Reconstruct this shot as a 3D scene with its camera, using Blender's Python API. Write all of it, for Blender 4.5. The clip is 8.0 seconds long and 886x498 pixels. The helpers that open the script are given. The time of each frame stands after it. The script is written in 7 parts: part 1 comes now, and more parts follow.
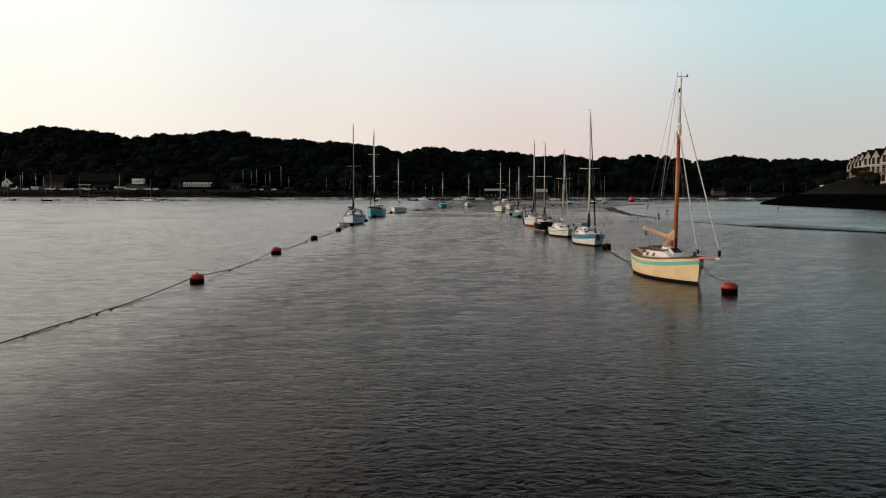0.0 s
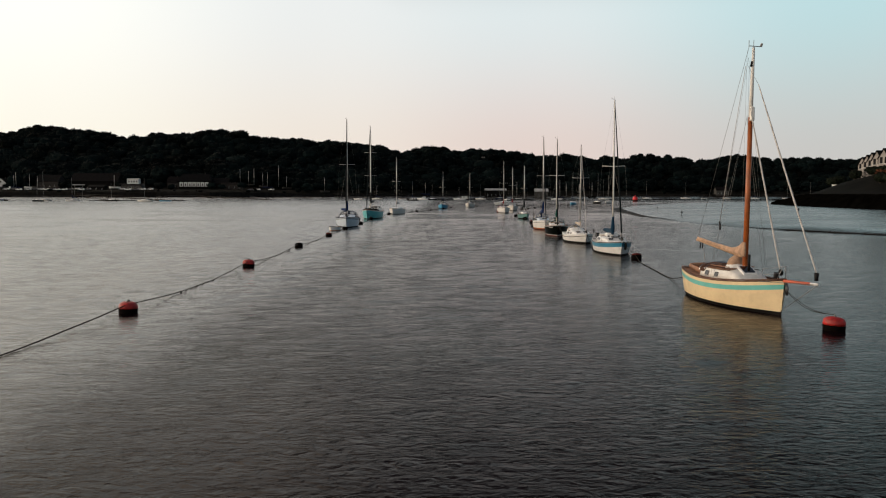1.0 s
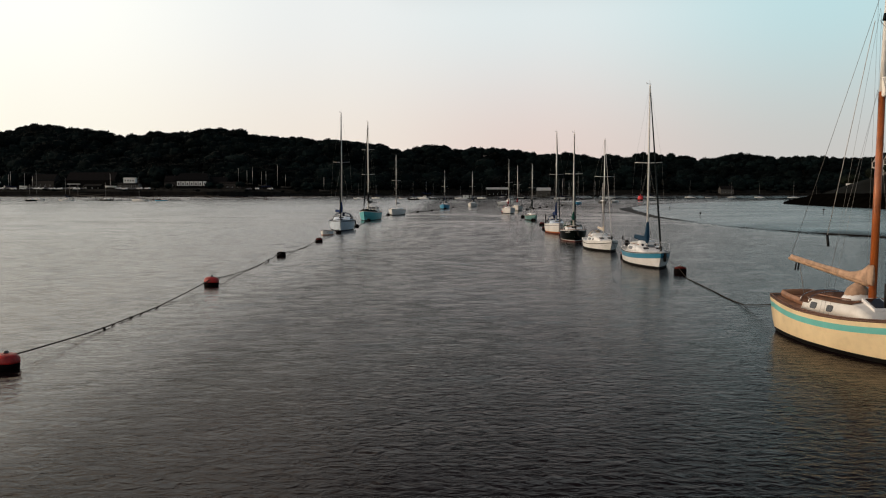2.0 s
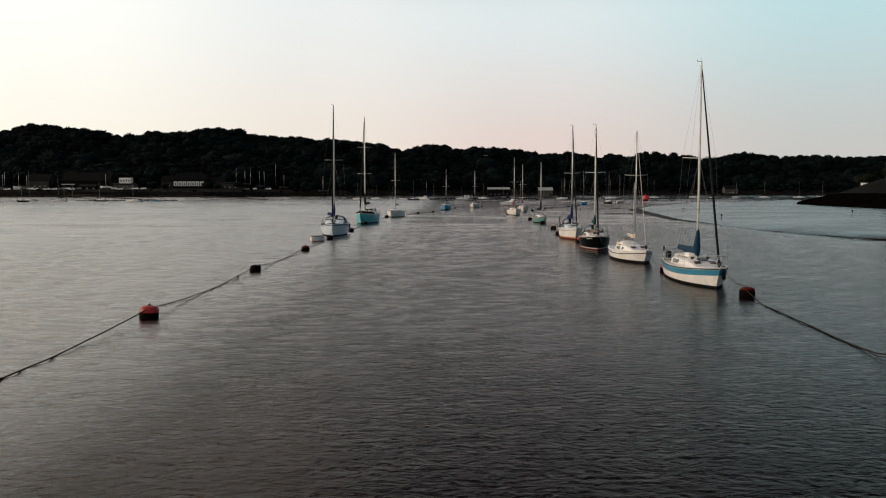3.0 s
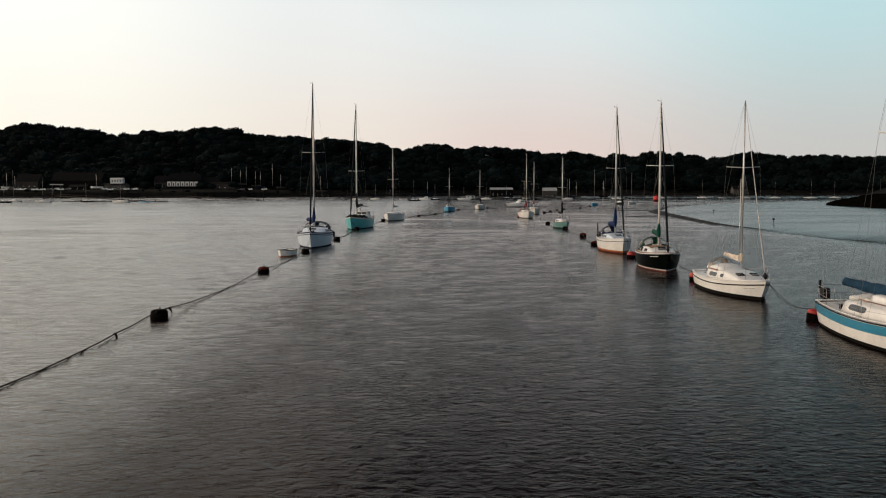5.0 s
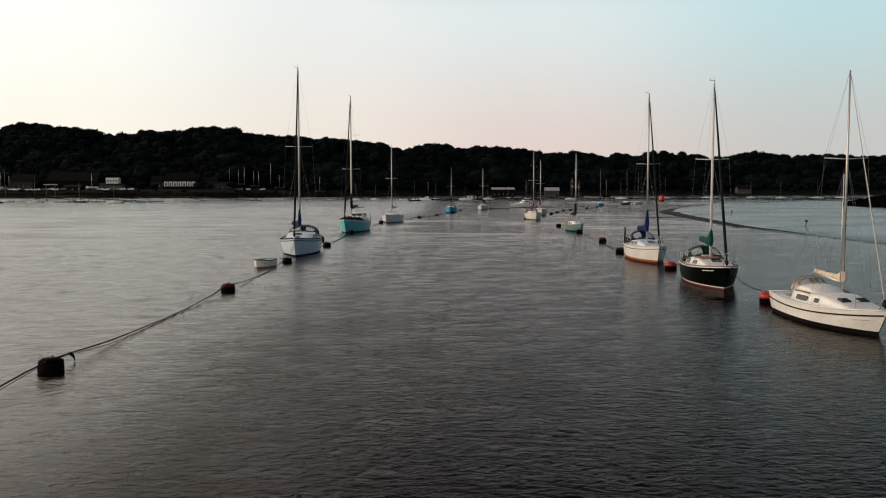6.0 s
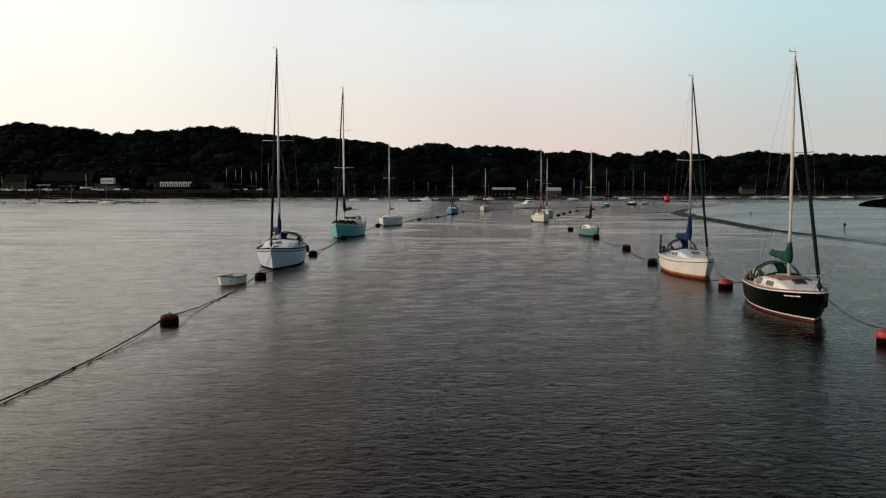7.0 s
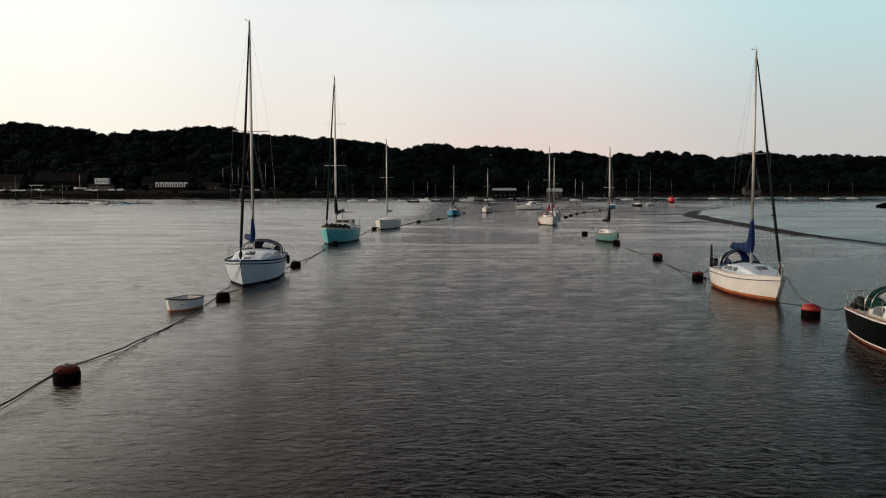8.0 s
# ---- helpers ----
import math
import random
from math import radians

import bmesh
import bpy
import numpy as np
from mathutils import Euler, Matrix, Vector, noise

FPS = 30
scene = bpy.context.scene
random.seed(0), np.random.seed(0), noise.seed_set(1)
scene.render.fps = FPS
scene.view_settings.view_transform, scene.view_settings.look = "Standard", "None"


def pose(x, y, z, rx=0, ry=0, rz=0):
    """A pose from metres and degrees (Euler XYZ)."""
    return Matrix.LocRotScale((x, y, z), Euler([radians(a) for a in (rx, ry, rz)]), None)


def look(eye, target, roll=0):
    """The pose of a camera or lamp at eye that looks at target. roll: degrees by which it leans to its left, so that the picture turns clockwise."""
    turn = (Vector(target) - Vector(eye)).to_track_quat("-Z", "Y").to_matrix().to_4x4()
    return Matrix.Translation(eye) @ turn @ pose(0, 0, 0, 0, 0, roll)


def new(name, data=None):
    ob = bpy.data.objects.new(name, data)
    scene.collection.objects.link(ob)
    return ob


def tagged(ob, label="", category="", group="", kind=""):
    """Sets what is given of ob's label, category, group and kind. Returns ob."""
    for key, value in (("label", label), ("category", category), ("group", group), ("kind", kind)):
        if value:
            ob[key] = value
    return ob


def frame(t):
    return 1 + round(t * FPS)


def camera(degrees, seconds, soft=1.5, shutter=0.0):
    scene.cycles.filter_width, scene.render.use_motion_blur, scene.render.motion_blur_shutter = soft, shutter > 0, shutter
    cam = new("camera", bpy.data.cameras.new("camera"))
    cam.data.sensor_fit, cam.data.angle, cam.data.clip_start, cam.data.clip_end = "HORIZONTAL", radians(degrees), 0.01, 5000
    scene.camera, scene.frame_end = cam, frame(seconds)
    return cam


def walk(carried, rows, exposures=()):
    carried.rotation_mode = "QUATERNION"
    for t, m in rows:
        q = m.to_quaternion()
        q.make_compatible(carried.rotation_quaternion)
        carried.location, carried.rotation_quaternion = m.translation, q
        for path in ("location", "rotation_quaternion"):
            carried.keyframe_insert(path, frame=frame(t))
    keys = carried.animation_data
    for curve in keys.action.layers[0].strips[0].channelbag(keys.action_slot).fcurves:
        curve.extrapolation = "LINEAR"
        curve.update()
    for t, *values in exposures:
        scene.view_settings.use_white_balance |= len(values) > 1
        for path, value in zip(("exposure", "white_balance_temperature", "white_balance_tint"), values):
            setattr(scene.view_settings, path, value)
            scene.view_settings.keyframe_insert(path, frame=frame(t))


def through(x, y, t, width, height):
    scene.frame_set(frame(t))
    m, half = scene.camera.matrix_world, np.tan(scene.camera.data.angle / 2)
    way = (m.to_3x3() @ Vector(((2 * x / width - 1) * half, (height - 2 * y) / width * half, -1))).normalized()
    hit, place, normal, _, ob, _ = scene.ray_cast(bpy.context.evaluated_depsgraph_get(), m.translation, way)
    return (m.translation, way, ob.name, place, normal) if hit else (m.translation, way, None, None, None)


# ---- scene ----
cam = camera(58.5, 8.0, soft=1.1)
PATH = [
    (0.0, (0.82, -0.19, 4.35), (0.804, 1.805, 4.211), 0.1),
    (0.5, (0.68, 4.32, 4.43), (0.665, 6.315, 4.290), 0.05),
    (1.0, (0.53, 8.80, 4.50), (0.515, 10.795, 4.360), 0.05),
    (1.5, (0.35, 13.21, 4.58), (0.334, 15.205, 4.438), 0.05),
    (3.0, (-0.20, 26.99, 4.77), (-0.218, 28.985, 4.627), -0.05),
    (3.5, (-0.40, 31.54, 4.78), (-0.418, 33.535, 4.638), 0.0),
    (4.0, (-0.60, 36.02, 4.77), (-0.619, 38.015, 4.628), 0.0),
    (4.5, (-0.77, 40.50, 4.78), (-0.789, 42.495, 4.638), -0.05),
    (6.0, (-1.29, 53.83, 4.76), (-1.311, 55.825, 4.618), -0.1),
    (6.5, (-1.45, 58.30, 4.83), (-1.471, 60.295, 4.688), -0.15),
    (7.0, (-1.61, 62.73, 4.87), (-1.631, 64.725, 4.728), -0.15),
    (7.5, (-1.82, 67.05, 4.90), (-1.840, 69.045, 4.758), -0.1),
    (8.0, (-2.03, 71.43, 4.87), (-2.049, 73.425, 4.730), -0.1),
]
walk(cam, [(t, look(eye, target, roll)) for t, eye, target, roll in PATH])

# ---------------------------------------------------------------- sky and sun
SUN_AZ, SUN_EL = radians(-84.0), radians(7.0)      # azimuth from +y, negative to the left
world = bpy.data.worlds.new("dusk_sky")
scene.world = world
world.use_nodes = True
wt = world.node_tree
wt.nodes.clear()


def wnode(kind, **inputs):
    n = wt.nodes.new(kind)
    for k, v in inputs.items():
        n.inputs[k].default_value = v
    return n


def ramp(tree, stops, source):
    r = tree.nodes.new("ShaderNodeValToRGB")
    r.color_ramp.interpolation = "EASE"
    els = r.color_ramp.elements
    while len(els) < len(stops):
        els.new(0.5)
    for e, (p, c) in zip(els, stops):
        e.position, e.color = p, (*c, 1)
    tree.links.new(source, r.inputs["Fac"])
    return r.outputs["Color"]


sky = wt.nodes.new("ShaderNodeTexSky")
sky.sky_type = "NISHITA"
sky.sun_disc = False
sky.sun_elevation, sky.sun_rotation = SUN_EL, SUN_AZ
sky.dust_density, sky.air_density, sky.ozone_density = 2.0, 1.0, 1.5
tc = wt.nodes.new("ShaderNodeTexCoord")
sep = wt.nodes.new("ShaderNodeSeparateXYZ")
wt.links.new(tc.outputs["Generated"], sep.inputs[0])
across = wnode("ShaderNodeMapRange")
across.inputs["From Min"].default_value, across.inputs["From Max"].default_value = -1.0, 1.0
wt.links.new(sep.outputs["X"], across.inputs["Value"])
# thin high haze: warm towards the set sun, clear blue-green away from it
low = ramp(wt, [(0.0, (3.0, 2.2, 1.45)), (0.16, (1.5, 1.25, 0.95)), (0.27, (0.97, 0.92, 0.80)), (0.42, (0.86, 0.77, 0.68)), (0.55, (0.76, 0.63, 0.58)), (0.72, (0.57, 0.56, 0.54)), (1.0, (0.36, 0.40, 0.44))], across.outputs[0])
mid = ramp(wt, [(0.0, (2.3, 2.0, 1.6)), (0.16, (1.4, 1.32, 1.18)), (0.27, (1.03, 1.03, 0.97)), (0.42, (0.84, 0.86, 0.85)), (0.55, (0.74, 0.81, 0.82)), (0.72, (0.51, 0.72, 0.75)), (1.0, (0.30, 0.46, 0.52))], across.outputs[0])
high = ramp(wt, [(0.0, (4.8, 3.7, 2.5)), (0.24, (4.9, 3.8, 2.6)), (0.35, (2.2, 1.7, 1.28)), (0.47, (0.08, 0.066, 0.07)), (0.6, (0.026, 0.025, 0.030)), (1.0, (0.022, 0.028, 0.040))], across.outputs[0])


def mixed(a, b, source, lo, hi):
    m = wnode("ShaderNodeMapRange")
    m.interpolation_type = "SMOOTHSTEP"
    m.inputs["From Min"].default_value, m.inputs["From Max"].default_value = lo, hi
    wt.links.new(source, m.inputs["Value"])
    x = wt.nodes.new("ShaderNodeMix")
    x.data_type = "RGBA"
    wt.links.new(m.outputs[0], x.inputs[0])
    wt.links.new(a, x.inputs[6])
    wt.links.new(b, x.inputs[7])
    return x.outputs[2]


# the glow of the sunset reaches higher on its own side
west = wnode("ShaderNodeMath")
west.operation = "MINIMUM"
west.inputs[1].default_value = -0.06
wt.links.new(sep.outputs["X"], west.inputs[0])
vault = wnode("ShaderNodeMath")
vault.operation = "MULTIPLY_ADD"
vault.inputs[1].default_value = 0.37
wt.links.new(west.outputs[0], vault.inputs[0])
wt.links.new(sep.outputs["Z"], vault.inputs[2])
zenith = wnode("ShaderNodeRGB")
zenith.outputs[0].default_value = (0.085, 0.115, 0.17, 1)
haze = mixed(mixed(low, mid, sep.outputs["Z"], 0.03, 0.23), high, vault.outputs[0], 0.185, 0.38)
haze = mixed(haze, zenith.outputs[0], sep.outputs["Z"], 0.42, 0.78)
bg_sky = wnode("ShaderNodeBackground", Strength=0.004)
bg_haze = wnode("ShaderNodeBackground", Strength=1.0)
wt.links.new(sky.outputs[0], bg_sky.inputs[0])
wt.links.new(haze, bg_haze.inputs[0])
both = wt.nodes.new("ShaderNodeAddShader")
wt.links.new(bg_sky.outputs[0], both.inputs[0])
wt.links.new(bg_haze.outputs[0], both.inputs[1])
wout = wt.nodes.new("ShaderNodeOutputWorld")
wt.links.new(both.outputs[0], wout.inputs["Surface"])

sun_data = bpy.data.lights.new("sun", "SUN")
sun_data.energy, sun_data.angle, sun_data.color = 0.8, radians(10), (1.0, 0.76, 0.55)
sun = new("sun", sun_data)
SUN_DIR = Vector((math.sin(SUN_AZ) * math.cos(SUN_EL), math.cos(SUN_AZ) * math.cos(SUN_EL), math.sin(SUN_EL)))
sun.matrix_world = look(SUN_DIR * 500, (0, 0, 0))

scene.view_settings.exposure = 0.0


# ---------------------------------------------------------------- materials
def mat(name, colour, rough=0.5, metal=0.0, vary=0.15, scale=1.5, fine=30.0, bump=0.1, dirt=None, dirt_amount=0.3, island=0.0, spec=0.5):
    """A painted or natural surface: broad stains and fine grain in the colour, relief and gloss that follow the grain."""
    m = bpy.data.materials.new(name)
    m.use_nodes = True
    t = m.node_tree
    b = t.nodes["Principled BSDF"]
    coord = t.nodes.new("ShaderNodeTexCoord")
    broad = t.nodes.new("ShaderNodeTexNoise")
    broad.inputs["Scale"].default_value, broad.inputs["Detail"].default_value = scale, 5
    grain = t.nodes.new("ShaderNodeTexNoise")
    grain.inputs["Scale"].default_value, grain.inputs["Detail"].default_value = fine, 3
    for n in (broad, grain):
        t.links.new(coord.outputs["Object"], n.inputs["Vector"])
    lo = tuple(c * (1 - vary) for c in colour)
    hi = tuple(min(1, c * (1 + vary)) for c in colour)
    base = ramp(t, [(0.3, lo), (0.7, hi)], broad.outputs["Fac"])
    mixg = t.nodes.new("ShaderNodeMix")
    mixg.data_type, mixg.blend_type = "RGBA", "MULTIPLY"
    mixg.inputs[0].default_value = vary
    t.links.new(base, mixg.inputs[6])
    t.links.new(ramp(t, [(0.3, (0.6, 0.6, 0.6)), (0.7, (1, 1, 1))], grain.outputs["Fac"]), mixg.inputs[7])
    last = mixg.outputs[2]
    if dirt:
        tinge = t.nodes.new("ShaderNodeTexNoise")
        tinge.inputs["Scale"].default_value, tinge.inputs["Detail"].default_value = scale * 2.3, 6
        t.links.new(coord.outputs["Object"], tinge.inputs["Vector"])
        k = t.nodes.new("ShaderNodeMapRange")
        k.inputs["From Min"].default_value, k.inputs["From Max"].default_value = 0.5, 0.75
        k.inputs["To Max"].default_value = dirt_amount
        t.links.new(tinge.outputs["Fac"], k.inputs["Value"])
        d = t.nodes.new("ShaderNodeMix")
        d.data_type = "RGBA"
        d.inputs[7].default_value = (*dirt, 1)
        t.links.new(k.outputs[0], d.inputs[0])
        t.links.new(last, d.inputs[6])
        last = d.outputs[2]
    if island:
        geo = t.nodes.new("ShaderNodeNewGeometry")
        v = t.nodes.new("ShaderNodeMapRange")
        v.inputs["To Min"].default_value, v.inputs["To Max"].default_value = 1 - island, 1 + island
        t.links.new(geo.outputs["Random Per Island"], v.inputs["Value"])
        h = t.nodes.new("ShaderNodeHueSaturation")
        t.links.new(v.outputs[0], h.inputs["Value"])
        t.links.new(last, h.inputs["Color"])
        last = h.outputs[0]
    t.links.new(last, b.inputs["Base Color"])
    b.inputs["Metallic"].default_value = metal
    b.inputs["Specular IOR Level"].default_value = spec
    r = t.nodes.new("ShaderNodeMapRange")
    r.inputs["To Min"].default_value, r.inputs["To Max"].default_value = max(0.02, rough - 0.1), min(1, rough + 0.1)
    t.links.new(grain.outputs["Fac"], r.inputs["Value"])
    t.links.new(r.outputs[0], b.inputs["Roughness"])
    if bump:
        bp = t.nodes.new("ShaderNodeBump")
        bp.inputs["Strength"].default_value, bp.inputs["Distance"].default_value = bump, 0.02
        t.links.new(grain.outputs["Fac"], bp.inputs["Height"])
        t.links.new(bp.outputs[0], b.inputs["Normal"])
    return m


GRIME = (0.16, 0.13, 0.09)
M = {
    "white": mat("white_gelcoat", (0.76, 0.76, 0.76), 0.3, vary=0.06, dirt=GRIME, dirt_amount=0.12, bump=0.02),
    "offwhite": mat("aged_white_paint", (0.68, 0.67, 0.65), 0.45, vary=0.1, dirt=GRIME, dirt_amount=0.22, bump=0.03),
    "cream": mat("cream_hull_paint", (0.80, 0.64, 0.40), 0.35, vary=0.06, dirt=(0.35, 0.24, 0.12), dirt_amount=0.2, bump=0.02),
    "turq": mat("turquoise_stripe_paint", (0.15, 0.50, 0.47), 0.35, vary=0.08, bump=0.02),
    "blueband": mat("blue_hull_paint", (0.035, 0.22, 0.36), 0.3, vary=0.08, dirt=(0.1, 0.2, 0.25), bump=0.02),
    "tealhull": mat("teal_hull_paint", (0.10, 0.48, 0.52), 0.35, vary=0.08, dirt=GRIME, dirt_amount=0.15, bump=0.02),
    "greenhull": mat("sea_green_hull_paint", (0.10, 0.23, 0.23), 0.35, vary=0.08, dirt=GRIME, dirt_amount=0.2, bump=0.02),
    "bluehull": mat("mid_blue_hull_paint", (0.06, 0.30, 0.50), 0.35, vary=0.08, bump=0.02),
    "paleblue": mat("pale_blue_white_gelcoat", (0.58, 0.68, 0.80), 0.3, vary=0.06, dirt=GRIME, dirt_amount=0.1, bump=0.02),
    "blackhull": mat("black_green_hull_paint", (0.0015, 0.003, 0.0027), 0.3, vary=0.2, bump=0.02, spec=0.03),
    "black": mat("black_antifouling", (0.006, 0.006, 0.006), 0.6, spec=0.15, vary=0.3, dirt=(0.02, 0.02, 0.014)),
    "redboot": mat("red_brown_antifouling", (0.13, 0.022, 0.014), 0.6, vary=0.25, dirt=(0.18, 0.06, 0.025), dirt_amount=0.4),
    # orange boot colour that also takes in warm light reflected off the water
    "rust": mat("rusty_boot_with_glow", (0.42, 0.13, 0.035), 0.6, vary=0.25, dirt=(0.25, 0.05, 0.02), dirt_amount=0.5),
    "deck": mat("grey_white_deck", (0.62, 0.60, 0.57), 0.6, vary=0.1, dirt=GRIME, dirt_amount=0.3),
    "bluedeck": mat("pale_grey_blue_deck", (0.50, 0.56, 0.62), 0.6, vary=0.1, dirt=GRIME, dirt_amount=0.2),
    "teak": mat("weathered_teak", (0.26, 0.13, 0.075), 0.6, vary=0.25, scale=3, fine=45, dirt=(0.1, 0.06, 0.04)),
    "darkteak": mat("dark_oiled_teak", (0.11, 0.05, 0.03), 0.6, vary=0.3, scale=3, fine=45, dirt=(0.05, 0.03, 0.02)),
    "varnish": mat("varnished_spar", (0.36, 0.095, 0.022), 0.3, vary=0.2, scale=2, fine=40, bump=0.05),
    "palespar": mat("bleached_wooden_spar", (0.40, 0.25, 0.15), 0.6, vary=0.25, scale=3, fine=40),
    "redspar": mat("red_orange_painted_spar", (0.55, 0.10, 0.045), 0.4, vary=0.15),
    "alu": mat("anodised_aluminium", (0.62, 0.60, 0.58), 0.38, metal=0.6, vary=0.08, bump=0.02),
    "whitespar": mat("white_painted_spar", (0.80, 0.78, 0.74), 0.4, vary=0.08, bump=0.02),
    "darkspar": mat("dark_weathered_spar", (0.10, 0.09, 0.085), 0.5, vary=0.2),
    "steel": mat("stainless_steel", (0.55, 0.55, 0.55), 0.25, metal=1.0, vary=0.05, bump=0.0),
    "railsteel": mat("dulled_rail_steel", (0.34, 0.34, 0.35), 0.35, metal=0.8, vary=0.08, bump=0.0),
    "farspar": mat("dull_grey_spar", (0.26, 0.255, 0.25), 0.5, metal=0.3, vary=0.1, bump=0.0),
    "wire": mat("rigging_wire", (0.22, 0.21, 0.20), 0.45, metal=0.5, vary=0.1, bump=0.0),
    "glass": mat("smoked_window", (0.02, 0.02, 0.022), 0.12, vary=0.2, bump=0.0),
    "clear": mat("sprayhood_window_plastic", (0.07, 0.075, 0.08), 0.2, vary=0.1, bump=0.02),
    "bluecanvas": mat("blue_canvas", (0.007, 0.022, 0.085), 0.85, spec=0.15, vary=0.25, scale=4, fine=60, bump=0.35),
    "tealcanvas": mat("slate_blue_canvas", (0.008, 0.036, 0.072), 0.85, spec=0.15, vary=0.25, scale=4, fine=60, bump=0.35),
    "navy": mat("navy_canvas", (0.007, 0.012, 0.035), 0.85, spec=0.15, vary=0.25, scale=4, fine=60, bump=0.35),
    "greencanvas": mat("green_canvas", (0.008, 0.060, 0.047), 0.85, spec=0.15, vary=0.25, scale=4, fine=60, bump=0.35),
    "tancanvas": mat("tan_canvas", (0.44, 0.29, 0.20), 0.9, vary=0.25, scale=4, fine=60, bump=0.35),
    "browncanvas": mat("brown_canvas", (0.20, 0.095, 0.06), 0.9, vary=0.3, scale=4, fine=60, bump=0.4),
    "creamcanvas": mat("cream_canvas", (0.58, 0.50, 0.42), 0.9, vary=0.2, scale=4, fine=60, bump=0.35),
    "redcanvas": mat("red_canvas", (0.17, 0.013, 0.018), 0.85, vary=0.2, scale=4, fine=60, bump=0.35),
    "sailcloth": mat("furled_sailcloth", (0.52, 0.50, 0.49), 0.85, vary=0.15, scale=5, fine=50, bump=0.3),
    "darksail": mat("dark_furled_sail", (0.010, 0.014, 0.016), 0.85, spec=0.1, vary=0.25, scale=5, fine=50, bump=0.3),
    "rubber": mat("black_rubber", (0.009, 0.009, 0.010), 0.6, spec=0.2, vary=0.3),
    "rope": mat("weedy_rope", (0.022, 0.018, 0.014), 0.9, spec=0.1, vary=0.4, scale=6, fine=40, bump=0.5),
    "weed": mat("dark_weed", (0.012, 0.012, 0.007), 0.8, spec=0.1, vary=0.5, scale=8, fine=40, bump=0.6),
    "buoyred": mat("faded_red_buoy", (0.42, 0.016, 0.013), 0.5, vary=0.3, scale=4, dirt=(0.04, 0.015, 0.012), dirt_amount=0.75, bump=0.2),
    "buoydull": mat("fouled_red_buoy", (0.085, 0.010, 0.008), 0.65, vary=0.4, scale=5, dirt=(0.008, 0.006, 0.005), dirt_amount=0.9, bump=0.4, spec=0.1),
    "buoydark": mat("fouled_buoy_side", (0.004, 0.0028, 0.0025), 0.8, spec=0.03, vary=0.5, scale=6, fine=25, bump=0.6),
    "navred": mat("channel_buoy_red", (0.62, 0.02, 0.03), 0.45, vary=0.1),
    "wallwhite": mat("white_render", (0.60, 0.62, 0.62), 0.8, vary=0.1, scale=0.6, fine=8, dirt=GRIME, dirt_amount=0.2),
    "townwall": mat("pale_grey_render", (0.27, 0.255, 0.25), 0.85, vary=0.15, scale=0.6, fine=8, dirt=GRIME, dirt_amount=0.35),
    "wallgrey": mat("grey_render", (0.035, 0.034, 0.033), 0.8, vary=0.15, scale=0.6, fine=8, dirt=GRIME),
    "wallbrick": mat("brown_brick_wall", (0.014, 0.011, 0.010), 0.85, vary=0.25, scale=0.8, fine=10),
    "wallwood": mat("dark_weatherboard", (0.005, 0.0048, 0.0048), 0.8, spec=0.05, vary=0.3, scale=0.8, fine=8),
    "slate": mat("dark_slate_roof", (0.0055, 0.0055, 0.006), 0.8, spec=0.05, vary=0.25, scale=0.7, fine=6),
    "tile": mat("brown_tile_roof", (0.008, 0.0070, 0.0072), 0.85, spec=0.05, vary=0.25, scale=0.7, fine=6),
    "paleroof": mat("pale_sheet_roof", (0.36, 0.36, 0.36), 0.5, vary=0.15, scale=0.5, fine=4),
    "timber": mat("wet_dark_timber", (0.012, 0.010, 0.009), 0.7, spec=0.1, vary=0.4, scale=2, fine=20, bump=0.4),
    "carwhite": mat("white_car_paint", (0.70, 0.70, 0.70), 0.3, vary=0.05, bump=0.0),
    "cardark": mat("dark_car_paint", (0.05, 0.055, 0.07), 0.3, vary=0.1, bump=0.0),
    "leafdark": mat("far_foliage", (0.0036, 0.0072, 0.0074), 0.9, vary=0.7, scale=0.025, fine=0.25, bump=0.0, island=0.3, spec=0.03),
    "leafbush": mat("bush_foliage", (0.008, 0.012, 0.007), 0.9, vary=0.4, scale=0.4, fine=3, bump=0.0, island=0.5, spec=0.1),
    "leafrust": mat("rusty_shrub_foliage", (0.10, 0.036, 0.018), 0.9, vary=0.4, scale=0.4, fine=3, bump=0.0, island=0.4, spec=0.1),
    "bark": mat("bark", (0.06, 0.05, 0.04), 0.9, vary=0.3, scale=1, fine=10, bump=0.5),
}


def film_material():
    """Clear flexible plastic, a little hazy."""
    m = bpy.data.materials.new("clear_hood_plastic")
    m.use_nodes = True
    t = m.node_tree
    b = t.nodes["Principled BSDF"]
    b.inputs["Base Color"].default_value = (0.75, 0.78, 0.8, 1)
    b.inputs["Roughness"].default_value = 0.15
    through = t.nodes.new("ShaderNodeBsdfTransparent")
    through.inputs["Color"].default_value = (0.85, 0.87, 0.88, 1)
    x = t.nodes.new("ShaderNodeMixShader")
    x.inputs[0].default_value = 0.25
    t.links.new(through.outputs[0], x.inputs[1])
    t.links.new(b.outputs[0], x.inputs[2])
    t.links.new(x.outputs[0], t.nodes["Material Output"].inputs["Surface"])
    return m


M["hatchgrey"] = M["clear"]
M["clear"] = film_material()


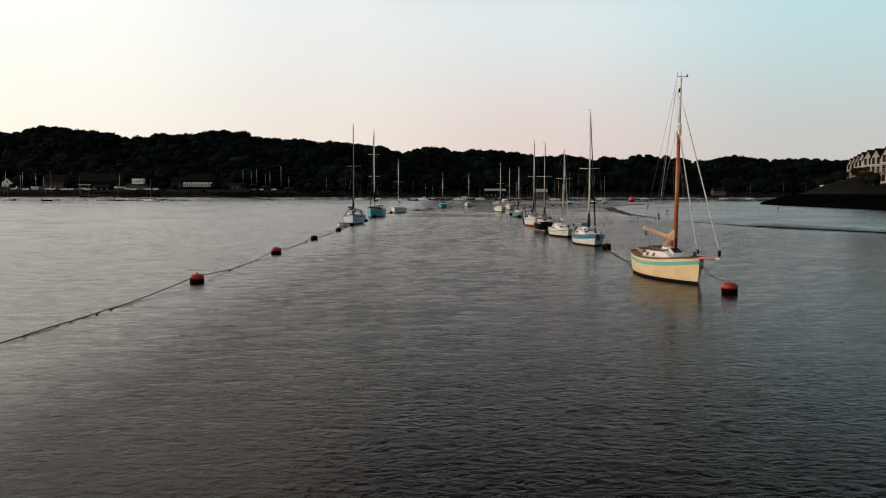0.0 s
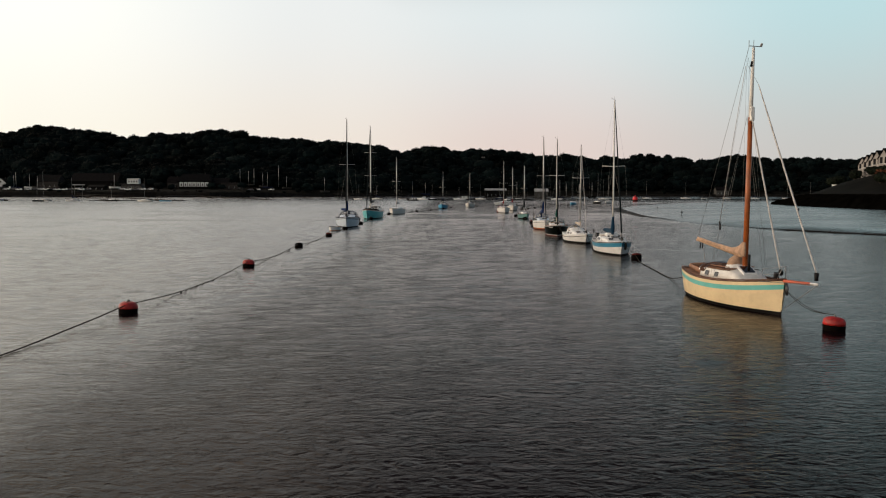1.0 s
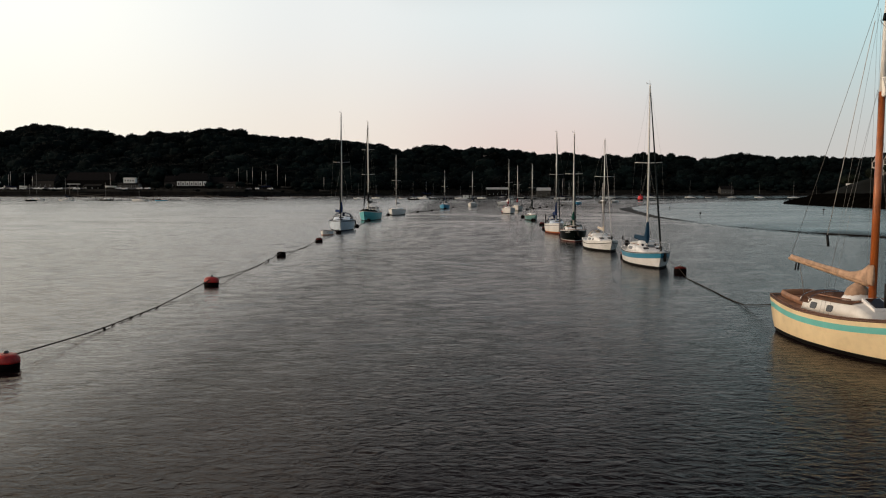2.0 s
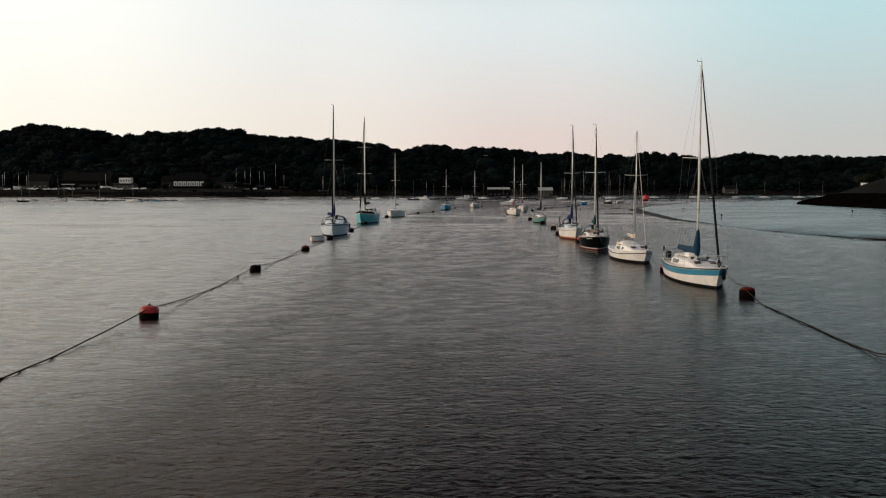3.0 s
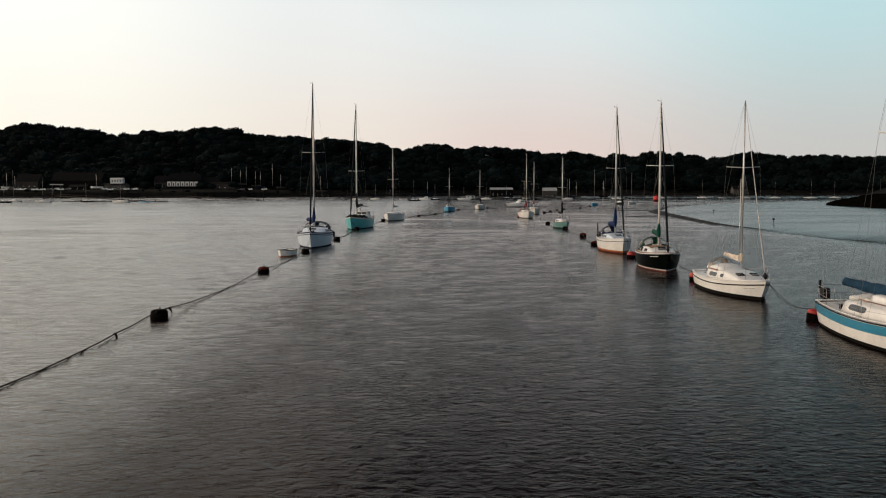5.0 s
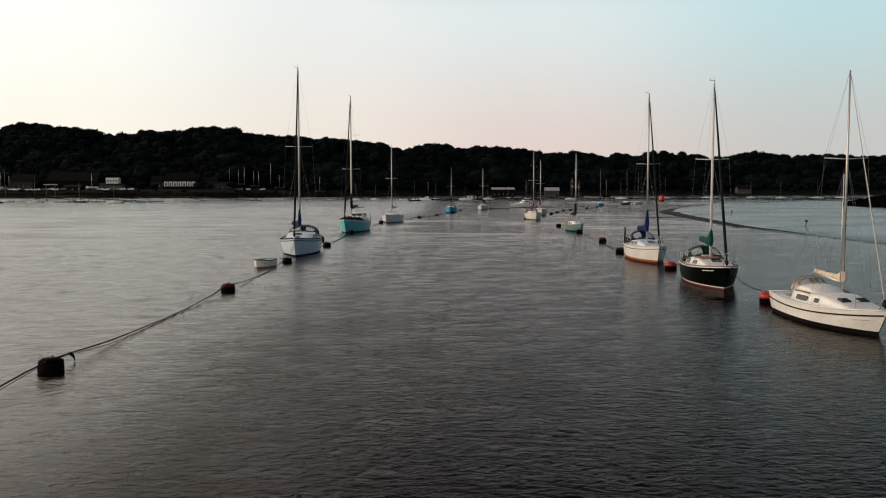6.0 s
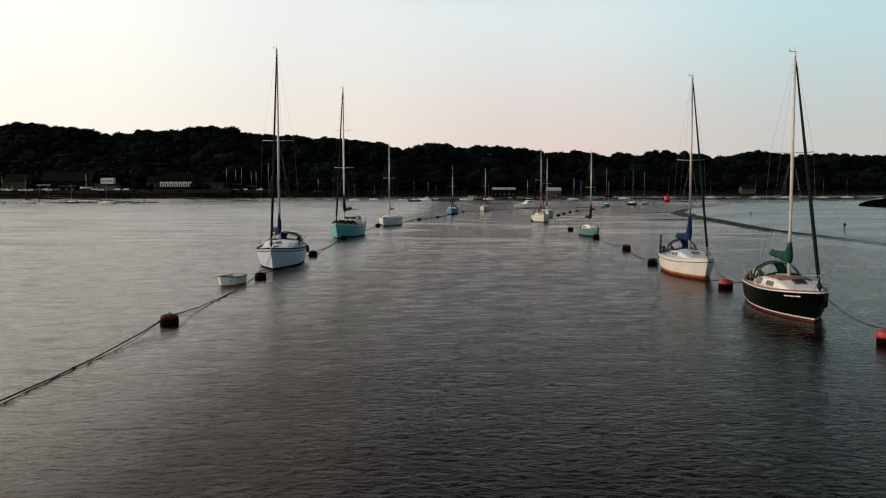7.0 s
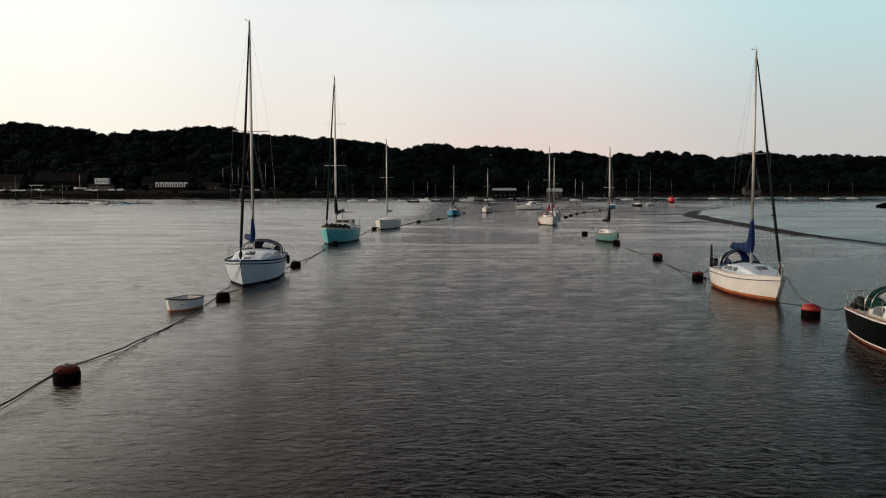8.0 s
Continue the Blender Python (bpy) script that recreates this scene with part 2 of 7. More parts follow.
def water_material():
    """Turbid brown tidal water under a light breeze."""
    m = bpy.data.materials.new("tidal_water")
    m.use_nodes = True
    t = m.node_tree
    b = t.nodes["Principled BSDF"]
    coord = t.nodes.new("ShaderNodeTexCoord")

    def waves(sx, sy, scale, detail, turn, lump=0.55):
        mp = t.nodes.new("ShaderNodeMapping")
        mp.inputs["Scale"].default_value = (sx, sy, 1)
        mp.inputs["Rotation"].default_value = (0, 0, radians(turn))
        n = t.nodes.new("ShaderNodeTexNoise")
        n.inputs["Scale"].default_value, n.inputs["Detail"].default_value, n.inputs["Roughness"].default_value = scale, detail, lump
        n.inputs["Distortion"].default_value = 0.6
        t.links.new(coord.outputs["Object"], mp.inputs["Vector"])
        t.links.new(mp.outputs[0], n.inputs["Vector"])
        return n.outputs["Fac"]

    def bumped(height, strength, distance, under=None):
        bp = t.nodes.new("ShaderNodeBump")
        bp.inputs["Strength"].default_value, bp.inputs["Distance"].default_value = strength, distance
        t.links.new(height, bp.inputs["Height"])
        if under:
            t.links.new(under, bp.inputs["Normal"])
        return bp.outputs[0]

    # calmer and rougher patches of the breeze
    calm = t.nodes.new("ShaderNodeMapRange")
    calm.inputs["From Min"].default_value, calm.inputs["From Max"].default_value = 0.35, 0.65
    calm.inputs["To Min"].default_value, calm.inputs["To Max"].default_value = 0.7, 1.0
    t.links.new(waves(1.0, 0.5, 0.035, 3, 20), calm.inputs["Value"])
    # livelier ripples outside the western trot, gentler by the eastern
    pos = t.nodes.new("ShaderNodeSeparateXYZ")
    t.links.new(coord.outputs["Object"], pos.inputs[0])
    lee = t.nodes.new("ShaderNodeMapRange")
    lee.interpolation_type = "SMOOTHSTEP"
    lee.inputs["From Min"].default_value, lee.inputs["From Max"].default_value = -17.0, -5.0
    lee.inputs["To Min"].default_value, lee.inputs["To Max"].default_value = 1.3, 1.0
    t.links.new(pos.outputs["X"], lee.inputs["Value"])
    east = t.nodes.new("ShaderNodeMapRange")
    east.interpolation_type = "SMOOTHSTEP"
    east.inputs["From Min"].default_value, east.inputs["From Max"].default_value = 4.0, 13.0
    east.inputs["To Min"].default_value, east.inputs["To Max"].default_value = 1.0, 0.6
    t.links.new(pos.outputs["X"], east.inputs["Value"])
    sides = t.nodes.new("ShaderNodeMath")
    sides.operation = "MULTIPLY"
    t.links.new(lee.outputs[0], sides.inputs[0])
    t.links.new(east.outputs[0], sides.inputs[1])
    breeze = t.nodes.new("ShaderNodeMath")
    breeze.operation = "MULTIPLY"
    t.links.new(calm.outputs[0], breeze.inputs[0])
    t.links.new(sides.outputs[0], breeze.inputs[1])
    small = t.nodes.new("ShaderNodeMath")
    small.operation = "MULTIPLY"
    t.links.new(waves(0.55, 1.0, 5.2, 4, 8), small.inputs[0])
    t.links.new(breeze.outputs[0], small.inputs[1])
    large = t.nodes.new("ShaderNodeMath")
    large.operation = "MULTIPLY"
    t.links.new(waves(0.5, 1.0, 1.2, 2, -12), large.inputs[0])
    t.links.new(breeze.outputs[0], large.inputs[1])
    # capillary ripples, too small to follow singly: a scatter of slopes
    mp = t.nodes.new("ShaderNodeMapping")
    mp.inputs["Scale"].default_value = (0.6, 1.0, 1)
    fine = t.nodes.new("ShaderNodeTexNoise")
    fine.inputs["Scale"].default_value, fine.inputs["Detail"].default_value = 7.0, 2
    t.links.new(coord.outputs["Object"], mp.inputs["Vector"])
    t.links.new(mp.outputs[0], fine.inputs["Vector"])
    size = t.nodes.new("ShaderNodeMapRange")
    size.interpolation_type = "SMOOTHSTEP"
    size.inputs["From Min"].default_value, size.inputs["From Max"].default_value = -17.0, -5.0
    size.inputs["To Min"].default_value, size.inputs["To Max"].default_value = RIPPLE_WEST, RIPPLE
    t.links.new(pos.outputs["X"], size.inputs["Value"])
    level = t.nodes.new("ShaderNodeVectorMath")
    level.operation = "SUBTRACT"
    level.inputs[1].default_value = (0.5, 0.5, 0.5)
    t.links.new(fine.outputs["Color"], level.inputs[0])
    grown = t.nodes.new("ShaderNodeVectorMath")
    grown.operation = "SCALE"
    t.links.new(level.outputs[0], grown.inputs[0])
    t.links.new(size.outputs[0], grown.inputs["Scale"])
    tilt = t.nodes.new("ShaderNodeVectorMath")
    tilt.operation = "MULTIPLY_ADD"
    tilt.inputs[1].default_value = (1.0, 1.15, 0)
    tilt.inputs[2].default_value = (0, 0, 1)
    t.links.new(grown.outputs[0], tilt.inputs[0])
    unit = t.nodes.new("ShaderNodeVectorMath")
    unit.operation = "NORMALIZE"
    t.links.new(tilt.outputs[0], unit.inputs[0])
    broad = bumped(large.outputs[0], 1.0, WAVE_BROAD, unit.outputs[0])
    t.links.new(bumped(small.outputs[0], 1.0, WAVE_SMALL, broad), b.inputs["Normal"])
    t.links.new(ramp(t, [(0.3, (0.0054, 0.0030, 0.0038)), (0.7, (0.0076, 0.0043, 0.0052))], waves(1, 0.4, 0.05, 3, 0)), b.inputs["Base Color"])
    # blurrier reflection outside the western trot, crisper inside it
    mirror_blur = t.nodes.new("ShaderNodeMapRange")
    mirror_blur.interpolation_type = "SMOOTHSTEP"
    mirror_blur.inputs["From Min"].default_value, mirror_blur.inputs["From Max"].default_value = -17.0, -5.0
    mirror_blur.inputs["To Min"].default_value, mirror_blur.inputs["To Max"].default_value = 0.18, 0.09
    t.links.new(pos.outputs["X"], mirror_blur.inputs["Value"])
    t.links.new(mirror_blur.outputs[0], b.inputs["Roughness"])
    # specular level falls across the tideway, painting in its darker reflection
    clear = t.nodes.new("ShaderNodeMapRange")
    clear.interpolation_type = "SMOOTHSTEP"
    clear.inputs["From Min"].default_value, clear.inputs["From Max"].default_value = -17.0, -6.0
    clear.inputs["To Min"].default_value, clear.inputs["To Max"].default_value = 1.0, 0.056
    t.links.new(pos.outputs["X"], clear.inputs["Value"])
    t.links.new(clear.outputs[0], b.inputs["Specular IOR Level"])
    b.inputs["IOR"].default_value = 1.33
    return m


WAVE_BROAD, WAVE_SMALL, RIPPLE, RIPPLE_WEST = 0.02, 0.045, 0.10, 0.21
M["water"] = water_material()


def ground_material():
    """Wet tidal mud near the water, dry ground and grass above the tide line."""
    m = bpy.data.materials.new("shore_ground")
    m.use_nodes = True
    t = m.node_tree
    b = t.nodes["Principled BSDF"]
    coord = t.nodes.new("ShaderNodeTexCoord")
    pos = t.nodes.new("ShaderNodeSeparateXYZ")
    t.links.new(coord.outputs["Object"], pos.inputs[0])

    def noise_at(scale, detail):
        n = t.nodes.new("ShaderNodeTexNoise")
        n.inputs["Scale"].default_value, n.inputs["Detail"].default_value = scale, detail
        t.links.new(coord.outputs["Object"], n.inputs["Vector"])
        return n.outputs["Fac"]

    mud = ramp(t, [(0.35, (0.021, 0.020, 0.020)), (0.65, (0.036, 0.034, 0.033))], noise_at(0.08, 6))
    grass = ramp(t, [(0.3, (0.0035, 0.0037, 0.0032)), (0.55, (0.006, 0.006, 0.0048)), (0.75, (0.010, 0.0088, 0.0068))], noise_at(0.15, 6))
    # ground colour darkens in a band just above the waterline
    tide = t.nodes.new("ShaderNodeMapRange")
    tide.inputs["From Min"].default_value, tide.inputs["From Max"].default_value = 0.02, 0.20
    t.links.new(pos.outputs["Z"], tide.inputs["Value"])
    dark_mud = t.nodes.new("ShaderNodeMix")
    dark_mud.data_type = "RGBA"
    dark_mud.inputs[6].default_value = (0.016, 0.013, 0.011, 1)
    t.links.new(tide.outputs[0], dark_mud.inputs[0])
    t.links.new(mud, dark_mud.inputs[7])
    mud = dark_mud.outputs[2]
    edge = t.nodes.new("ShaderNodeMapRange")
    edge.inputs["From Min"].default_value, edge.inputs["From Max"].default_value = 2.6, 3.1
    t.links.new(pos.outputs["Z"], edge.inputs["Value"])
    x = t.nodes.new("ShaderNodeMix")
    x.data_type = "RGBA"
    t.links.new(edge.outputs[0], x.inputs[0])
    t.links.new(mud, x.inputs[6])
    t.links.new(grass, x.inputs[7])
    t.links.new(x.outputs[2], b.inputs["Base Color"])
    # standing films of water make the mud shine in patches
    wet = t.nodes.new("ShaderNodeMapRange")
    wet.inputs["From Min"].default_value, wet.inputs["From Max"].default_value = 0.35, 0.65
    wet.inputs["To Min"].default_value, wet.inputs["To Max"].default_value = 0.20, 0.30
    t.links.new(noise_at(0.06, 5), wet.inputs["Value"])
    rough = t.nodes.new("ShaderNodeMix")
    rough.data_type = "FLOAT"
    t.links.new(edge.outputs[0], rough.inputs[0])
    t.links.new(wet.outputs[0], rough.inputs[2])
    rough.inputs[3].default_value = 0.95
    shine = t.nodes.new("ShaderNodeMix")
    shine.data_type = "FLOAT"
    t.links.new(edge.outputs[0], shine.inputs[0])
    t.links.new(tide.outputs[0], shine.inputs[2])
    shine.inputs[3].default_value = 0.04
    damp = t.nodes.new("ShaderNodeMath")
    damp.operation = "MULTIPLY_ADD"
    damp.inputs[1].default_value, damp.inputs[2].default_value = 0.20, 0.02
    t.links.new(shine.outputs[0], damp.inputs[0])
    t.links.new(damp.outputs[0], b.inputs["Specular IOR Level"])
    t.links.new(rough.outputs[0], b.inputs["Roughness"])
    bp = t.nodes.new("ShaderNodeBump")
    bp.inputs["Strength"].default_value, bp.inputs["Distance"].default_value = 0.5, 0.08
    t.links.new(noise_at(1.2, 6), bp.inputs["Height"])
    t.links.new(bp.outputs[0], b.inputs["Normal"])
    return m


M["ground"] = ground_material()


# ---------------------------------------------------------------- building helpers
def part(name, bm, material, parent=None, label="", smooth=False):
    """Links a bmesh as one mesh object under a thing or a part."""
    me = bpy.data.meshes.new(name)
    bmesh.ops.recalc_face_normals(bm, faces=bm.faces)
    bm.to_mesh(me)
    bm.free()
    if smooth:
        for p in me.polygons:
            p.use_smooth = True
    me.materials.append(material)
    ob = new(name, me)
    if parent:
        ob.parent = parent
    if label:
        tagged(ob, label)
    return ob


def thing(name, m, label, category, group="", kind=""):
    ob = new(name)
    ob.empty_display_size = 0.3
    ob.matrix_world = m
    return tagged(ob, label, category, group, kind)


def fast_mesh(name, verts, tris, material, smooth=False):
    verts, tris = np.asarray(verts, np.float32), np.asarray(tris, np.int32)
    me = bpy.data.meshes.new(name)
    k = tris.shape[1]
    me.vertices.add(len(verts))
    me.vertices.foreach_set("co", verts.ravel())
    me.loops.add(tris.size)
    me.loops.foreach_set("vertex_index", tris.ravel())
    me.polygons.add(len(tris))
    me.polygons.foreach_set("loop_start", np.arange(0, tris.size, k, dtype=np.int32))
    me.polygons.foreach_set("use_smooth", np.full(len(tris), smooth))
    me.update(calc_edges=True)
    me.validate()
    me.materials.append(material)
    return new(name, me)


def grid_mesh(name, xs, ys, height, material):
    X, Y = np.meshgrid(xs, ys)
    V = np.stack([X, Y, height(X, Y)], -1).reshape(-1, 3)
    nx, ny = len(xs), len(ys)
    i = (np.arange(ny - 1)[:, None] * nx + np.arange(nx - 1)[None]).ravel()
    return fast_mesh(name, V, np.stack([i, i + 1, i + nx + 1, i + nx], -1), material, True)


def spread(*runs):
    """Grid lines from runs (start, end, step)."""
    out = [np.arange(a, b, s) for a, b, s in runs]
    return np.unique(np.round(np.concatenate(out + [[runs[-1][1]]]), 4))


def loft(bm, rings, closed=True, caps=True):
    """Skin over rings of equal point count."""
    vs = [[bm.verts.new(p) for p in r] for r in rings]
    n = len(rings[0])
    for a, b in zip(vs, vs[1:]):
        for i in range(n if closed else n - 1):
            j = (i + 1) % n
            bm.faces.new((a[i], a[j], b[j], b[i]))
    if caps and closed:
        bm.faces.new(vs[0][::-1])
        bm.faces.new(vs[-1])
    return vs


def tube(bm, pts, radius, sides=6, squash=1.0):
    """A round bar along points; radius a number or one per point."""
    pts = [Vector(p) for p in pts]
    rad = radius if isinstance(radius, (list, tuple)) else [radius] * len(pts)
    rings = []
    for i, p in enumerate(pts):
        d = (pts[min(i + 1, len(pts) - 1)] - pts[max(i - 1, 0)]).normalized()
        up = Vector((0, 0, 1)) if abs(d.z) < 0.9 else Vector((0, 1, 0))
        a = d.cross(up).normalized()
        b = a.cross(d)
        rings.append([p + rad[i] * (math.cos(k * math.tau / sides) * a + squash * math.sin(k * math.tau / sides) * b) for k in range(sides)])
    loft(bm, rings)


def block(bm, lo, hi, bevel=0.0):
    """A box between two corners, its edges rounded off."""
    (x0, y0, z0), (x1, y1, z1) = lo, hi
    v = [bm.verts.new(p) for p in ((x0, y0, z0), (x1, y0, z0), (x1, y1, z0), (x0, y1, z0), (x0, y0, z1), (x1, y0, z1), (x1, y1, z1), (x0, y1, z1))]
    fs = [bm.faces.new([v[i] for i in f]) for f in ((0, 3, 2, 1), (4, 5, 6, 7), (0, 1, 5, 4), (1, 2, 6, 5), (2, 3, 7, 6), (3, 0, 4, 7))]
    if bevel:
        es = list({e for f in fs for e in f.edges})
        bmesh.ops.bevel(bm, geom=es, offset=bevel, segments=2, affect="EDGES", profile=0.5)


def tube_part(name, runs, radius, material, parent, label="", sides=6):
    """Bars along points, each a part of its own; returns the first."""
    made = []
    for r in runs:
        bm = bmesh.new()
        tube(bm, r, radius, sides)
        made.append(part(name, bm, material, parent, label, True))
    return made[0]


def block_part(name, lo, hi, material, parent, label="", bevel=0.0):
    bm = bmesh.new()
    block(bm, lo, hi, bevel)
    return part(name, bm, material, parent, label)


def ease(x, a, b):
    k = np.clip((x - a) / (b - a), 0, 1)
    return k * k * (3 - 2 * k)


# ---------------------------------------------------------------- lie of the land
SHORE_X = (-900, -250, -165, -125, -50, 20, 120, 420, 900)      # far water's edge
SHORE_Y = (480, 495, 520, 585, 640, 700, 722, 745, 760)
MUD_X, MUD_W = (-900, -200, -120, 0, 900), (55, 55, 32, 40, 34)  # width of the mud below the quay
FLAT_Y = (-400, 0, 60, 92, 107, 126, 165, 212, 240, 275, 296, 333, 385, 450, 520)
FLAT_X = (160, 84, 60, 49, 41.5, 38.4, 38.0, 44.2, 49.0, 60.5, 71, 88, 130, 235, 520)   # edge of the near mud flat
BANK_Y = (-400, 60, 176, 262, 285, 300, 330, 360, 400, 450, 520)
BANK_X = (70, 90, 99, 108, 113, 121, 136, 152, 180, 240, 520)               # foot of the sea wall
RIDGE_X = (-1200, -550, -530, -509, -481, -461, -444, -426, -418, -412, -404, -388, -380, -373, -364, -354, -344, -319, -302, -282, -261, -220, -144, -109, -92, -75, -64, -44, -27, 15, 70, 129, 146, 180, 191, 215, 242, 270, 297, 325, 353, 391, 404, 435, 481, 600, 1200)
RIDGE_Z = (80, 80.2, 84.3, 87.8, 84.3, 80.9, 81.6, 74.7, 69.8, 75.4, 69.2, 75.4, 69.2, 77.4, 82.3, 77.4, 79.5, 76.1, 82.3, 84.3, 79.5, 71.2, 69.2, 65, 66.4, 59.5, 55.4, 59.5, 63.6, 58.8, 58.8, 49.9, 54.7, 48.5, 53.3, 47.8, 54, 52.6, 48.5, 45, 51.9, 50.5, 45.7, 49.9, 47, 48, 46)



def shore_y(x):
    return np.interp(x, SHORE_X, SHORE_Y)


def quay_y(x):
    return shore_y(x) + np.interp(x, MUD_X, MUD_W)


def ridge(x):
    return sum(np.interp(x + d, RIDGE_X, RIDGE_Z) for d in (-5, 0, 5)) / 3 - 9.2


def bank_crest(y):
    return 2.6 + 1.8 * ease(-y, -292, -250)


def land(x, y):
    # far side: mud up to the quay, a strip of flat ground, then the hill
    s = y - shore_y(x)
    w = np.interp(x, MUD_X, MUD_W)
    far = np.where(s < 0, np.maximum(-2.5, 0.05 * s), 2.0 * np.clip(s / w, 0, 1) ** 0.8)
    q = s - w
    far = np.where(q > 0.0, 3.1, far)
    far = np.where(q > 0.0, far + 3.8 * ease(q, 5, 28), far)
    start = quay_y(x) + 50
    far = np.where(q > 0.0, far + (ridge(x * 1005 / np.clip(y, 700, 1100)) - far) * ease(y, start, 1010), far)
    far = far - 25 * ease(y, 1080, 1500)
    # near side: flat of wet mud, sea wall, grass slope
    d = x - np.interp(y, FLAT_Y, FLAT_X)
    wob = 0.008 * np.sin(x * 0.21 + 1.3 * np.sin(y * 0.07)) + 0.006 * np.sin(y * 0.13 + x * 0.05)
    flat = np.where(d < 0, np.maximum(-2.5, 0.10 + 0.25 * d), 0.10 + 0.30 * ease(d, 0, 2.2) + 0.022 * d + wob * ease(d, 0, 6))
    flat = np.minimum(flat, 0.85 + 0.5 * wob)
    e = x - np.interp(y, BANK_Y, BANK_X)
    top = bank_crest(y) - 0.25
    up = np.where(e > 1.5, top * ease(e, 1.5, 6.0) + (1 - ease(e, 1.5, 6.0)) * flat + 7.6 * ease(e, 2, 34) * ease(-y, -420, -370), flat)
    near = np.where(e > 1.5, up, flat)
    return np.where(y < 400, np.where(d > -12, near, -2.5), np.maximum(far, np.where(d > 0, np.minimum(near, 0.6), -2.5)))


GX = spread((-3600, -900, 150), (-900, -300, 25), (-300, 30, 8), (30, 200, 1.6), (200, 900, 20), (900, 3600, 150))
GY = spread((-600, -100, 50), (-100, 60, 8), (60, 340, 2.2), (340, 440, 8), (440, 800, 5), (800, 1200, 16), (1200, 4000, 200))
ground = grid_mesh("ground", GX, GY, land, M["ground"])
tagged(ground, "wet grey mud flats, grassy bank and wooded hillside soil", "ground", kind="structure")

rs = np.random.RandomState(7)


def wave_set(n, shortest, longest, fan):
    return [(rs.uniform(shortest, longest), rs.normal(0.0, fan), rs.uniform(0, 6.28)) for _ in range(n)]


# wind waves: short and crossing near by, longer-crested where the sheet is coarser
WAVES = [(wave_set(30, 0.6, 1.5, 0.5), 0.07, -15, 0, 105, 165, 34, 46), (wave_set(16, 1.9, 3.6, 0.10), 0.09, 90, 180, 300, 340, 330, 420), (wave_set(16, 3.8, 6.5, 0.08), 0.07, 300, 340, 720, 800, 330, 420)]


def swell(x, y):
    z = np.zeros_like(x)
    for i, (waves, steep, a, b, c, d, e, f) in enumerate(WAVES):
        part_z = np.zeros_like(x)
        for length, turn, phase in waves:
            k = 6.283 / length
            part_z += length * np.sin(k * (x * math.sin(turn) + y * math.cos(turn)) + phase)
        z += part_z * (steep * math.sqrt(2 / len(waves)) / 6.283) * np.maximum(ease(y, a, b), ease(np.abs(x), 34, 46) * ease(y, -15, 0) * (i == 1)) * (1 - ease(y, c, d)) * (1 - ease(np.abs(x), e, f))
    gust = 0.8 + 0.2 * np.sin(x * 0.05 + 0.7) * np.sin(y * 0.037 + 1.1)
    lee = (1.7 - 0.6 * ease(x, -12, -1)) * (1 - 0.45 * ease(x, 4, 13))      # steeper outside the western trot, flatter by the eastern
    lane = 1.0 - 0.62 * ease(x, -19, -5) * (1 - ease(y, 300, 420))      # and easier along the fairway farther up
    k = np.maximum(ease(y, 110, 190), ease(np.abs(x), 34, 46))
    return z * gust * (lee * (1 - k) + lane * k)


WX = spread((-3600, -420, 200), (-420, -60, 4), (-60, -44, 1.5), (-44, 30, 0.6), (30, 60, 1.5), (60, 420, 6), (420, 3600, 200))
WY = spread((-600, -15, 40), (-15, 150, 0.22), (150, 330, 0.45), (330, 760, 0.9), (760, 4000, 200))
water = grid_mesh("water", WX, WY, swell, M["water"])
tagged(water, "rippled brown tidal river water reflecting the dusk sky", "water", kind="structure")


def wall_along(name, xs, ys, profile, material, label):
    """A wall that follows a line; profile(x, y) gives its section as (out, up) points."""
    bm = bmesh.new()
    pts = [Vector((x, y, 0)) for x, y in zip(xs, ys)]
    rings = []
    for i, p in enumerate(pts):
        d = (pts[min(i + 1, len(pts) - 1)] - pts[max(i - 1, 0)]).normalized()
        n = Vector((d.y, -d.x, 0))
        rings.append([p + n * o + Vector((0, 0, u)) for o, u in profile(p.x, p.y)])
    loft(bm, rings)
    return tagged(part(name, bm, material, smooth=False), label, "wall", kind="structure")


M["revet"] = mat("dark_stone_revetment", (0.002, 0.0019, 0.0017), 0.95, spec=0.0, vary=0.5, scale=0.5, fine=4, bump=0.8)
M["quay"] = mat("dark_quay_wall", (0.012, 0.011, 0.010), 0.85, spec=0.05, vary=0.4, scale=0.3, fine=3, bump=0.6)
by = np.arange(-60, 290, 3.5)
bx = np.interp(by, BANK_Y, BANK_X)
wall_along("sea_wall", bx, by, lambda x, y: [(6.6, 0.6), (-0.9, 0.9), (-0.6 - 0.25 * math.sin(y * 0.9), 1.5), (1.2 + 0.2 * math.sin(y * 1.7), 1.5 + 0.6 * (bank_crest(y) - 1.5)), (3.6, bank_crest(y) + 0.08 * math.sin(y * 0.6)), (6.6, bank_crest(y) - 0.03)],
           M["revet"], "dark stone sea wall below a grass bank")
M["dark_mud"] = mat("dark_wet_ooze", (0.009, 0.0075, 0.006), 0.6, spec=0.06, vary=0.4, scale=0.3, fine=2.5, bump=0.5)
sy = np.concatenate([np.arange(40, 300, 3.0), np.arange(300, 345, 3.0)])
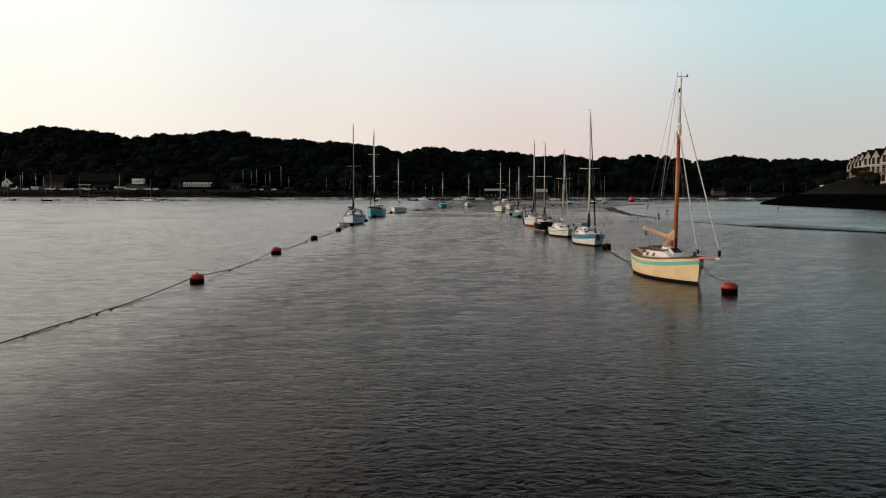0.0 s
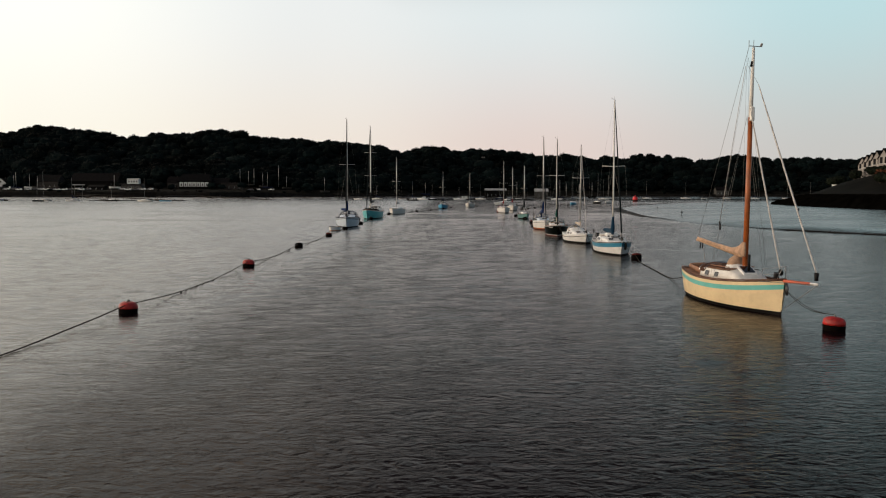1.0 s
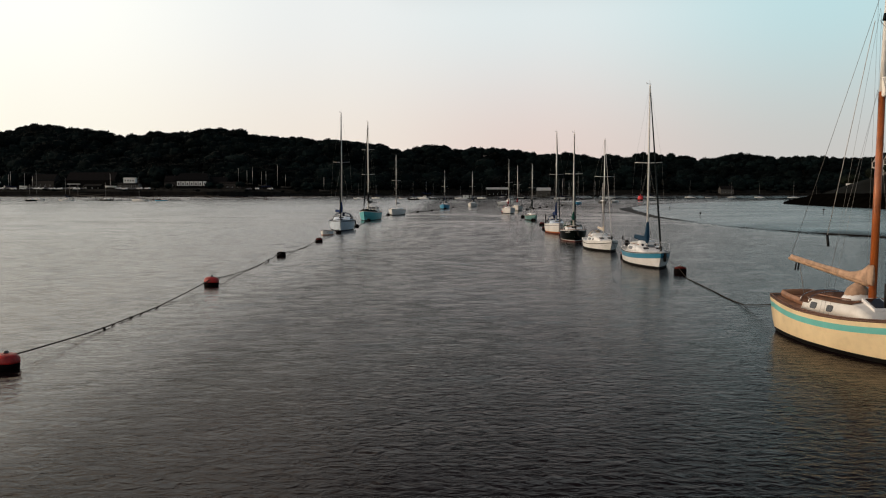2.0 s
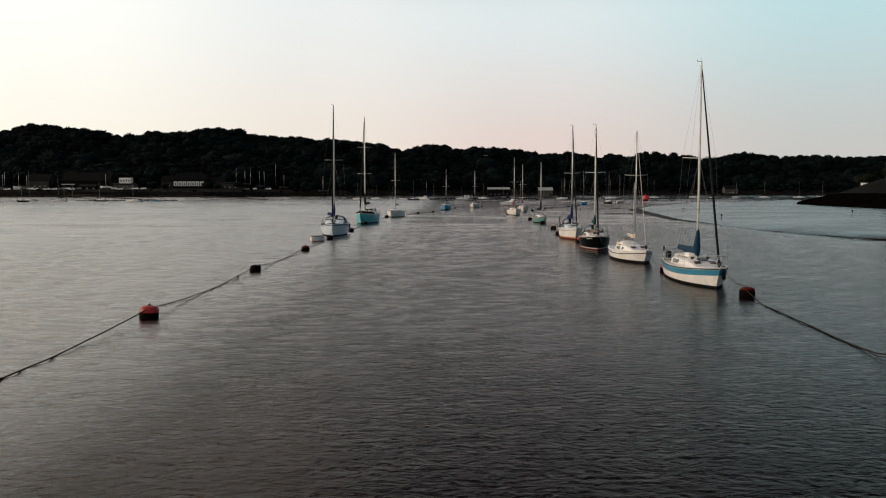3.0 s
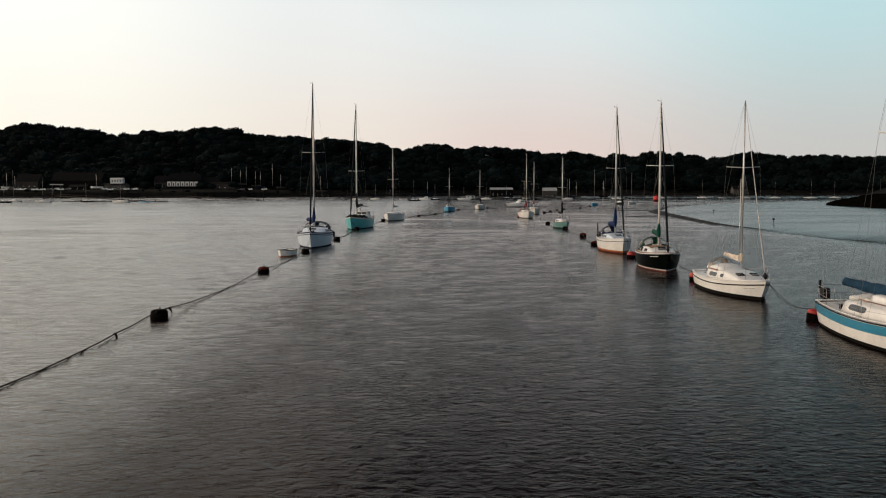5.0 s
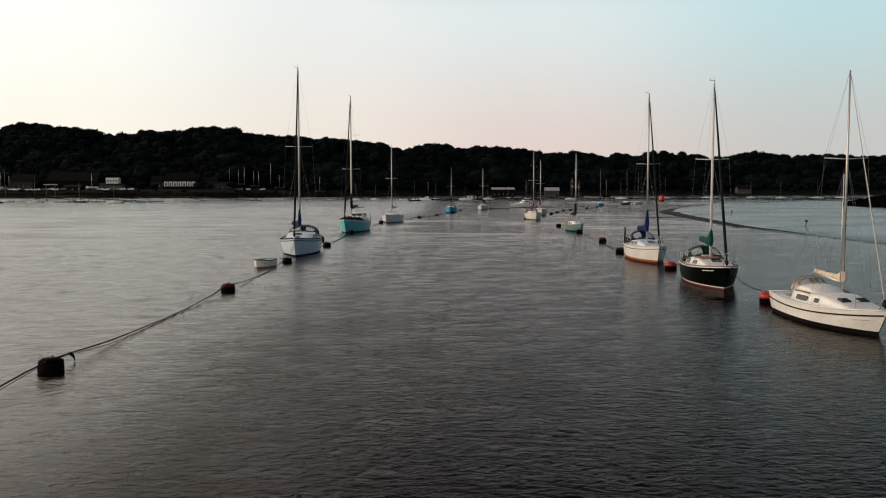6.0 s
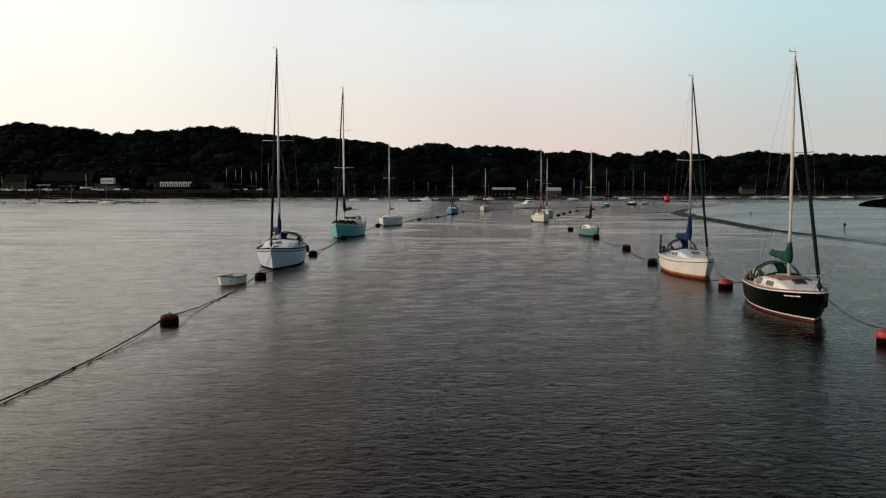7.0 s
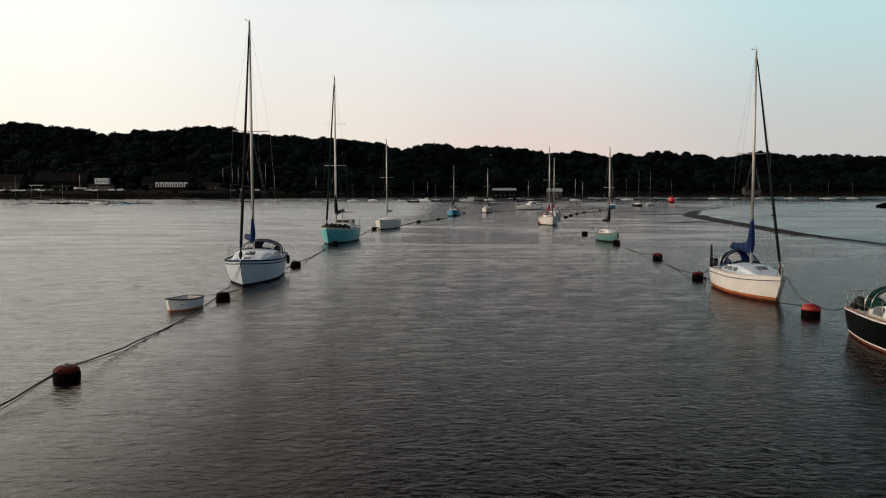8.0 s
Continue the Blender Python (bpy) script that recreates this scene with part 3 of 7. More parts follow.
wall_along("mud_spit", np.interp(sy, FLAT_Y, FLAT_X), sy, lambda x, y: (lambda w: [(-0.7 * w, -0.4), (-0.35 * w, 0.02), (0.0, min(1, w) * (0.26 + 0.06 * math.sin(y * 0.7))), (0.35 * w, min(1, w) * (0.38 + 0.05 * math.sin(y * 0.31))), (0.8 * w, min(1, w) * 0.30), (1.15 * w, 0.04), (1.15 * w, -0.4)])(0.2 + 1.6 * float(ease(y, 140, 210)) + 0.2 * math.sin(y * 0.05) ** 2 + 3.2 * float(ease(y, 205, 250)) * float(1 - ease(y, 270, 330))),
           M["dark_mud"], "dark wet mud spit edging the tidal flat")
for cx, cy, half, w in ((47.0, 255.0, 9.0, 4.0), (38.5, 204.0, 7.0, 3.0), (49.0, 282.0, 8.0, 5.0)):
    mx = np.linspace(cx - half, cx + half, 15)
    wall_along("mud_streak", mx, cy + 0.8 * np.sin(mx * 0.5), lambda x, y, c=cx, h=half, w=w: (lambda k: [(-w * k, -0.3), (-0.4 * w * k, 0.07 * k), (0.4 * w * k, 0.09 * k), (w * k, -0.3)])(max(0.08, 1 - ((x - c) / h) ** 2)), M["dark_mud"], "low streak of dark mud just awash")
qx = np.arange(-700, 705, 14.0)
# raised in the west so its dark face also stands for shade behind
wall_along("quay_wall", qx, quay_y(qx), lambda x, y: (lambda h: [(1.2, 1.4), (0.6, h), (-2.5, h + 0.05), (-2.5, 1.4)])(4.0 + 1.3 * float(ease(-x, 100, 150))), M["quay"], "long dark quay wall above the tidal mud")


# ---------------------------------------------------------------- far woods
def crown_template(seed, clumps):
    """A tree crown of uneven lobes: a dark heart and many small clumps of leaves round it."""
    r = np.random.RandomState(seed)
    bm = bmesh.new()
    bmesh.ops.create_icosphere(bm, subdivisions=2, radius=1.0)
    V = np.array([v.co[:] for v in bm.verts])
    F = np.array([[v.index for v in f.verts] for f in bm.faces])
    bm.free()
    lobes = r.normal(size=(7, 3))
    lobes /= np.linalg.norm(lobes, axis=1)[:, None]
    lobes[:, 2] = np.abs(lobes[:, 2]) * 0.8

    def swelled(P):
        k = np.maximum(0, P @ lobes.T) ** 6
        return P * (0.72 + 0.28 * np.clip(k.sum(1), 0, 1.2))[:, None] * np.array([1, 1, 0.92])

    heart = swelled(V) * 0.92 * (1 + 0.07 * r.normal(size=(len(V), 1)))
    heart[:, 2] = np.maximum(heart[:, 2], -0.75)
    verts, faces = [heart], [F]
    at = len(V)
    D = r.normal(size=(clumps, 3))
    D[:, 2] += 0.35
    D /= np.linalg.norm(D, axis=1)[:, None]
    C = swelled(D) * r.uniform(0.88, 1.04, (clumps, 1))
    for c, d in zip(C, D):
        a = np.cross(d, r.normal(size=3))
        a /= np.linalg.norm(a) + 1e-6
        b = np.cross(d, a) + 0.5 * d * r.normal()
        s = r.uniform(0.06, 0.13)
        verts.append(np.array([c - a * s, c - b * s * 0.8 - d * 0.05, c + a * s * 0.9, c + b * s + d * 0.08]))
        faces.append(np.array([[0, 1, 2], [0, 2, 3]]) + at)
        at += 4
    return np.concatenate(verts), np.concatenate(faces)


CROWNS = [crown_template(s, 130) for s in (11, 12, 13, 14, 15, 16)]


def forest(name, spots, material, label):
    """Many trees in one mesh. spots: x, y, ground z, height, width."""
    r = np.random.RandomState(3)
    verts, faces, at = [], [], 0
    for x, y, z, h, w in spots:
        V, F = CROWNS[r.randint(len(CROWNS))]
        a = r.uniform(0, 6.28)
        c, s = math.cos(a), math.sin(a)
        P = np.stack([(V[:, 0] * c - V[:, 1] * s) * w / 2, (V[:, 0] * s + V[:, 1] * c) * w / 2, V[:, 2] * h * 0.5], -1) + (x, y, z + h * 0.5)
        verts.append(P)
        faces.append(F + at)
        at += len(V)
    ob = fast_mesh(name, np.concatenate(verts), np.concatenate(faces), material)
    return tagged(ob, label, "woods", kind="stuff")


# open ground round the buildings on the far shore
YARDS = [(-236, -170, 560, 664), (-302, -224, 540, 648), (-330, -300, 560, 638), (-374, -338, 530, 656), (-180, -128, 600, 676), (26, 98, 700, 746), (24, 66, 640, 700), (70, 98, 640, 702), (8, 24, 640, 702), (250, 275, 740, 780)]


def wood_spots():
    r = np.random.RandomState(5)
    out = []
    y = 610.0
    while y < 1060:
        step = 8.5 if y < 760 else 10.5
        for x in np.arange(-0.62 * y - 40, 0.62 * y + 40, step):
            px, py = x + r.uniform(-4, 4), y + r.uniform(-4.5, 4.5)
            q = float(quay_y(px))
            clear = 24 + 5 * math.sin(px * 0.05)
            if py < q + clear or r.uniform() < 0.06 or any(a < px < b and c < py < d for a, b, c, d in YARDS):
                continue
            h = (8.0 + 8.5 * r.uniform() ** 1.5) * (0.6 if py < q + clear + 15 else 1.0) * (1.32 if r.uniform() < 0.13 else 1)
            if py > 930:
                h = 6.5 + 8.0 * r.uniform() ** 1.6
            out.append((px, py, float(land(np.array(px), np.array(py))) - 1.0, h, h * r.uniform(0.85, 1.25)))
        y += step * 0.95
    # scrub along the top of the quay, and a few trees between the buildings
    for x in np.arange(-460, 520, 5.0):
        px = x + r.uniform(-2, 2)
        py = float(quay_y(px)) + r.uniform(12, 24)
        if r.uniform() < 0.5 or any(a < px < b and c < py < d for a, b, c, d in YARDS[5:]):
            continue
        h = r.uniform(2.0, 5.0)
        if px < -140:
            h *= 0.6
        out.append((px, py, float(land(np.array(px), np.array(py))) - 0.5, h, h * r.uniform(1.0, 1.8)))
    for px, py, h in ((-298, 622, 8), (-291, 618, 6), (-254, 622, 9), (-249, 612, 7), (-222, 618, 8), (-216, 626, 6), (-189, 640, 7), (-325, 618, 7), (-333, 626, 9), (-340, 618, 6), (-178, 632, 6), (-165, 640, 8)):
        out.append((px, py, float(land(np.array(float(px)), np.array(float(py)))) - 0.8, h, h * 1.15))
    # undergrowth closing the gaps along the top of the ridge
    back = np.arange(640.0, 1060.0, 10.0)
    for k in np.arange(-0.56, 0.58, 0.0085):
        rise = (land(k * back, back) - 4.7) / back
        py = float(back[int(np.argmax(rise))])
        tall = r.uniform() < 0.22
        h = r.uniform(12.0, 16.5) if tall else r.uniform(6.5, 9.0)
        out.append((k * py, py, float(land(np.array(k * py), np.array(py))) - 2.2, h, h * (0.75 if tall else 1.6)))
    return out


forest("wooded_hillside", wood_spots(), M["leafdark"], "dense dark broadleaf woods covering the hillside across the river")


# ---------------------------------------------------------------- boats
class Shape:
    """The lines of a hull: bow towards +y, waterline at z = 0."""

    def __init__(self, L, B, bow, mid, stern, transom=0.7, rake=0.9, tuck=0.35, full=2.3):
        self.L, self.B, self.bow, self.mid, self.stern = L, B, bow, mid, stern
        self.transom, self.rake, self.tuck, self.full = transom, rake, tuck, full

    def sheer(self, t):
        if t > 0.4:
            return self.mid + (self.bow - self.mid) * ((t - 0.4) / 0.6) ** 2
        return self.mid + (self.stern - self.mid) * ((0.4 - t) / 0.4) ** 2

    def half(self, t):
        if t < 0.42:
            f = self.transom + (1 - self.transom) * math.sin(math.pi / 2 * t / 0.42)
        else:
            f = max(0.0, 1 - ((t - 0.42) / 0.58) ** self.full) ** 0.95
        return self.B / 2 * f + 0.015

    def at(self, t, z, side):
        """The skin at station t (0 stern, 1 bow) and height z."""
        s = self.sheer(t)
        v = min(1.0, max(0.0, (s - z) / (s + 0.35)))
        flare = 0.10 + 0.42 * t ** 3
        w = self.half(t) * (1 - flare * v ** 1.4 - 0.30 * v ** 5)
        y = -self.L / 2 + self.L * t
        y -= self.rake * v ** 1.1 * t ** 4
        y += self.tuck * v * (1 - t) ** 5
        return Vector((side * w, y, z))

    def deck(self, t, f, lift=0.0):
        """A point on deck; f from -1 (port) to 1."""
        h = self.half(t)
        return Vector((f * h, -self.L / 2 + self.L * t, self.sheer(t) + 0.04 * (1 - f * f) + lift))


def hull_strip(sh, top, bottom, n, rows, out=0.0):
    """One coloured strake of the skin from top(t) down to bottom(t), round the stern."""
    bm = bmesh.new()
    stations = [(1 - (i / n) ** 1.15, -1) for i in range(n + 1)] + [((i / n) ** 0.87, 1) for i in range(n + 1)]
    cols = []
    for t, side in stations:
        a, b = top(t), bottom(t)
        col = []
        for k in range(rows + 1):
            p = sh.at(t, a + (b - a) * k / rows, side)
            p.x += side * out
            col.append(bm.verts.new(p))
        cols.append(col)
    for i, (a, b) in enumerate(zip(cols, cols[1:])):
        for k in range(rows):
            f = bm.faces.new((a[k], a[k + 1], b[k + 1], b[k]))
            f.smooth = i != n
    return bm


def build_hull(boat, sh, bands, n=22):
    """bands from the sheer down: (name, kind, value, material, label); kind 's': that far below the sheer, 'z': at that height."""
    def edge(kind, value):
        if kind == "s":
            return lambda t: sh.sheer(t) - value
        return lambda t: value
    top = lambda t: sh.sheer(t)
    hull = None
    for name, kind, value, material, label in bands:
        bottom = edge(kind, value)
        ob = part(name, hull_strip(sh, top, bottom, n, 3), material, boat, label)
        if hull is None and name == "hull":
            hull = ob
        top = bottom
    return boat


def build_deck(boat, sh, material, well=(0.06, 0.30), well_half=0.5, n=20, sole=None):
    bm = bmesh.new()
    fs = (-1, -0.75, -well_half, 0, well_half, 0.75, 1)
    ts = sorted({i / n for i in range(n + 1)} | set(well))
    rows = [[bm.verts.new(sh.deck(t, f, -0.03)) for f in fs] for t in ts]
    for i in range(len(ts) - 1):
        for k in range(6):
            if well[0] <= ts[i] < well[1] and k in (2, 3):
                continue
            bm.faces.new((rows[i][k], rows[i][k + 1], rows[i + 1][k + 1], rows[i + 1][k]))
    part("deck", bm, material, boat, smooth=True)
    if well[1] > well[0]:
        bm = bmesh.new()
        a, b = [sh.deck(t, f, -0.025) for t, f in ((well[0], -well_half), (well[0], well_half), (well[1], well_half), (well[1], -well_half))], []
        b = [Vector((p.x * 0.92, p.y, p.z - 0.5)) for p in a]
        va, vb = [bm.verts.new(p) for p in a], [bm.verts.new(p) for p in b]
        for i in range(4):
            j = (i + 1) % 4
            bm.faces.new((va[i], va[j], vb[j], vb[i]))
        bm.faces.new(vb)
        part("cockpit", bm, sole or material, boat)


def rail_along(boat, sh, name, material, r=0.03, lift=0.0, t0=0.0, t1=0.995, drop=0.0, out=0.0):
    """A toe rail or rubbing strake along both sheers and the transom."""
    bm = bmesh.new()
    for side in (-1, 1):
        pts = []
        for i in range(19):
            t = t0 + (t1 - t0) * i / 18
            p = sh.at(t, sh.sheer(t) - drop, side)
            pts.append(p + Vector((side * out, 0, lift)))
        tube(bm, pts, r, 5)
    if t0 == 0.0:
        a, b = sh.at(0, sh.sheer(0) - drop, -1), sh.at(0, sh.sheer(0) - drop, 1)
        tube(bm, [a + Vector((0, -0.01, lift)), (a + b) / 2 + Vector((0, -0.02, lift + 0.01)), b + Vector((0, -0.01, lift))], r, 5)
    return part(name, bm, material, boat, smooth=True)


class Cabin:
    """A coachroof over deck stations t0..t1; width as a part of the beam, height over the deck."""

    def __init__(self, sh, t0, t1, wide, high, nose=0.35, aft=0.0, taper=0.25):
        self.sh, self.t0, self.t1, self.wide, self.high, self.nose, self.aft, self.taper = sh, t0, t1, wide, high, nose, aft, taper

    def level(self, k):
        up = 1.0
        if k > 1 - self.nose:
            up = 1 - 0.93 * ((k - 1 + self.nose) / self.nose) ** 1.3
        if self.aft > k > 0:
            up = 0.6 + 0.4 * k / self.aft
        return up

    def ring(self, k):
        t = self.t0 + (self.t1 - self.t0) * k
        y = -self.sh.L / 2 + self.sh.L * t
        w = min(self.wide * self.sh.B / 2 * (1 - self.taper * k * k), self.sh.half(t) * 0.9)
        z = self.sh.sheer(t) - 0.02
        h = self.high * self.level(k)
        half = [(1.0, 0.0), (0.93, 0.5), (0.86, 0.86), (0.74, 0.97), (0.4, 1.05), (0.0, 1.08)]
        pts = [Vector((f * w, y, z + u * h)) for f, u in half]
        return pts + [Vector((-p.x, p.y, p.z)) for p in reversed(pts[:-1])]

    def roof(self, k, f=0.0):
        r = self.ring(k)
        p = r[5].copy()
        p.x = r[2].x * f
        p.z -= abs(f) * 0.1 * self.high
        return p

    def build(self, boat, material, n=12, label=""):
        bm = bmesh.new()
        rings = [self.ring(i / n) for i in range(n + 1)]
        loft(bm, rings, closed=True, caps=True)
        ob = part("cabin", bm, material, boat, label)
        for p in ob.data.polygons:
            p.use_smooth = len(p.vertices) == 4
        return ob

    def window(self, cabin, k0, k1, lo, hi, material, sides=(-1, 1), name="window"):
        for side in sides:
            bm = bmesh.new()
            outer = []
            pad = 0.12 * (k1 - k0)
            for k, u in ((k0 + pad, lo), (k1 - pad, lo), (k1, lo + 0.2 * (hi - lo)), (k1, hi - 0.2 * (hi - lo)), (k1 - pad, hi), (k0 + pad, hi), (k0, hi - 0.2 * (hi - lo)), (k0, lo + 0.2 * (hi - lo))):
                r = self.ring(k)
                p = r[0].lerp(r[2], u / 0.86)
                p.x = side * (abs(p.x) + 0.025)
                outer.append(p)
            inner = [p - Vector((side * 0.06, 0, 0)) for p in outer]
            loft(bm, [outer, inner])
            part(name, bm, material, cabin, "dark smoked window" if material is M["glass"] else "")


def spar_set(boat, sh, mast_t, foot, top, material, r=0.075, spreaders=(0.55,), furl=None, furl_r=0.055, shrouds=True, stay_top=1.0, backstay=True, lean=0.0, wand=True):
    """The mast with its standing rigging. Returns the mast."""
    y = -sh.L / 2 + sh.L * mast_t
    aft = -lean * (top - foot)
    tip = Vector((0, y + aft, top))
    at = lambda z: Vector((0, y + aft * (z - foot) / (top - foot), z))
    mast = tube_part("mast", [[at(foot), at(foot + 0.6 * (top - foot)), tip]], [r, r, r * 0.72], material, boat, sides=8)
    for s in spreaders:
        z = foot + s * (top - foot)
        w = sh.B * 0.33
        tube_part("spreader", [[at(z) + Vector((-w, -0.06, 0.04)), at(z), at(z) + Vector((w, -0.06, 0.04))]], 0.022, material, mast)
    if wand:
        bm = bmesh.new()
        tube(bm, [tip, tip + Vector((0.02, -0.05, 0.28))], 0.008, 4)
        tube(bm, [tip + Vector((-0.05, 0, 0.05)), tip + Vector((0.20, 0.0, 0.06))], 0.012, 4)
        tube(bm, [tip + Vector((0.2, 0, 0.06)), tip + Vector((0.22, 0, 0.16))], 0.018, 4)
        part("masthead_gear", bm, M["wire"], mast)
    stem = sh.deck(0.985, 0, 0.05)
    stay_from = at(foot + stay_top * (top - foot))
    if shrouds:
        runs = []
        z = foot + (spreaders[0] if spreaders else 0.7) * (top - foot)
        for side in (-1, 1):
            chain = sh.deck(mast_t - 0.01, side * 0.94)
            if spreaders:
                sp = at(z) + Vector((side * sh.B * 0.33, -0.06, 0.04))
                runs += [[chain, sp], [sp, stay_from]]
            runs.append([sh.deck(mast_t - 0.06, side * 0.92), at(z)])
            runs.append([sh.deck(mast_t + 0.04, side * 0.9), at(z)])
        if backstay:
            runs.append([sh.deck(0.01, 0.0), tip])
        runs.append([at(foot + 0.3) + Vector((0.09, 0.06, 0)), tip + Vector((0.05, 0.05, -0.1))])
        if not furl:
            runs.append([stem, stay_from])
        tube_part("stay", runs, 0.0035, M["wire"], mast, sides=4)
    if furl:
        d = stay_from - stem
        pts = [stem + d * k for k in (0.035, 0.06, 0.3, 0.6, 0.93, 0.965)]
        tube_part("furled_headsail", [pts], [furl_r * 0.5, furl_r, furl_r, furl_r * 0.8, furl_r * 0.5, 0.012], furl, boat, "furled headsail on the forestay", 7)
        tube_part("furling_drum", [[stem, stem + d * 0.012, stem + d * 0.02, stem + d * 0.035]], [0.03, 0.09, 0.09, 0.03], M["rubber"], boat, sides=8)
        tube_part("forestay", [[stem + d * 0.95, stay_from]], 0.009, M["wire"], mast, sides=4)
    return mast


def boom_and_cover(boat, sh, mast_t, z, length, spar, cover, rise=0.05, mast_wrap=1.1, fat=0.16, name="sail_cover", label="", swing=0.0):
    """The boom with the stowed mainsail under its cover, wrapped up the mast."""
    y = -sh.L / 2 + sh.L * mast_t
    a = radians(swing)
    aft = Vector((math.sin(a), -math.cos(a), 0))
    start = Vector((0, y, z)) + aft * 0.08
    end = Vector((0, y, z + rise * length)) + aft * length
    boom = tube_part("boom", [[start, end]], 0.05, spar, boat, sides=7)
    tube_part("mainsheet", [[end * 0.85 + start * 0.15, sh.deck(0.1, 0, 0.05)]], 0.012, M["wire"], boom, sides=4)
    if cover:
        rnd = random.Random(int(abs(z * 1000 + length * 77)))
        bm = bmesh.new()
        rings = []
        for i in range(15):
            k = i / 14
            c = end.lerp(start, 0.03 + 0.97 * k)
            h = fat * (0.75 + 0.55 * k ** 2) * (1 + 0.12 * rnd.uniform(-1, 1))
            up = 0.10 + 0.05 * k
            if k > 0.78:
                h += mast_wrap * ((k - 0.78) / 0.22) ** 1.8 * 0.5
                up += mast_wrap * ((k - 0.78) / 0.22) ** 1.8 * 0.5
            wd = fat * 0.72 * (1 + 0.12 * rnd.uniform(-1, 1))
            rings.append([c + Vector((wd * math.sin(a) * (1 if math.cos(a) < 0.3 else 0.72), 0, up + h * math.cos(a) - fat * 0.25)) for a in [j * math.tau / 10 for j in range(10)]])
        last = rings[-1]
        cz = sum(p.z for p in last) / 10
        rings.append([Vector((p.x * 0.8, p.y + 0.22, cz + (p.z - cz) * 0.96)) for p in last])
        loft(bm, rings)
        part(name, bm, cover, boom, label, True)
    return boom


def rails(boat, sh, pulpit=True, pushpit=True, lines=True, high=0.6, t0=0.04, t1=0.86, material=None):
    steel = material or M["railsteel"]
    if pulpit:
        bm = bmesh.new()
        a, b = sh.deck(t1, -0.92, 0), sh.deck(t1, 0.92, 0)
        n0, n1 = sh.deck(0.99, -0.5, high * 1.05), sh.deck(0.99, 0.5, high * 1.05)
        up = Vector((0, 0, high))
        nose = sh.deck(1.0, 0, high * 1.08) + Vector((0, 0.16, 0))
        tube(bm, [a, a + up, n0, nose, n1, b + up, b], 0.010, 5)
        for p, q in ((n0, sh.deck(0.965, -0.8)), (n1, sh.deck(0.965, 0.8))):
            tube(bm, [p, q], 0.011, 5)
        tube(bm, [a + up * 0.5, (n0 + sh.deck(0.96, -0.8)) / 2], 0.009, 4)
        tube(bm, [b + up * 0.5, (n1 + sh.deck(0.96, 0.8)) / 2], 0.009, 4)
        part("pulpit", bm, steel, boat, smooth=True)
    if pushpit:
        bm = bmesh.new()
        up = Vector((0, 0, high))
        ps = [sh.deck(0.14, -0.93), sh.deck(0.01, -0.93), sh.deck(0.01, -0.35), sh.deck(0.01, 0.35), sh.deck(0.01, 0.93), sh.deck(0.14, 0.93)]
        tube(bm, [ps[0], ps[0] + up] + [p + up for p in ps[1:5]] + [ps[5] + up, ps[5]], 0.010, 5)
        tube(bm, [p + up * 0.5 for p in ps], 0.009, 4)
        for p in ps[1:5]:
            tube(bm, [p, p + up], 0.011, 5)
        part("pushpit", bm, steel, boat, smooth=True)
    if lines:
        spots = [0.14 + (t1 - 0.14) * k / 4 for k in (1, 2, 3)]
        for side in (-1, 1):
            for t in spots:
                p = sh.deck(t, side * 0.94)
                tube_part("stanchion", [[p, p + Vector((0, 0, high))]], 0.009, steel, boat, sides=5)
            runs = []
            for lift in (high * 0.97, high * 0.5):
                runs.append([sh.deck(t, side * 0.94, lift) for t in [0.14] + spots + [t1]])
            tube_part("guard_wire", runs, 0.004, M["wire"], boat, sides=4)


def sprayhood(boat, cab, k0, k1, high, material, wide=1.02, window=True):
    """A folding canvas hood over the companionway on three hoops."""
    def hoop(k, h, w):
        base = cab.ring(max(0.0, k))
        y = cab.ring(0)[0].y + (cab.ring(1)[0].y - cab.ring(0)[0].y) * k
        half, z0 = abs(base[1].x) * w, base[1].z
        zt = base[5].z + h
        return [Vector((half * math.cos(a) * (1 - 0.08 * math.sin(a)), y, z0 + (zt - z0) * math.sin(a) ** 0.7)) for a in [math.pi * i / 12 for i in range(13)]]
    rings = [hoop(k0, high, wide), hoop(k0 + 0.36 * (k1 - k0), high * 0.97, wide * 0.98), hoop(k0 + 0.75 * (k1 - k0), high * 0.62, wide * 0.94), hoop(k1, 0.03, wide * 0.9)]
    bm = bmesh.new()
    loft(bm, rings[:2] if window else rings, closed=False)
    if window:
        # canvas borders round two clear panels
        for lo, hi in ((0, 2), (5, 7), (10, 12)):
            loft(bm, [r[lo:hi + 1] for r in rings[1:]], closed=False)
        for ring, f in ((rings[1], 0.10), (rings[3], -0.18)):
            other = rings[2]
            loft(bm, [[p + Vector((0, 0, 0.004)) for p in ring[2:11]], [p.lerp(q, abs(f) * 2) + Vector((0, 0, 0.004)) for p, q in zip(ring[2:11], other[2:11])]], closed=False)
    bmesh.ops.solidify(bm, geom=bm.faces[:], thickness=0.02)
    hood = part("sprayhood", bm, material, boat, "canvas sprayhood over the companionway", True)
    if window:
        for lo, hi in ((2, 5), (7, 10)):
            bm = bmesh.new()
            loft(bm, [[p + Vector((0, 0, -0.012)) for p in r[lo:hi + 1]] for r in rings[1:]], closed=False)
            bmesh.ops.solidify(bm, geom=bm.faces[:], thickness=0.006)
            part("hood_window", bm, M["clear"], hood, "clear plastic hood window", True)
    bm = bmesh.new()
    for r in (rings[0], rings[1]):
        tube(bm, [p + Vector((0, -0.015, 0.01)) for p in r], 0.018, 5)
    part("hoop", bm, M["steel"], hood, smooth=True)
    return hood


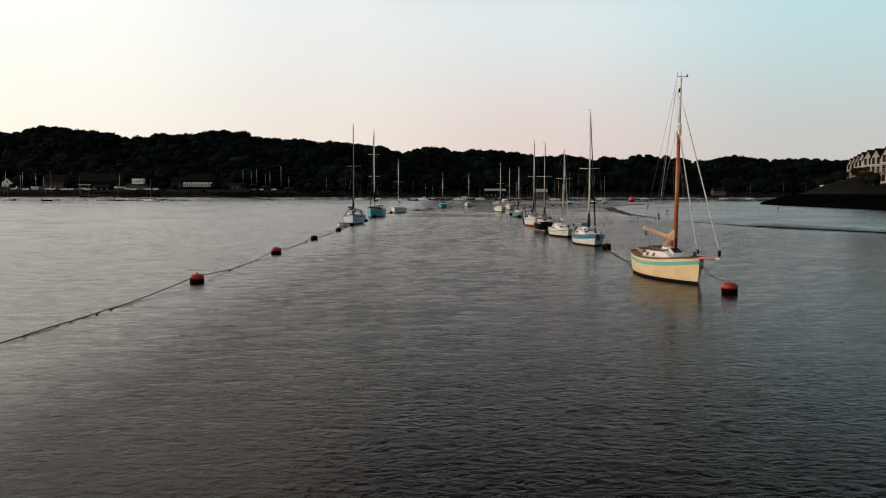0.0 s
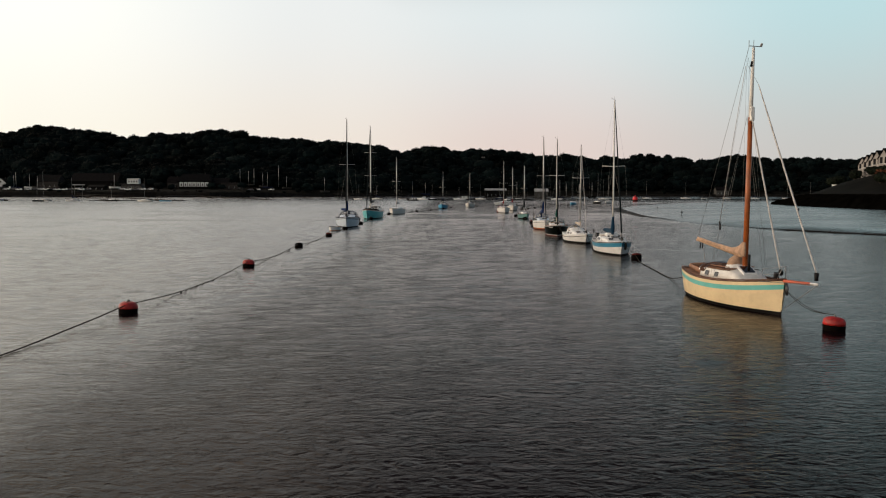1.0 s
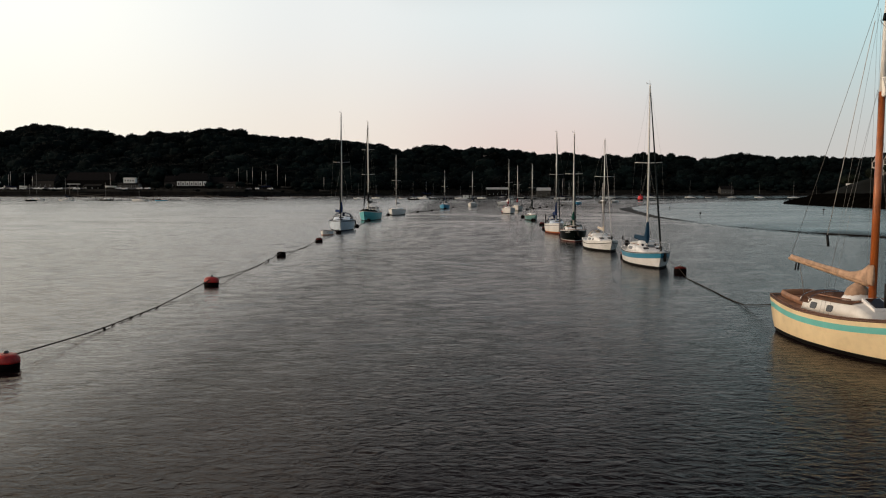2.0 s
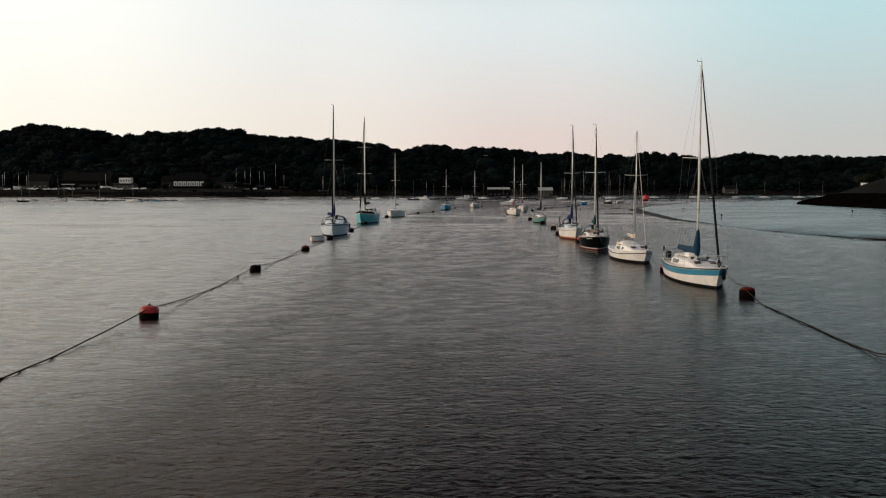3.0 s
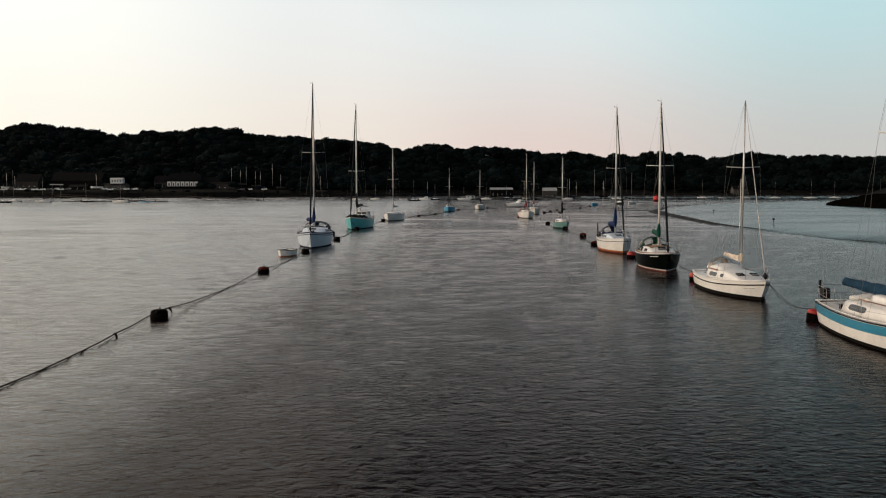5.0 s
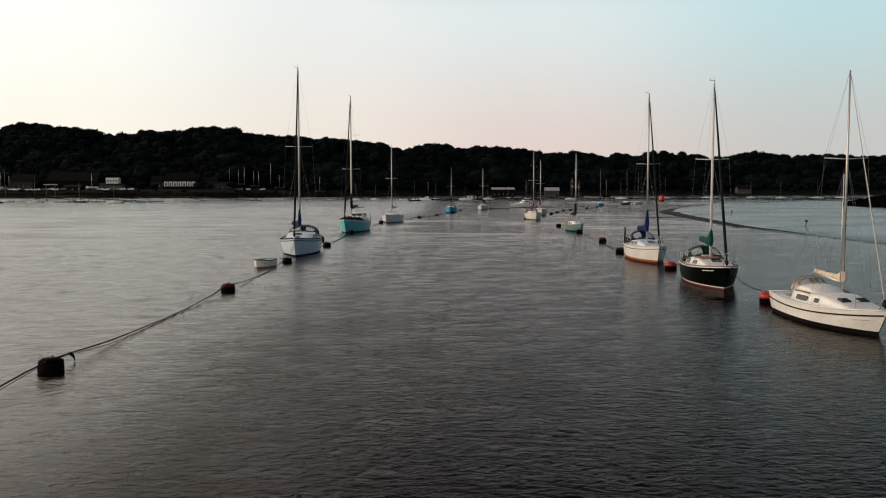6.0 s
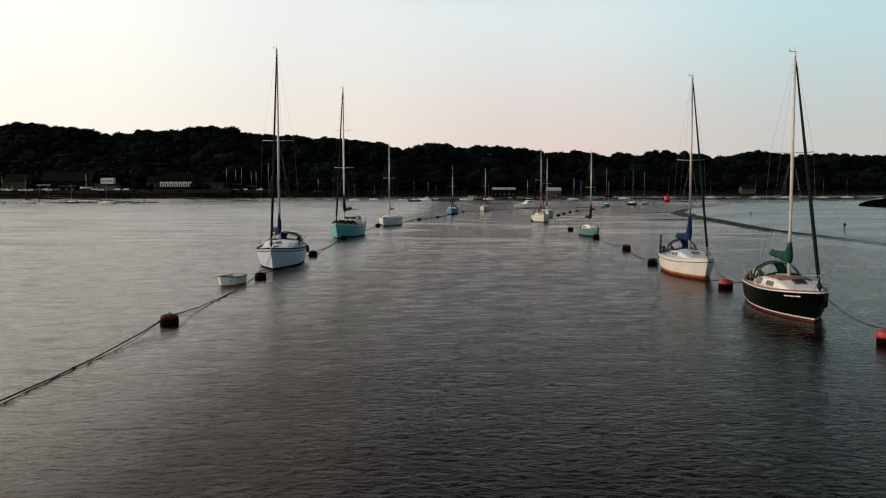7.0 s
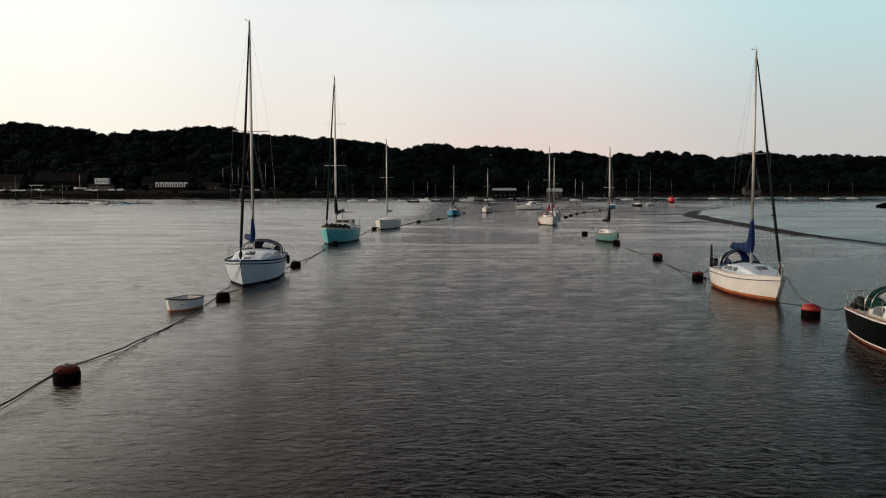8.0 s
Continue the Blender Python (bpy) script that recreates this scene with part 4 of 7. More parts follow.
def outboard(boat, sh, x=0.5):
    """An outboard motor clamped to the transom."""
    p = sh.deck(0.0, x)
    bm = bmesh.new()
    block(bm, (p.x - 0.14, p.y - 0.42, p.z + 0.05), (p.x + 0.14, p.y - 0.06, p.z + 0.45), 0.07)
    m = part("outboard_motor", bm, M["rubber"], boat, "black outboard motor on the transom", True)
    bm = bmesh.new()
    block(bm, (p.x - 0.06, p.y - 0.30, p.z - 0.65), (p.x + 0.06, p.y - 0.16, p.z + 0.06), 0.02)
    part("motor_leg", bm, M["rubber"], m)


def fender_on(boat, sh, t, side, material=None):
    p = sh.at(t, sh.sheer(t) - 0.28, side)
    p.x += side * 0.11
    tube_part("fender", [[p + Vector((0, 0, 0.28)), p + Vector((0, 0, 0.22)), p + Vector((0, 0, -0.22)), p + Vector((0, 0, -0.28))]], [0.03, 0.10, 0.10, 0.03], material or M["rubber"], boat, sides=8)


def hatch(boat, cab, k, size, material, f=0.0, name="hatch", label="", lift=0.0):
    p = cab.roof(k, f)
    q = cab.roof(k + 0.05, f)
    slope = (q.z - p.z) / max(0.01, q.y - p.y)
    bm = bmesh.new()
    block(bm, (p.x - size, p.y - size, p.z - 0.05), (p.x + size, p.y + size, p.z + 0.06 + lift), 0.02)
    for v in bm.verts:
        v.co.z += (v.co.y - p.y) * slope
    return part(name, bm, material, boat, label)


def boat_at(name, x, y, turn, label, category="sailing boat", group=""):
    """The boat's waterline centre at x, y; turn: degrees, 180 points the bow towards -y."""
    return thing(name, pose(x, y, 0, 0, 0, turn), label, category, group)


MOORED = "boats moored in the river"


def from_bow(bx, by, L, rake, turn):
    """Centre of a hull whose stem meets the water at bx, by."""
    a = radians(turn)
    d = L / 2 - rake * 0.75
    return bx + math.sin(a) * d, by - math.cos(a) * d


# cream gaff cutter with bowsprit
def cream_cutter():
    turn, L = 188.0, 7.0
    sh = Shape(L, 2.55, 1.33, 1.02, 1.17, transom=0.62, rake=0.22, tuck=0.25, full=2.6)
    x, y = from_bow(12.84, 37.95, L, 0.22, turn)
    b = boat_at("gaff_cutter", x, y, turn, "cream gaff cutter with turquoise stripe and varnished mast, moored afloat", group=MOORED)
    build_hull(b, sh, [("hull", "s", 0.16, M["cream"], "cream painted sheer strake"), ("stripe", "s", 0.34, M["turq"], "turquoise painted stripe"),
                       ("topside", "z", 0.13, M["cream"], "cream painted topside"), ("boot_top", "z", -0.35, M["black"], "black boot top at the waterline")])
    rail_along(b, sh, "rubbing_strake", M["darkteak"], 0.022, 0.0, out=0.01)
    rail_along(b, sh, "toe_rail", M["darkteak"], 0.024, 0.05, out=-0.04)
    build_deck(b, sh, M["teak"], (0.05, 0.28), 0.55, sole=M["teak"])
    cab = Cabin(sh, 0.28, 0.70, 0.70, 0.42, nose=0.28, taper=0.3)
    c = cab.build(b, M["offwhite"], label="dull white coachroof with timber top")
    cab.window(c, 0.14, 0.24, 0.22, 0.68, M["glass"])
    cab.window(c, 0.40, 0.49, 0.22, 0.68, M["glass"])
    bm = bmesh.new()
    top = [[p + Vector((0, 0, 0.02)) for p in cab.ring(k)[2:9]] for k in [0.0, 0.15, 0.3, 0.45, 0.6, 0.72]]
    loft(bm, top, closed=False)
    bmesh.ops.solidify(bm, geom=bm.faces[:], thickness=0.03)
    part("cabin_top", bm, M["teak"], c, "brown timber coachroof top", True)
    hatch(b, cab, 0.12, 0.34, M["teak"], name="companion_hatch", label="sliding timber hatch")
    fore = hatch(b, cab, 0.80, 0.30, M["white"], name="fore_hatch", label="white framed fore hatch")
    hatch(fore, cab, 0.80, 0.23, M["glass"], name="hatch_glass", label="dark hatch glass", lift=0.025)
    for s in (-1, 1):
        tube_part("handrail", [[cab.roof(k, s * 0.8) + Vector((0, 0, 0.09)) for k in (0.15, 0.3, 0.5, 0.65)]], 0.022, M["teak"], c)
    # cockpit coaming
    bm = bmesh.new()
    for s in (-1, 1):
        tube(bm, [sh.deck(t, s * 0.6, 0.12) for t in (0.04, 0.1, 0.2, 0.29)], 0.06, 5, 1.8)
    tube(bm, [sh.deck(0.04, f, 0.12) for f in (-0.6, -0.2, 0.2, 0.6)], 0.06, 5, 1.8)
    part("coaming", bm, M["teak"], b)
    mt = 0.565
    my = -L / 2 + L * mt
    # lower mast varnished, upper part bare and white
    m = tube_part("mast", [[(-0.08, my, 1.0), (-0.12, my, 4.5), (-0.15, my, 7.55)]], [0.11, 0.105, 0.09], M["varnish"], b, "orange varnished wooden mast", 10)
    tube_part("topmast", [[(-0.15, my, 7.5), (-0.17, my, 8.8), (-0.2, my, 10.3)]], [0.085, 0.075, 0.055], M["whitespar"], m, "white painted mast top", 8)
    block_part("radar_reflector", (-0.20, my + 0.10, 7.38), (-0.03, my + 0.26, 7.95), M["whitespar"], m, "white tubular radar reflector", 0.05)
    bm = bmesh.new()
    tube(bm, [(-0.2, my, 10.25), (-0.2, my, 10.60)], 0.012, 4)
    tube(bm, [(0.0, my, 10.36), (-0.5, my, 10.34)], 0.016, 4)
    tube(bm, [(-0.5, my, 10.34), (-0.55, my, 10.46)], 0.05, 5)
    tube(bm, [(0.0, my, 10.3), (0.0, my, 10.58)], 0.014, 4)
    part("masthead_gear", bm, M["wire"], m)
    tube_part("halyard_block", [[(-0.10, my + 0.02, 9.55), (-0.14, my + 0.02, 9.75)]], 0.05, M["rubber"], m)
    runs = []
    for s in (-1, 1):
        runs += [[sh.deck(mt - 0.02, s * 0.95), (0, my, 7.6)], [sh.deck(mt - 0.08, s * 0.95), (0, my, 7.5)], [sh.deck(mt - 0.05, s * 0.95), (0, my, 9.9)]]
    runs += [[(0.06, my - 0.08, 1.6), (0.04, my - 0.05, 10.2)], [(-0.08, my - 0.06, 1.6), (-0.05, my - 0.03, 9.6)]]
    tube_part("stay", runs, 0.004, M["wire"], m, sides=4)
    stem = sh.deck(0.985, 0, -0.06)
    tip = stem + Vector((0, 2.15, 0.10))
    spr = tube_part("bowsprit", [[stem + Vector((0, -0.1, 0.0)), stem, stem + Vector((0, 1.72, 0.08))]], [0.065, 0.062, 0.05], M["redspar"], b, "red-orange bowsprit", 8)
    tube_part("bowsprit_end", [[stem + Vector((0, 1.72, 0.08)), tip]], [0.052, 0.046], M["white"], spr, "white bowsprit end", 8)
    tube_part("stay_block", [[tip + Vector((0, -0.12, 0.12)), tip + Vector((0, -0.12, 0.40))]], [0.07, 0.09], M["rubber"], spr)
    tube_part("bobstay", [[tip, sh.at(0.995, 0.15, 1)], [tip, sh.deck(0.86, 0.95)], [tip, sh.deck(0.86, -0.95)]], 0.01, M["wire"], spr, sides=4)
    jt = Vector((0, my + 0.80, 8.75))
    tip_up = tip + Vector((0, -0.12, 0.38))
    tube_part("furled_jib", [[tip_up.lerp(jt, k) for k in (0.0, 0.03, 0.4, 0.8, 0.97, 1.0)]], [0.012, 0.028, 0.033, 0.03, 0.02, 0.012], M["sailcloth"], b, "white furled jib on the bowsprit stay", 7)
    tube_part("jib_stay", [[jt, (0, my, 9.55)]], 0.009, M["wire"], m, sides=4)
    st = sh.deck(0.965, 0, 0.15)
    s2 = Vector((0, my + 0.22, 7.9))
    tube_part("furled_staysail", [[st.lerp(s2, k) for k in (0.03, 0.06, 0.4, 0.8, 0.95, 1.0)]], [0.015, 0.028, 0.033, 0.03, 0.02, 0.012], M["sailcloth"], b, "white furled staysail", 7)
    tube_part("furling_drum", [[st, st + Vector((0, -0.03, 0.1)), st + Vector((0, -0.05, 0.22))]], [0.05, 0.10, 0.05], M["rubber"], b, sides=8)
    boom_and_cover(b, sh, mt, 1.95, 4.2, M["palespar"], M["tancanvas"], rise=0.11, mast_wrap=0.35, fat=0.095, label="tan canvas sail cover")
    # canvas bundled over the hatch at the foot of the mast
    bm = bmesh.new()
    rnd = random.Random(4)
    rings = []
    for i in range(8):
        k = i / 7
        r = 0.22 * math.sin(math.pi * (0.12 + 0.8 * k)) + 0.05
        rings.append([Vector((r * 1.3 * math.cos(a) * rnd.uniform(0.85, 1.15), my - 0.62 + 0.12 * k + r * math.sin(a) * rnd.uniform(0.85, 1.15), 1.35 + 0.62 * k)) for a in [j * math.tau / 10 for j in range(10)]])
    loft(bm, rings)
    part("canvas_bundle", bm, M["tancanvas"], b, "bundled tan sailcloth at the mast foot", True)
    sprayhood(b, cab, -0.04, 0.34, 0.10, M["browncanvas"], window=False)
    bm = bmesh.new()
    rings = []
    for i in range(7):
        k = i / 6
        p = cab.roof(0.36 + 0.24 * k)
        r = 0.34 * math.sin(math.pi * (0.15 + 0.7 * k)) ** 0.6
        rings.append([Vector((1.25 * r * math.cos(a), p.y, p.z - 0.03 + 0.75 * r * math.sin(a) * rnd.uniform(0.9, 1.1))) for a in [math.pi * j / 9 for j in range(10)]])
    loft(bm, rings)
    part("hatch_cover", bm, M["white"], b, "white canvas hatch cover", True)
    tube_part("topping_lift", [[(0, my - 4.05, 2.6), (0, my, 10.3)]], 0.008, M["wire"], m, sides=4)
    tube_part("hanging_block", [[(-0.1, my - 2.2, 2.95), (-0.12, my - 2.3, 3.3)]], 0.045, M["rubber"], m, sides=6)
    tube_part("hanging_fall", [[(-0.12, my - 2.3, 3.3), (-0.02, my - 0.25, 9.6)]], 0.012, M["sailcloth"], m, sides=4)
    tube_part("anchor_gear", [[sh.deck(0.975, -0.9, -0.05), sh.deck(0.99, -1.5, -0.25), sh.deck(0.985, -1.5, -0.5)]], [0.05, 0.09, 0.05], M["wire"], b, "grey anchor gear at the stem")
    for s in (-1, 1):
        tube_part("boom_gallows_rope", [[(s * 0.05, my - 3.7, 2.3), (s * 0.05, my - 3.75, 2.05)]], 0.03, M["rubber"], b)
    rails(b, sh, pushpit=False, lines=False, high=0.45, t1=0.90)
    tube_part("anchor_winch", [[sh.deck(0.9, -0.12, 0.0), sh.deck(0.9, -0.12, 0.28)]], [0.11, 0.08], M["rubber"], b, sides=8)
    tube_part("vent_pipe", [[sh.deck(0.76, 0.5, 0.35), sh.deck(0.76, 0.5, 1.0)]], 0.055, M["rubber"], b, sides=8)


# white sloop with a broad blue band
def blue_band_sloop():
    turn, L = 178.0, 8.0
    sh = Shape(L, 2.65, 1.02, 0.80, 0.83, transom=0.72, rake=0.8, tuck=0.3)
    x, y = from_bow(12.98, 66.1, L, 0.8, turn)
    b = boat_at("blue_band_sloop", x, y, turn, "white sloop with broad blue hull band and blue sail cover", group=MOORED)
    build_hull(b, sh, [("hull", "s", 0.05, M["white"], "white sheer strake"), ("blue_band", "s", 0.34, M["blueband"], "broad blue hull band"),
                       ("topside", "z", 0.12, M["white"], "white topside"), ("boot_top", "z", -0.35, M["black"], "black boot top")])
    rail_along(b, sh, "rubbing_strake", M["rubber"], 0.024, -0.01, out=0.012)
    rail_along(b, sh, "toe_rail", M["white"], 0.022, 0.05, out=-0.03)
    build_deck(b, sh, M["deck"], (0.05, 0.26), 0.5, sole=M["bluedeck"])
    cab = Cabin(sh, 0.26, 0.80, 0.76, 0.40, nose=0.42, taper=0.3)
    c = cab.build(b, M["white"])
    cab.window(c, 0.10, 0.34, 0.35, 0.82, M["glass"])
    for s in (-1, 1):
        hatch(b, cab, 0.78, 0.16, M["glass"], s * 0.55, "deck_window", "dark forward deck window")
        tube_part("handrail", [[cab.roof(k, s * 0.75) + Vector((0, 0, 0.08)) for k in (0.12, 0.3, 0.5)]], 0.02, M["teak"], c)
    hatch(b, cab, 0.10, 0.38, M["deck"], name="companion_hatch", label="pale sliding hatch")
    # folded life-raft shapes and hood on the roof
    bm = bmesh.new()
    p = cab.roof(0.30)
    block(bm, (-0.55, p.y - 0.5, p.z - 0.05), (0.45, p.y + 0.45, p.z + 0.26), 0.12)
    part("roof_locker", bm, M["white"], c, "rounded white locker on the cabin roof", True)
    bm = bmesh.new()
    rnd = random.Random(21)
    rings = []
    for i in range(9):
        k = i / 8
        q = cab.roof(0.04, -0.9 + 1.8 * k)
        r = 0.10 * (0.7 + 0.5 * math.sin(math.pi * k)) * rnd.uniform(0.85, 1.15)
        rings.append([q + Vector((0, 1.3 * r * math.cos(a), 0.08 + r * math.sin(a))) for a in [j * math.tau / 8 for j in range(8)]])
    loft(bm, rings)
    part("folded_dodger", bm, M["offwhite"], c, "folded off-white canvas dodger", True)
    for s in (-1, 1):
        q = sh.deck(0.22, s * 0.68, 0.0)
        tube_part("winch", [[q, q + Vector((0, 0, 0.10)), q + Vector((0, 0, 0.16))]], [0.075, 0.06, 0.07], M["rubber"], b, "black sheet winch", 10)
        tube_part("deck_line", [[cab.roof(k, s * 0.35) + Vector((0, 0, 0.03)) for k in (0.15, 0.3, 0.45)]], 0.014, M["rope"], c, "dark control line on the roof", 5)
        tube_part("vent", [[cab.roof(0.55, s * 0.5), cab.roof(0.55, s * 0.5) + Vector((0, 0, 0.12))]], [0.07, 0.09], M["rubber"], c, "black mushroom vent", 8)
    hatch(b, cab, 0.66, 0.24, M["hatchgrey"], name="fore_hatch", label="grey fore hatch")
    mt = 0.495
    spar_set(b, sh, mt, 1.12, 11.6, M["whitespar"], 0.062, (0.52,), furl=M["darksail"], furl_r=0.06)
    boom_and_cover(b, sh, mt, 1.46, 3.9, M["alu"], M["tealcanvas"], rise=0.02, mast_wrap=1.0, fat=0.21, label="blue canvas sail cover")
    rails(b, sh)
    outboard(b, sh, 0.55)
    fender_on(b, sh, 0.965, -1)
    tube_part("stern_aerial", [[sh.deck(0.03, 0.8), sh.deck(0.03, 0.8, 1.2)]], 0.012, M["wire"], b)
    tube_part("whip_pole", [[sh.deck(0.02, 0.9, 0.5), sh.deck(0.02, 0.9, 0.8)]], 0.05, M["rubber"], b)
    tube_part("anchor", [[sh.deck(0.97, 0.2, 0.05), sh.deck(0.995, 0.2, 0.22)], [sh.deck(0.985, -0.4, 0.1), sh.deck(0.985, 0.9, 0.1)]], 0.03, M["wire"], b)


# small white family cruiser
def white_cruiser():
    turn, L = 183.0, 6.45
    sh = Shape(L, 2.4, 0.90, 0.66, 0.74, transom=0.76, rake=0.75, tuck=0.25)
    x, y = from_bow(12.78, 79.9, L, 0.75, turn)
    b = boat_at("family_cruiser", x, y, turn, "white family cruiser with dark rubbing strake and cream sail cover", group=MOORED)
    build_hull(b, sh, [("hull", "z", 0.16, M["white"], "white hull"), ("boot_top", "z", -0.35, M["black"], "black boot top")])
    rail_along(b, sh, "rubbing_strake", M["rubber"], 0.028, 0.0, drop=0.16, out=0.012)
    rail_along(b, sh, "toe_rail", M["white"], 0.03, 0.03, out=-0.02)
    build_deck(b, sh, M["white"], (0.05, 0.30), 0.55, sole=M["deck"])
    cab = Cabin(sh, 0.28, 0.84, 0.78, 0.43, nose=0.50, taper=0.35)
    c = cab.build(b, M["white"])
    cab.window(c, 0.10, 0.32, 0.28, 0.72, M["glass"])
    cab.window(c, 0.43, 0.51, 0.32, 0.68, M["glass"])
    for s in (-1, 1):
        hatch(b, cab, 0.74, 0.17, M["glass"], s * 0.5, "deck_window", "dark forward deck window")
    # raised doghouse
    bm = bmesh.new()
    rings = []
    for k, w, h in ((-0.02, 0.70, 0.14), (0.06, 0.70, 0.21), (0.20, 0.66, 0.19), (0.31, 0.58, 0.06)):
        p = cab.roof(k)
        rings.append([Vector((w * math.cos(a), p.y, p.z - 0.10 + (h + 0.1) * max(0, math.sin(a)) ** 0.55)) for a in [math.pi * i / 10 for i in range(11)]])
    loft(bm, rings)
    part("doghouse", bm, M["white"], c, "white rounded doghouse", True)
    tube_part("handrail", [[cab.roof(k, -0.95) + Vector((-0.03, 0, 0.0)) for k in (0.04, 0.3)], [cab.roof(k, 0.95) + Vector((0.03, 0, 0.0)) for k in (0.04, 0.3)]], 0.03, M["teak"], c)
    mt = 0.585
    spar_set(b, sh, mt, 1.30, 9.0, M["alu"], 0.042, (0.6,), furl=M["sailcloth"], furl_r=0.022, wand=False)
    # a second pole and rolled foresail on the stay
    tube_part("spinnaker_pole", [[(0.16, -L / 2 + L * mt + 0.1, 1.5), (0.14, -L / 2 + L * mt + 0.08, 5.4)]], 0.02, M["alu"], b)
    boom_and_cover(b, sh, mt, 1.55, 2.0, M["alu"], M["creamcanvas"], rise=0.08, mast_wrap=0.15, fat=0.10, label="cream canvas sail cover")
    sprayhood(b, cab, -0.12, 0.06, 0.42, M["creamcanvas"], wide=0.8)
    rails(b, sh, pushpit=False, lines=False, high=0.55)
    tube_part("tiller", [[sh.deck(0.02, 0, 0.25), sh.deck(0.14, 0, 0.40)]], 0.03, M["teak"], b)
    tube_part("name_bars", [[sh.at(t, sh.sheer(t) - 0.32, 1) + Vector((0.012, 0, 0)) for t in (0.86, 0.89)], [sh.at(t, sh.sheer(t) - 0.32, 1) + Vector((0.012, 0, 0)) for t in (0.90, 0.94)]], 0.008, M["wire"], b)


# dark-hulled sloop with green canvas
def dark_sloop():
    turn, L = 174.0, 7.4
    sh = Shape(L, 2.55, 1.17, 0.94, 0.84, transom=0.70, rake=0.85, tuck=0.3)
    x, y = from_bow(11.95, 92.2, L, 0.85, turn)
    b = boat_at("dark_sloop", x, y, turn, "black-hulled sloop with green sprayhood and sail cover, moored", group=MOORED)
    build_hull(b, sh, [("hull", "z", 0.15, M["blackhull"], "black-green hull"), ("white_line", "z", 0.095, M["white"], "white waterline stripe"),
                       ("boot_top", "z", -0.35, M["redboot"], "red-brown boot top")])
    rail_along(b, sh, "rubbing_strake", M["white"], 0.026, 0.0, out=0.008)
    rail_along(b, sh, "toe_rail", M["teak"], 0.026, 0.06, out=-0.035)
    build_deck(b, sh, M["offwhite"], (0.05, 0.28), 0.5, sole=M["teak"])
    cab = Cabin(sh, 0.28, 0.82, 0.78, 0.42, nose=0.42, taper=0.3)
    c = cab.build(b, M["white"])
    bm = bmesh.new()
    loft(bm, [[p + Vector((0, 0, 0.015)) for p in cab.ring(k)[3:8]] for k in (0.1, 0.25, 0.4, 0.55, 0.66)], closed=False)
    bmesh.ops.solidify(bm, geom=bm.faces[:], thickness=0.02)
    part("roof_panel", bm, M["tancanvas"], c, "tan non-slip roof panel", True)
    cab.window(c, 0.08, 0.26, 0.22, 0.85, M["glass"])
    cab.window(c, 0.40, 0.60, 0.30, 0.75, M["glass"])
    hatch(b, cab, 0.74, 0.24, M["glass"], name="fore_hatch", label="dark fore hatch")
    hatch(b, cab, 0.16, 0.3, M["offwhite"], name="companion_hatch")
    sprayhood(b, cab, -0.08, 0.22, 0.50, M["greencanvas"])
    mt = 0.50
    spar_set(b, sh, mt, 1.35, 10.45, M["whitespar"], 0.065, (0.56,), furl=M["darksail"], furl_r=0.07)
    boom_and_cover(b, sh, mt, 2.08, 2.5, M["alu"], M["greencanvas"], rise=0.03, mast_wrap=0.4, fat=0.2, label="green canvas sail cover")
    rails(b, sh)
    tube_part("stern_gear", [[sh.deck(0.03, 0.7, 0.1), sh.deck(0.10, 0.65, 0.32), sh.deck(0.18, 0.7, 0.15)]], 0.16, M["rubber"], b)
    for t0, t1 in ((0.80, 0.83), (0.838, 0.87), (0.878, 0.905)):
        tube_part("name_bar", [[sh.at(t, sh.sheer(t) - 0.16, 1) + Vector((0.012, 0, 0)) for t in (t0, t1)]], 0.026, M["white"], b)
    fender_on(b, sh, 0.97, -1)


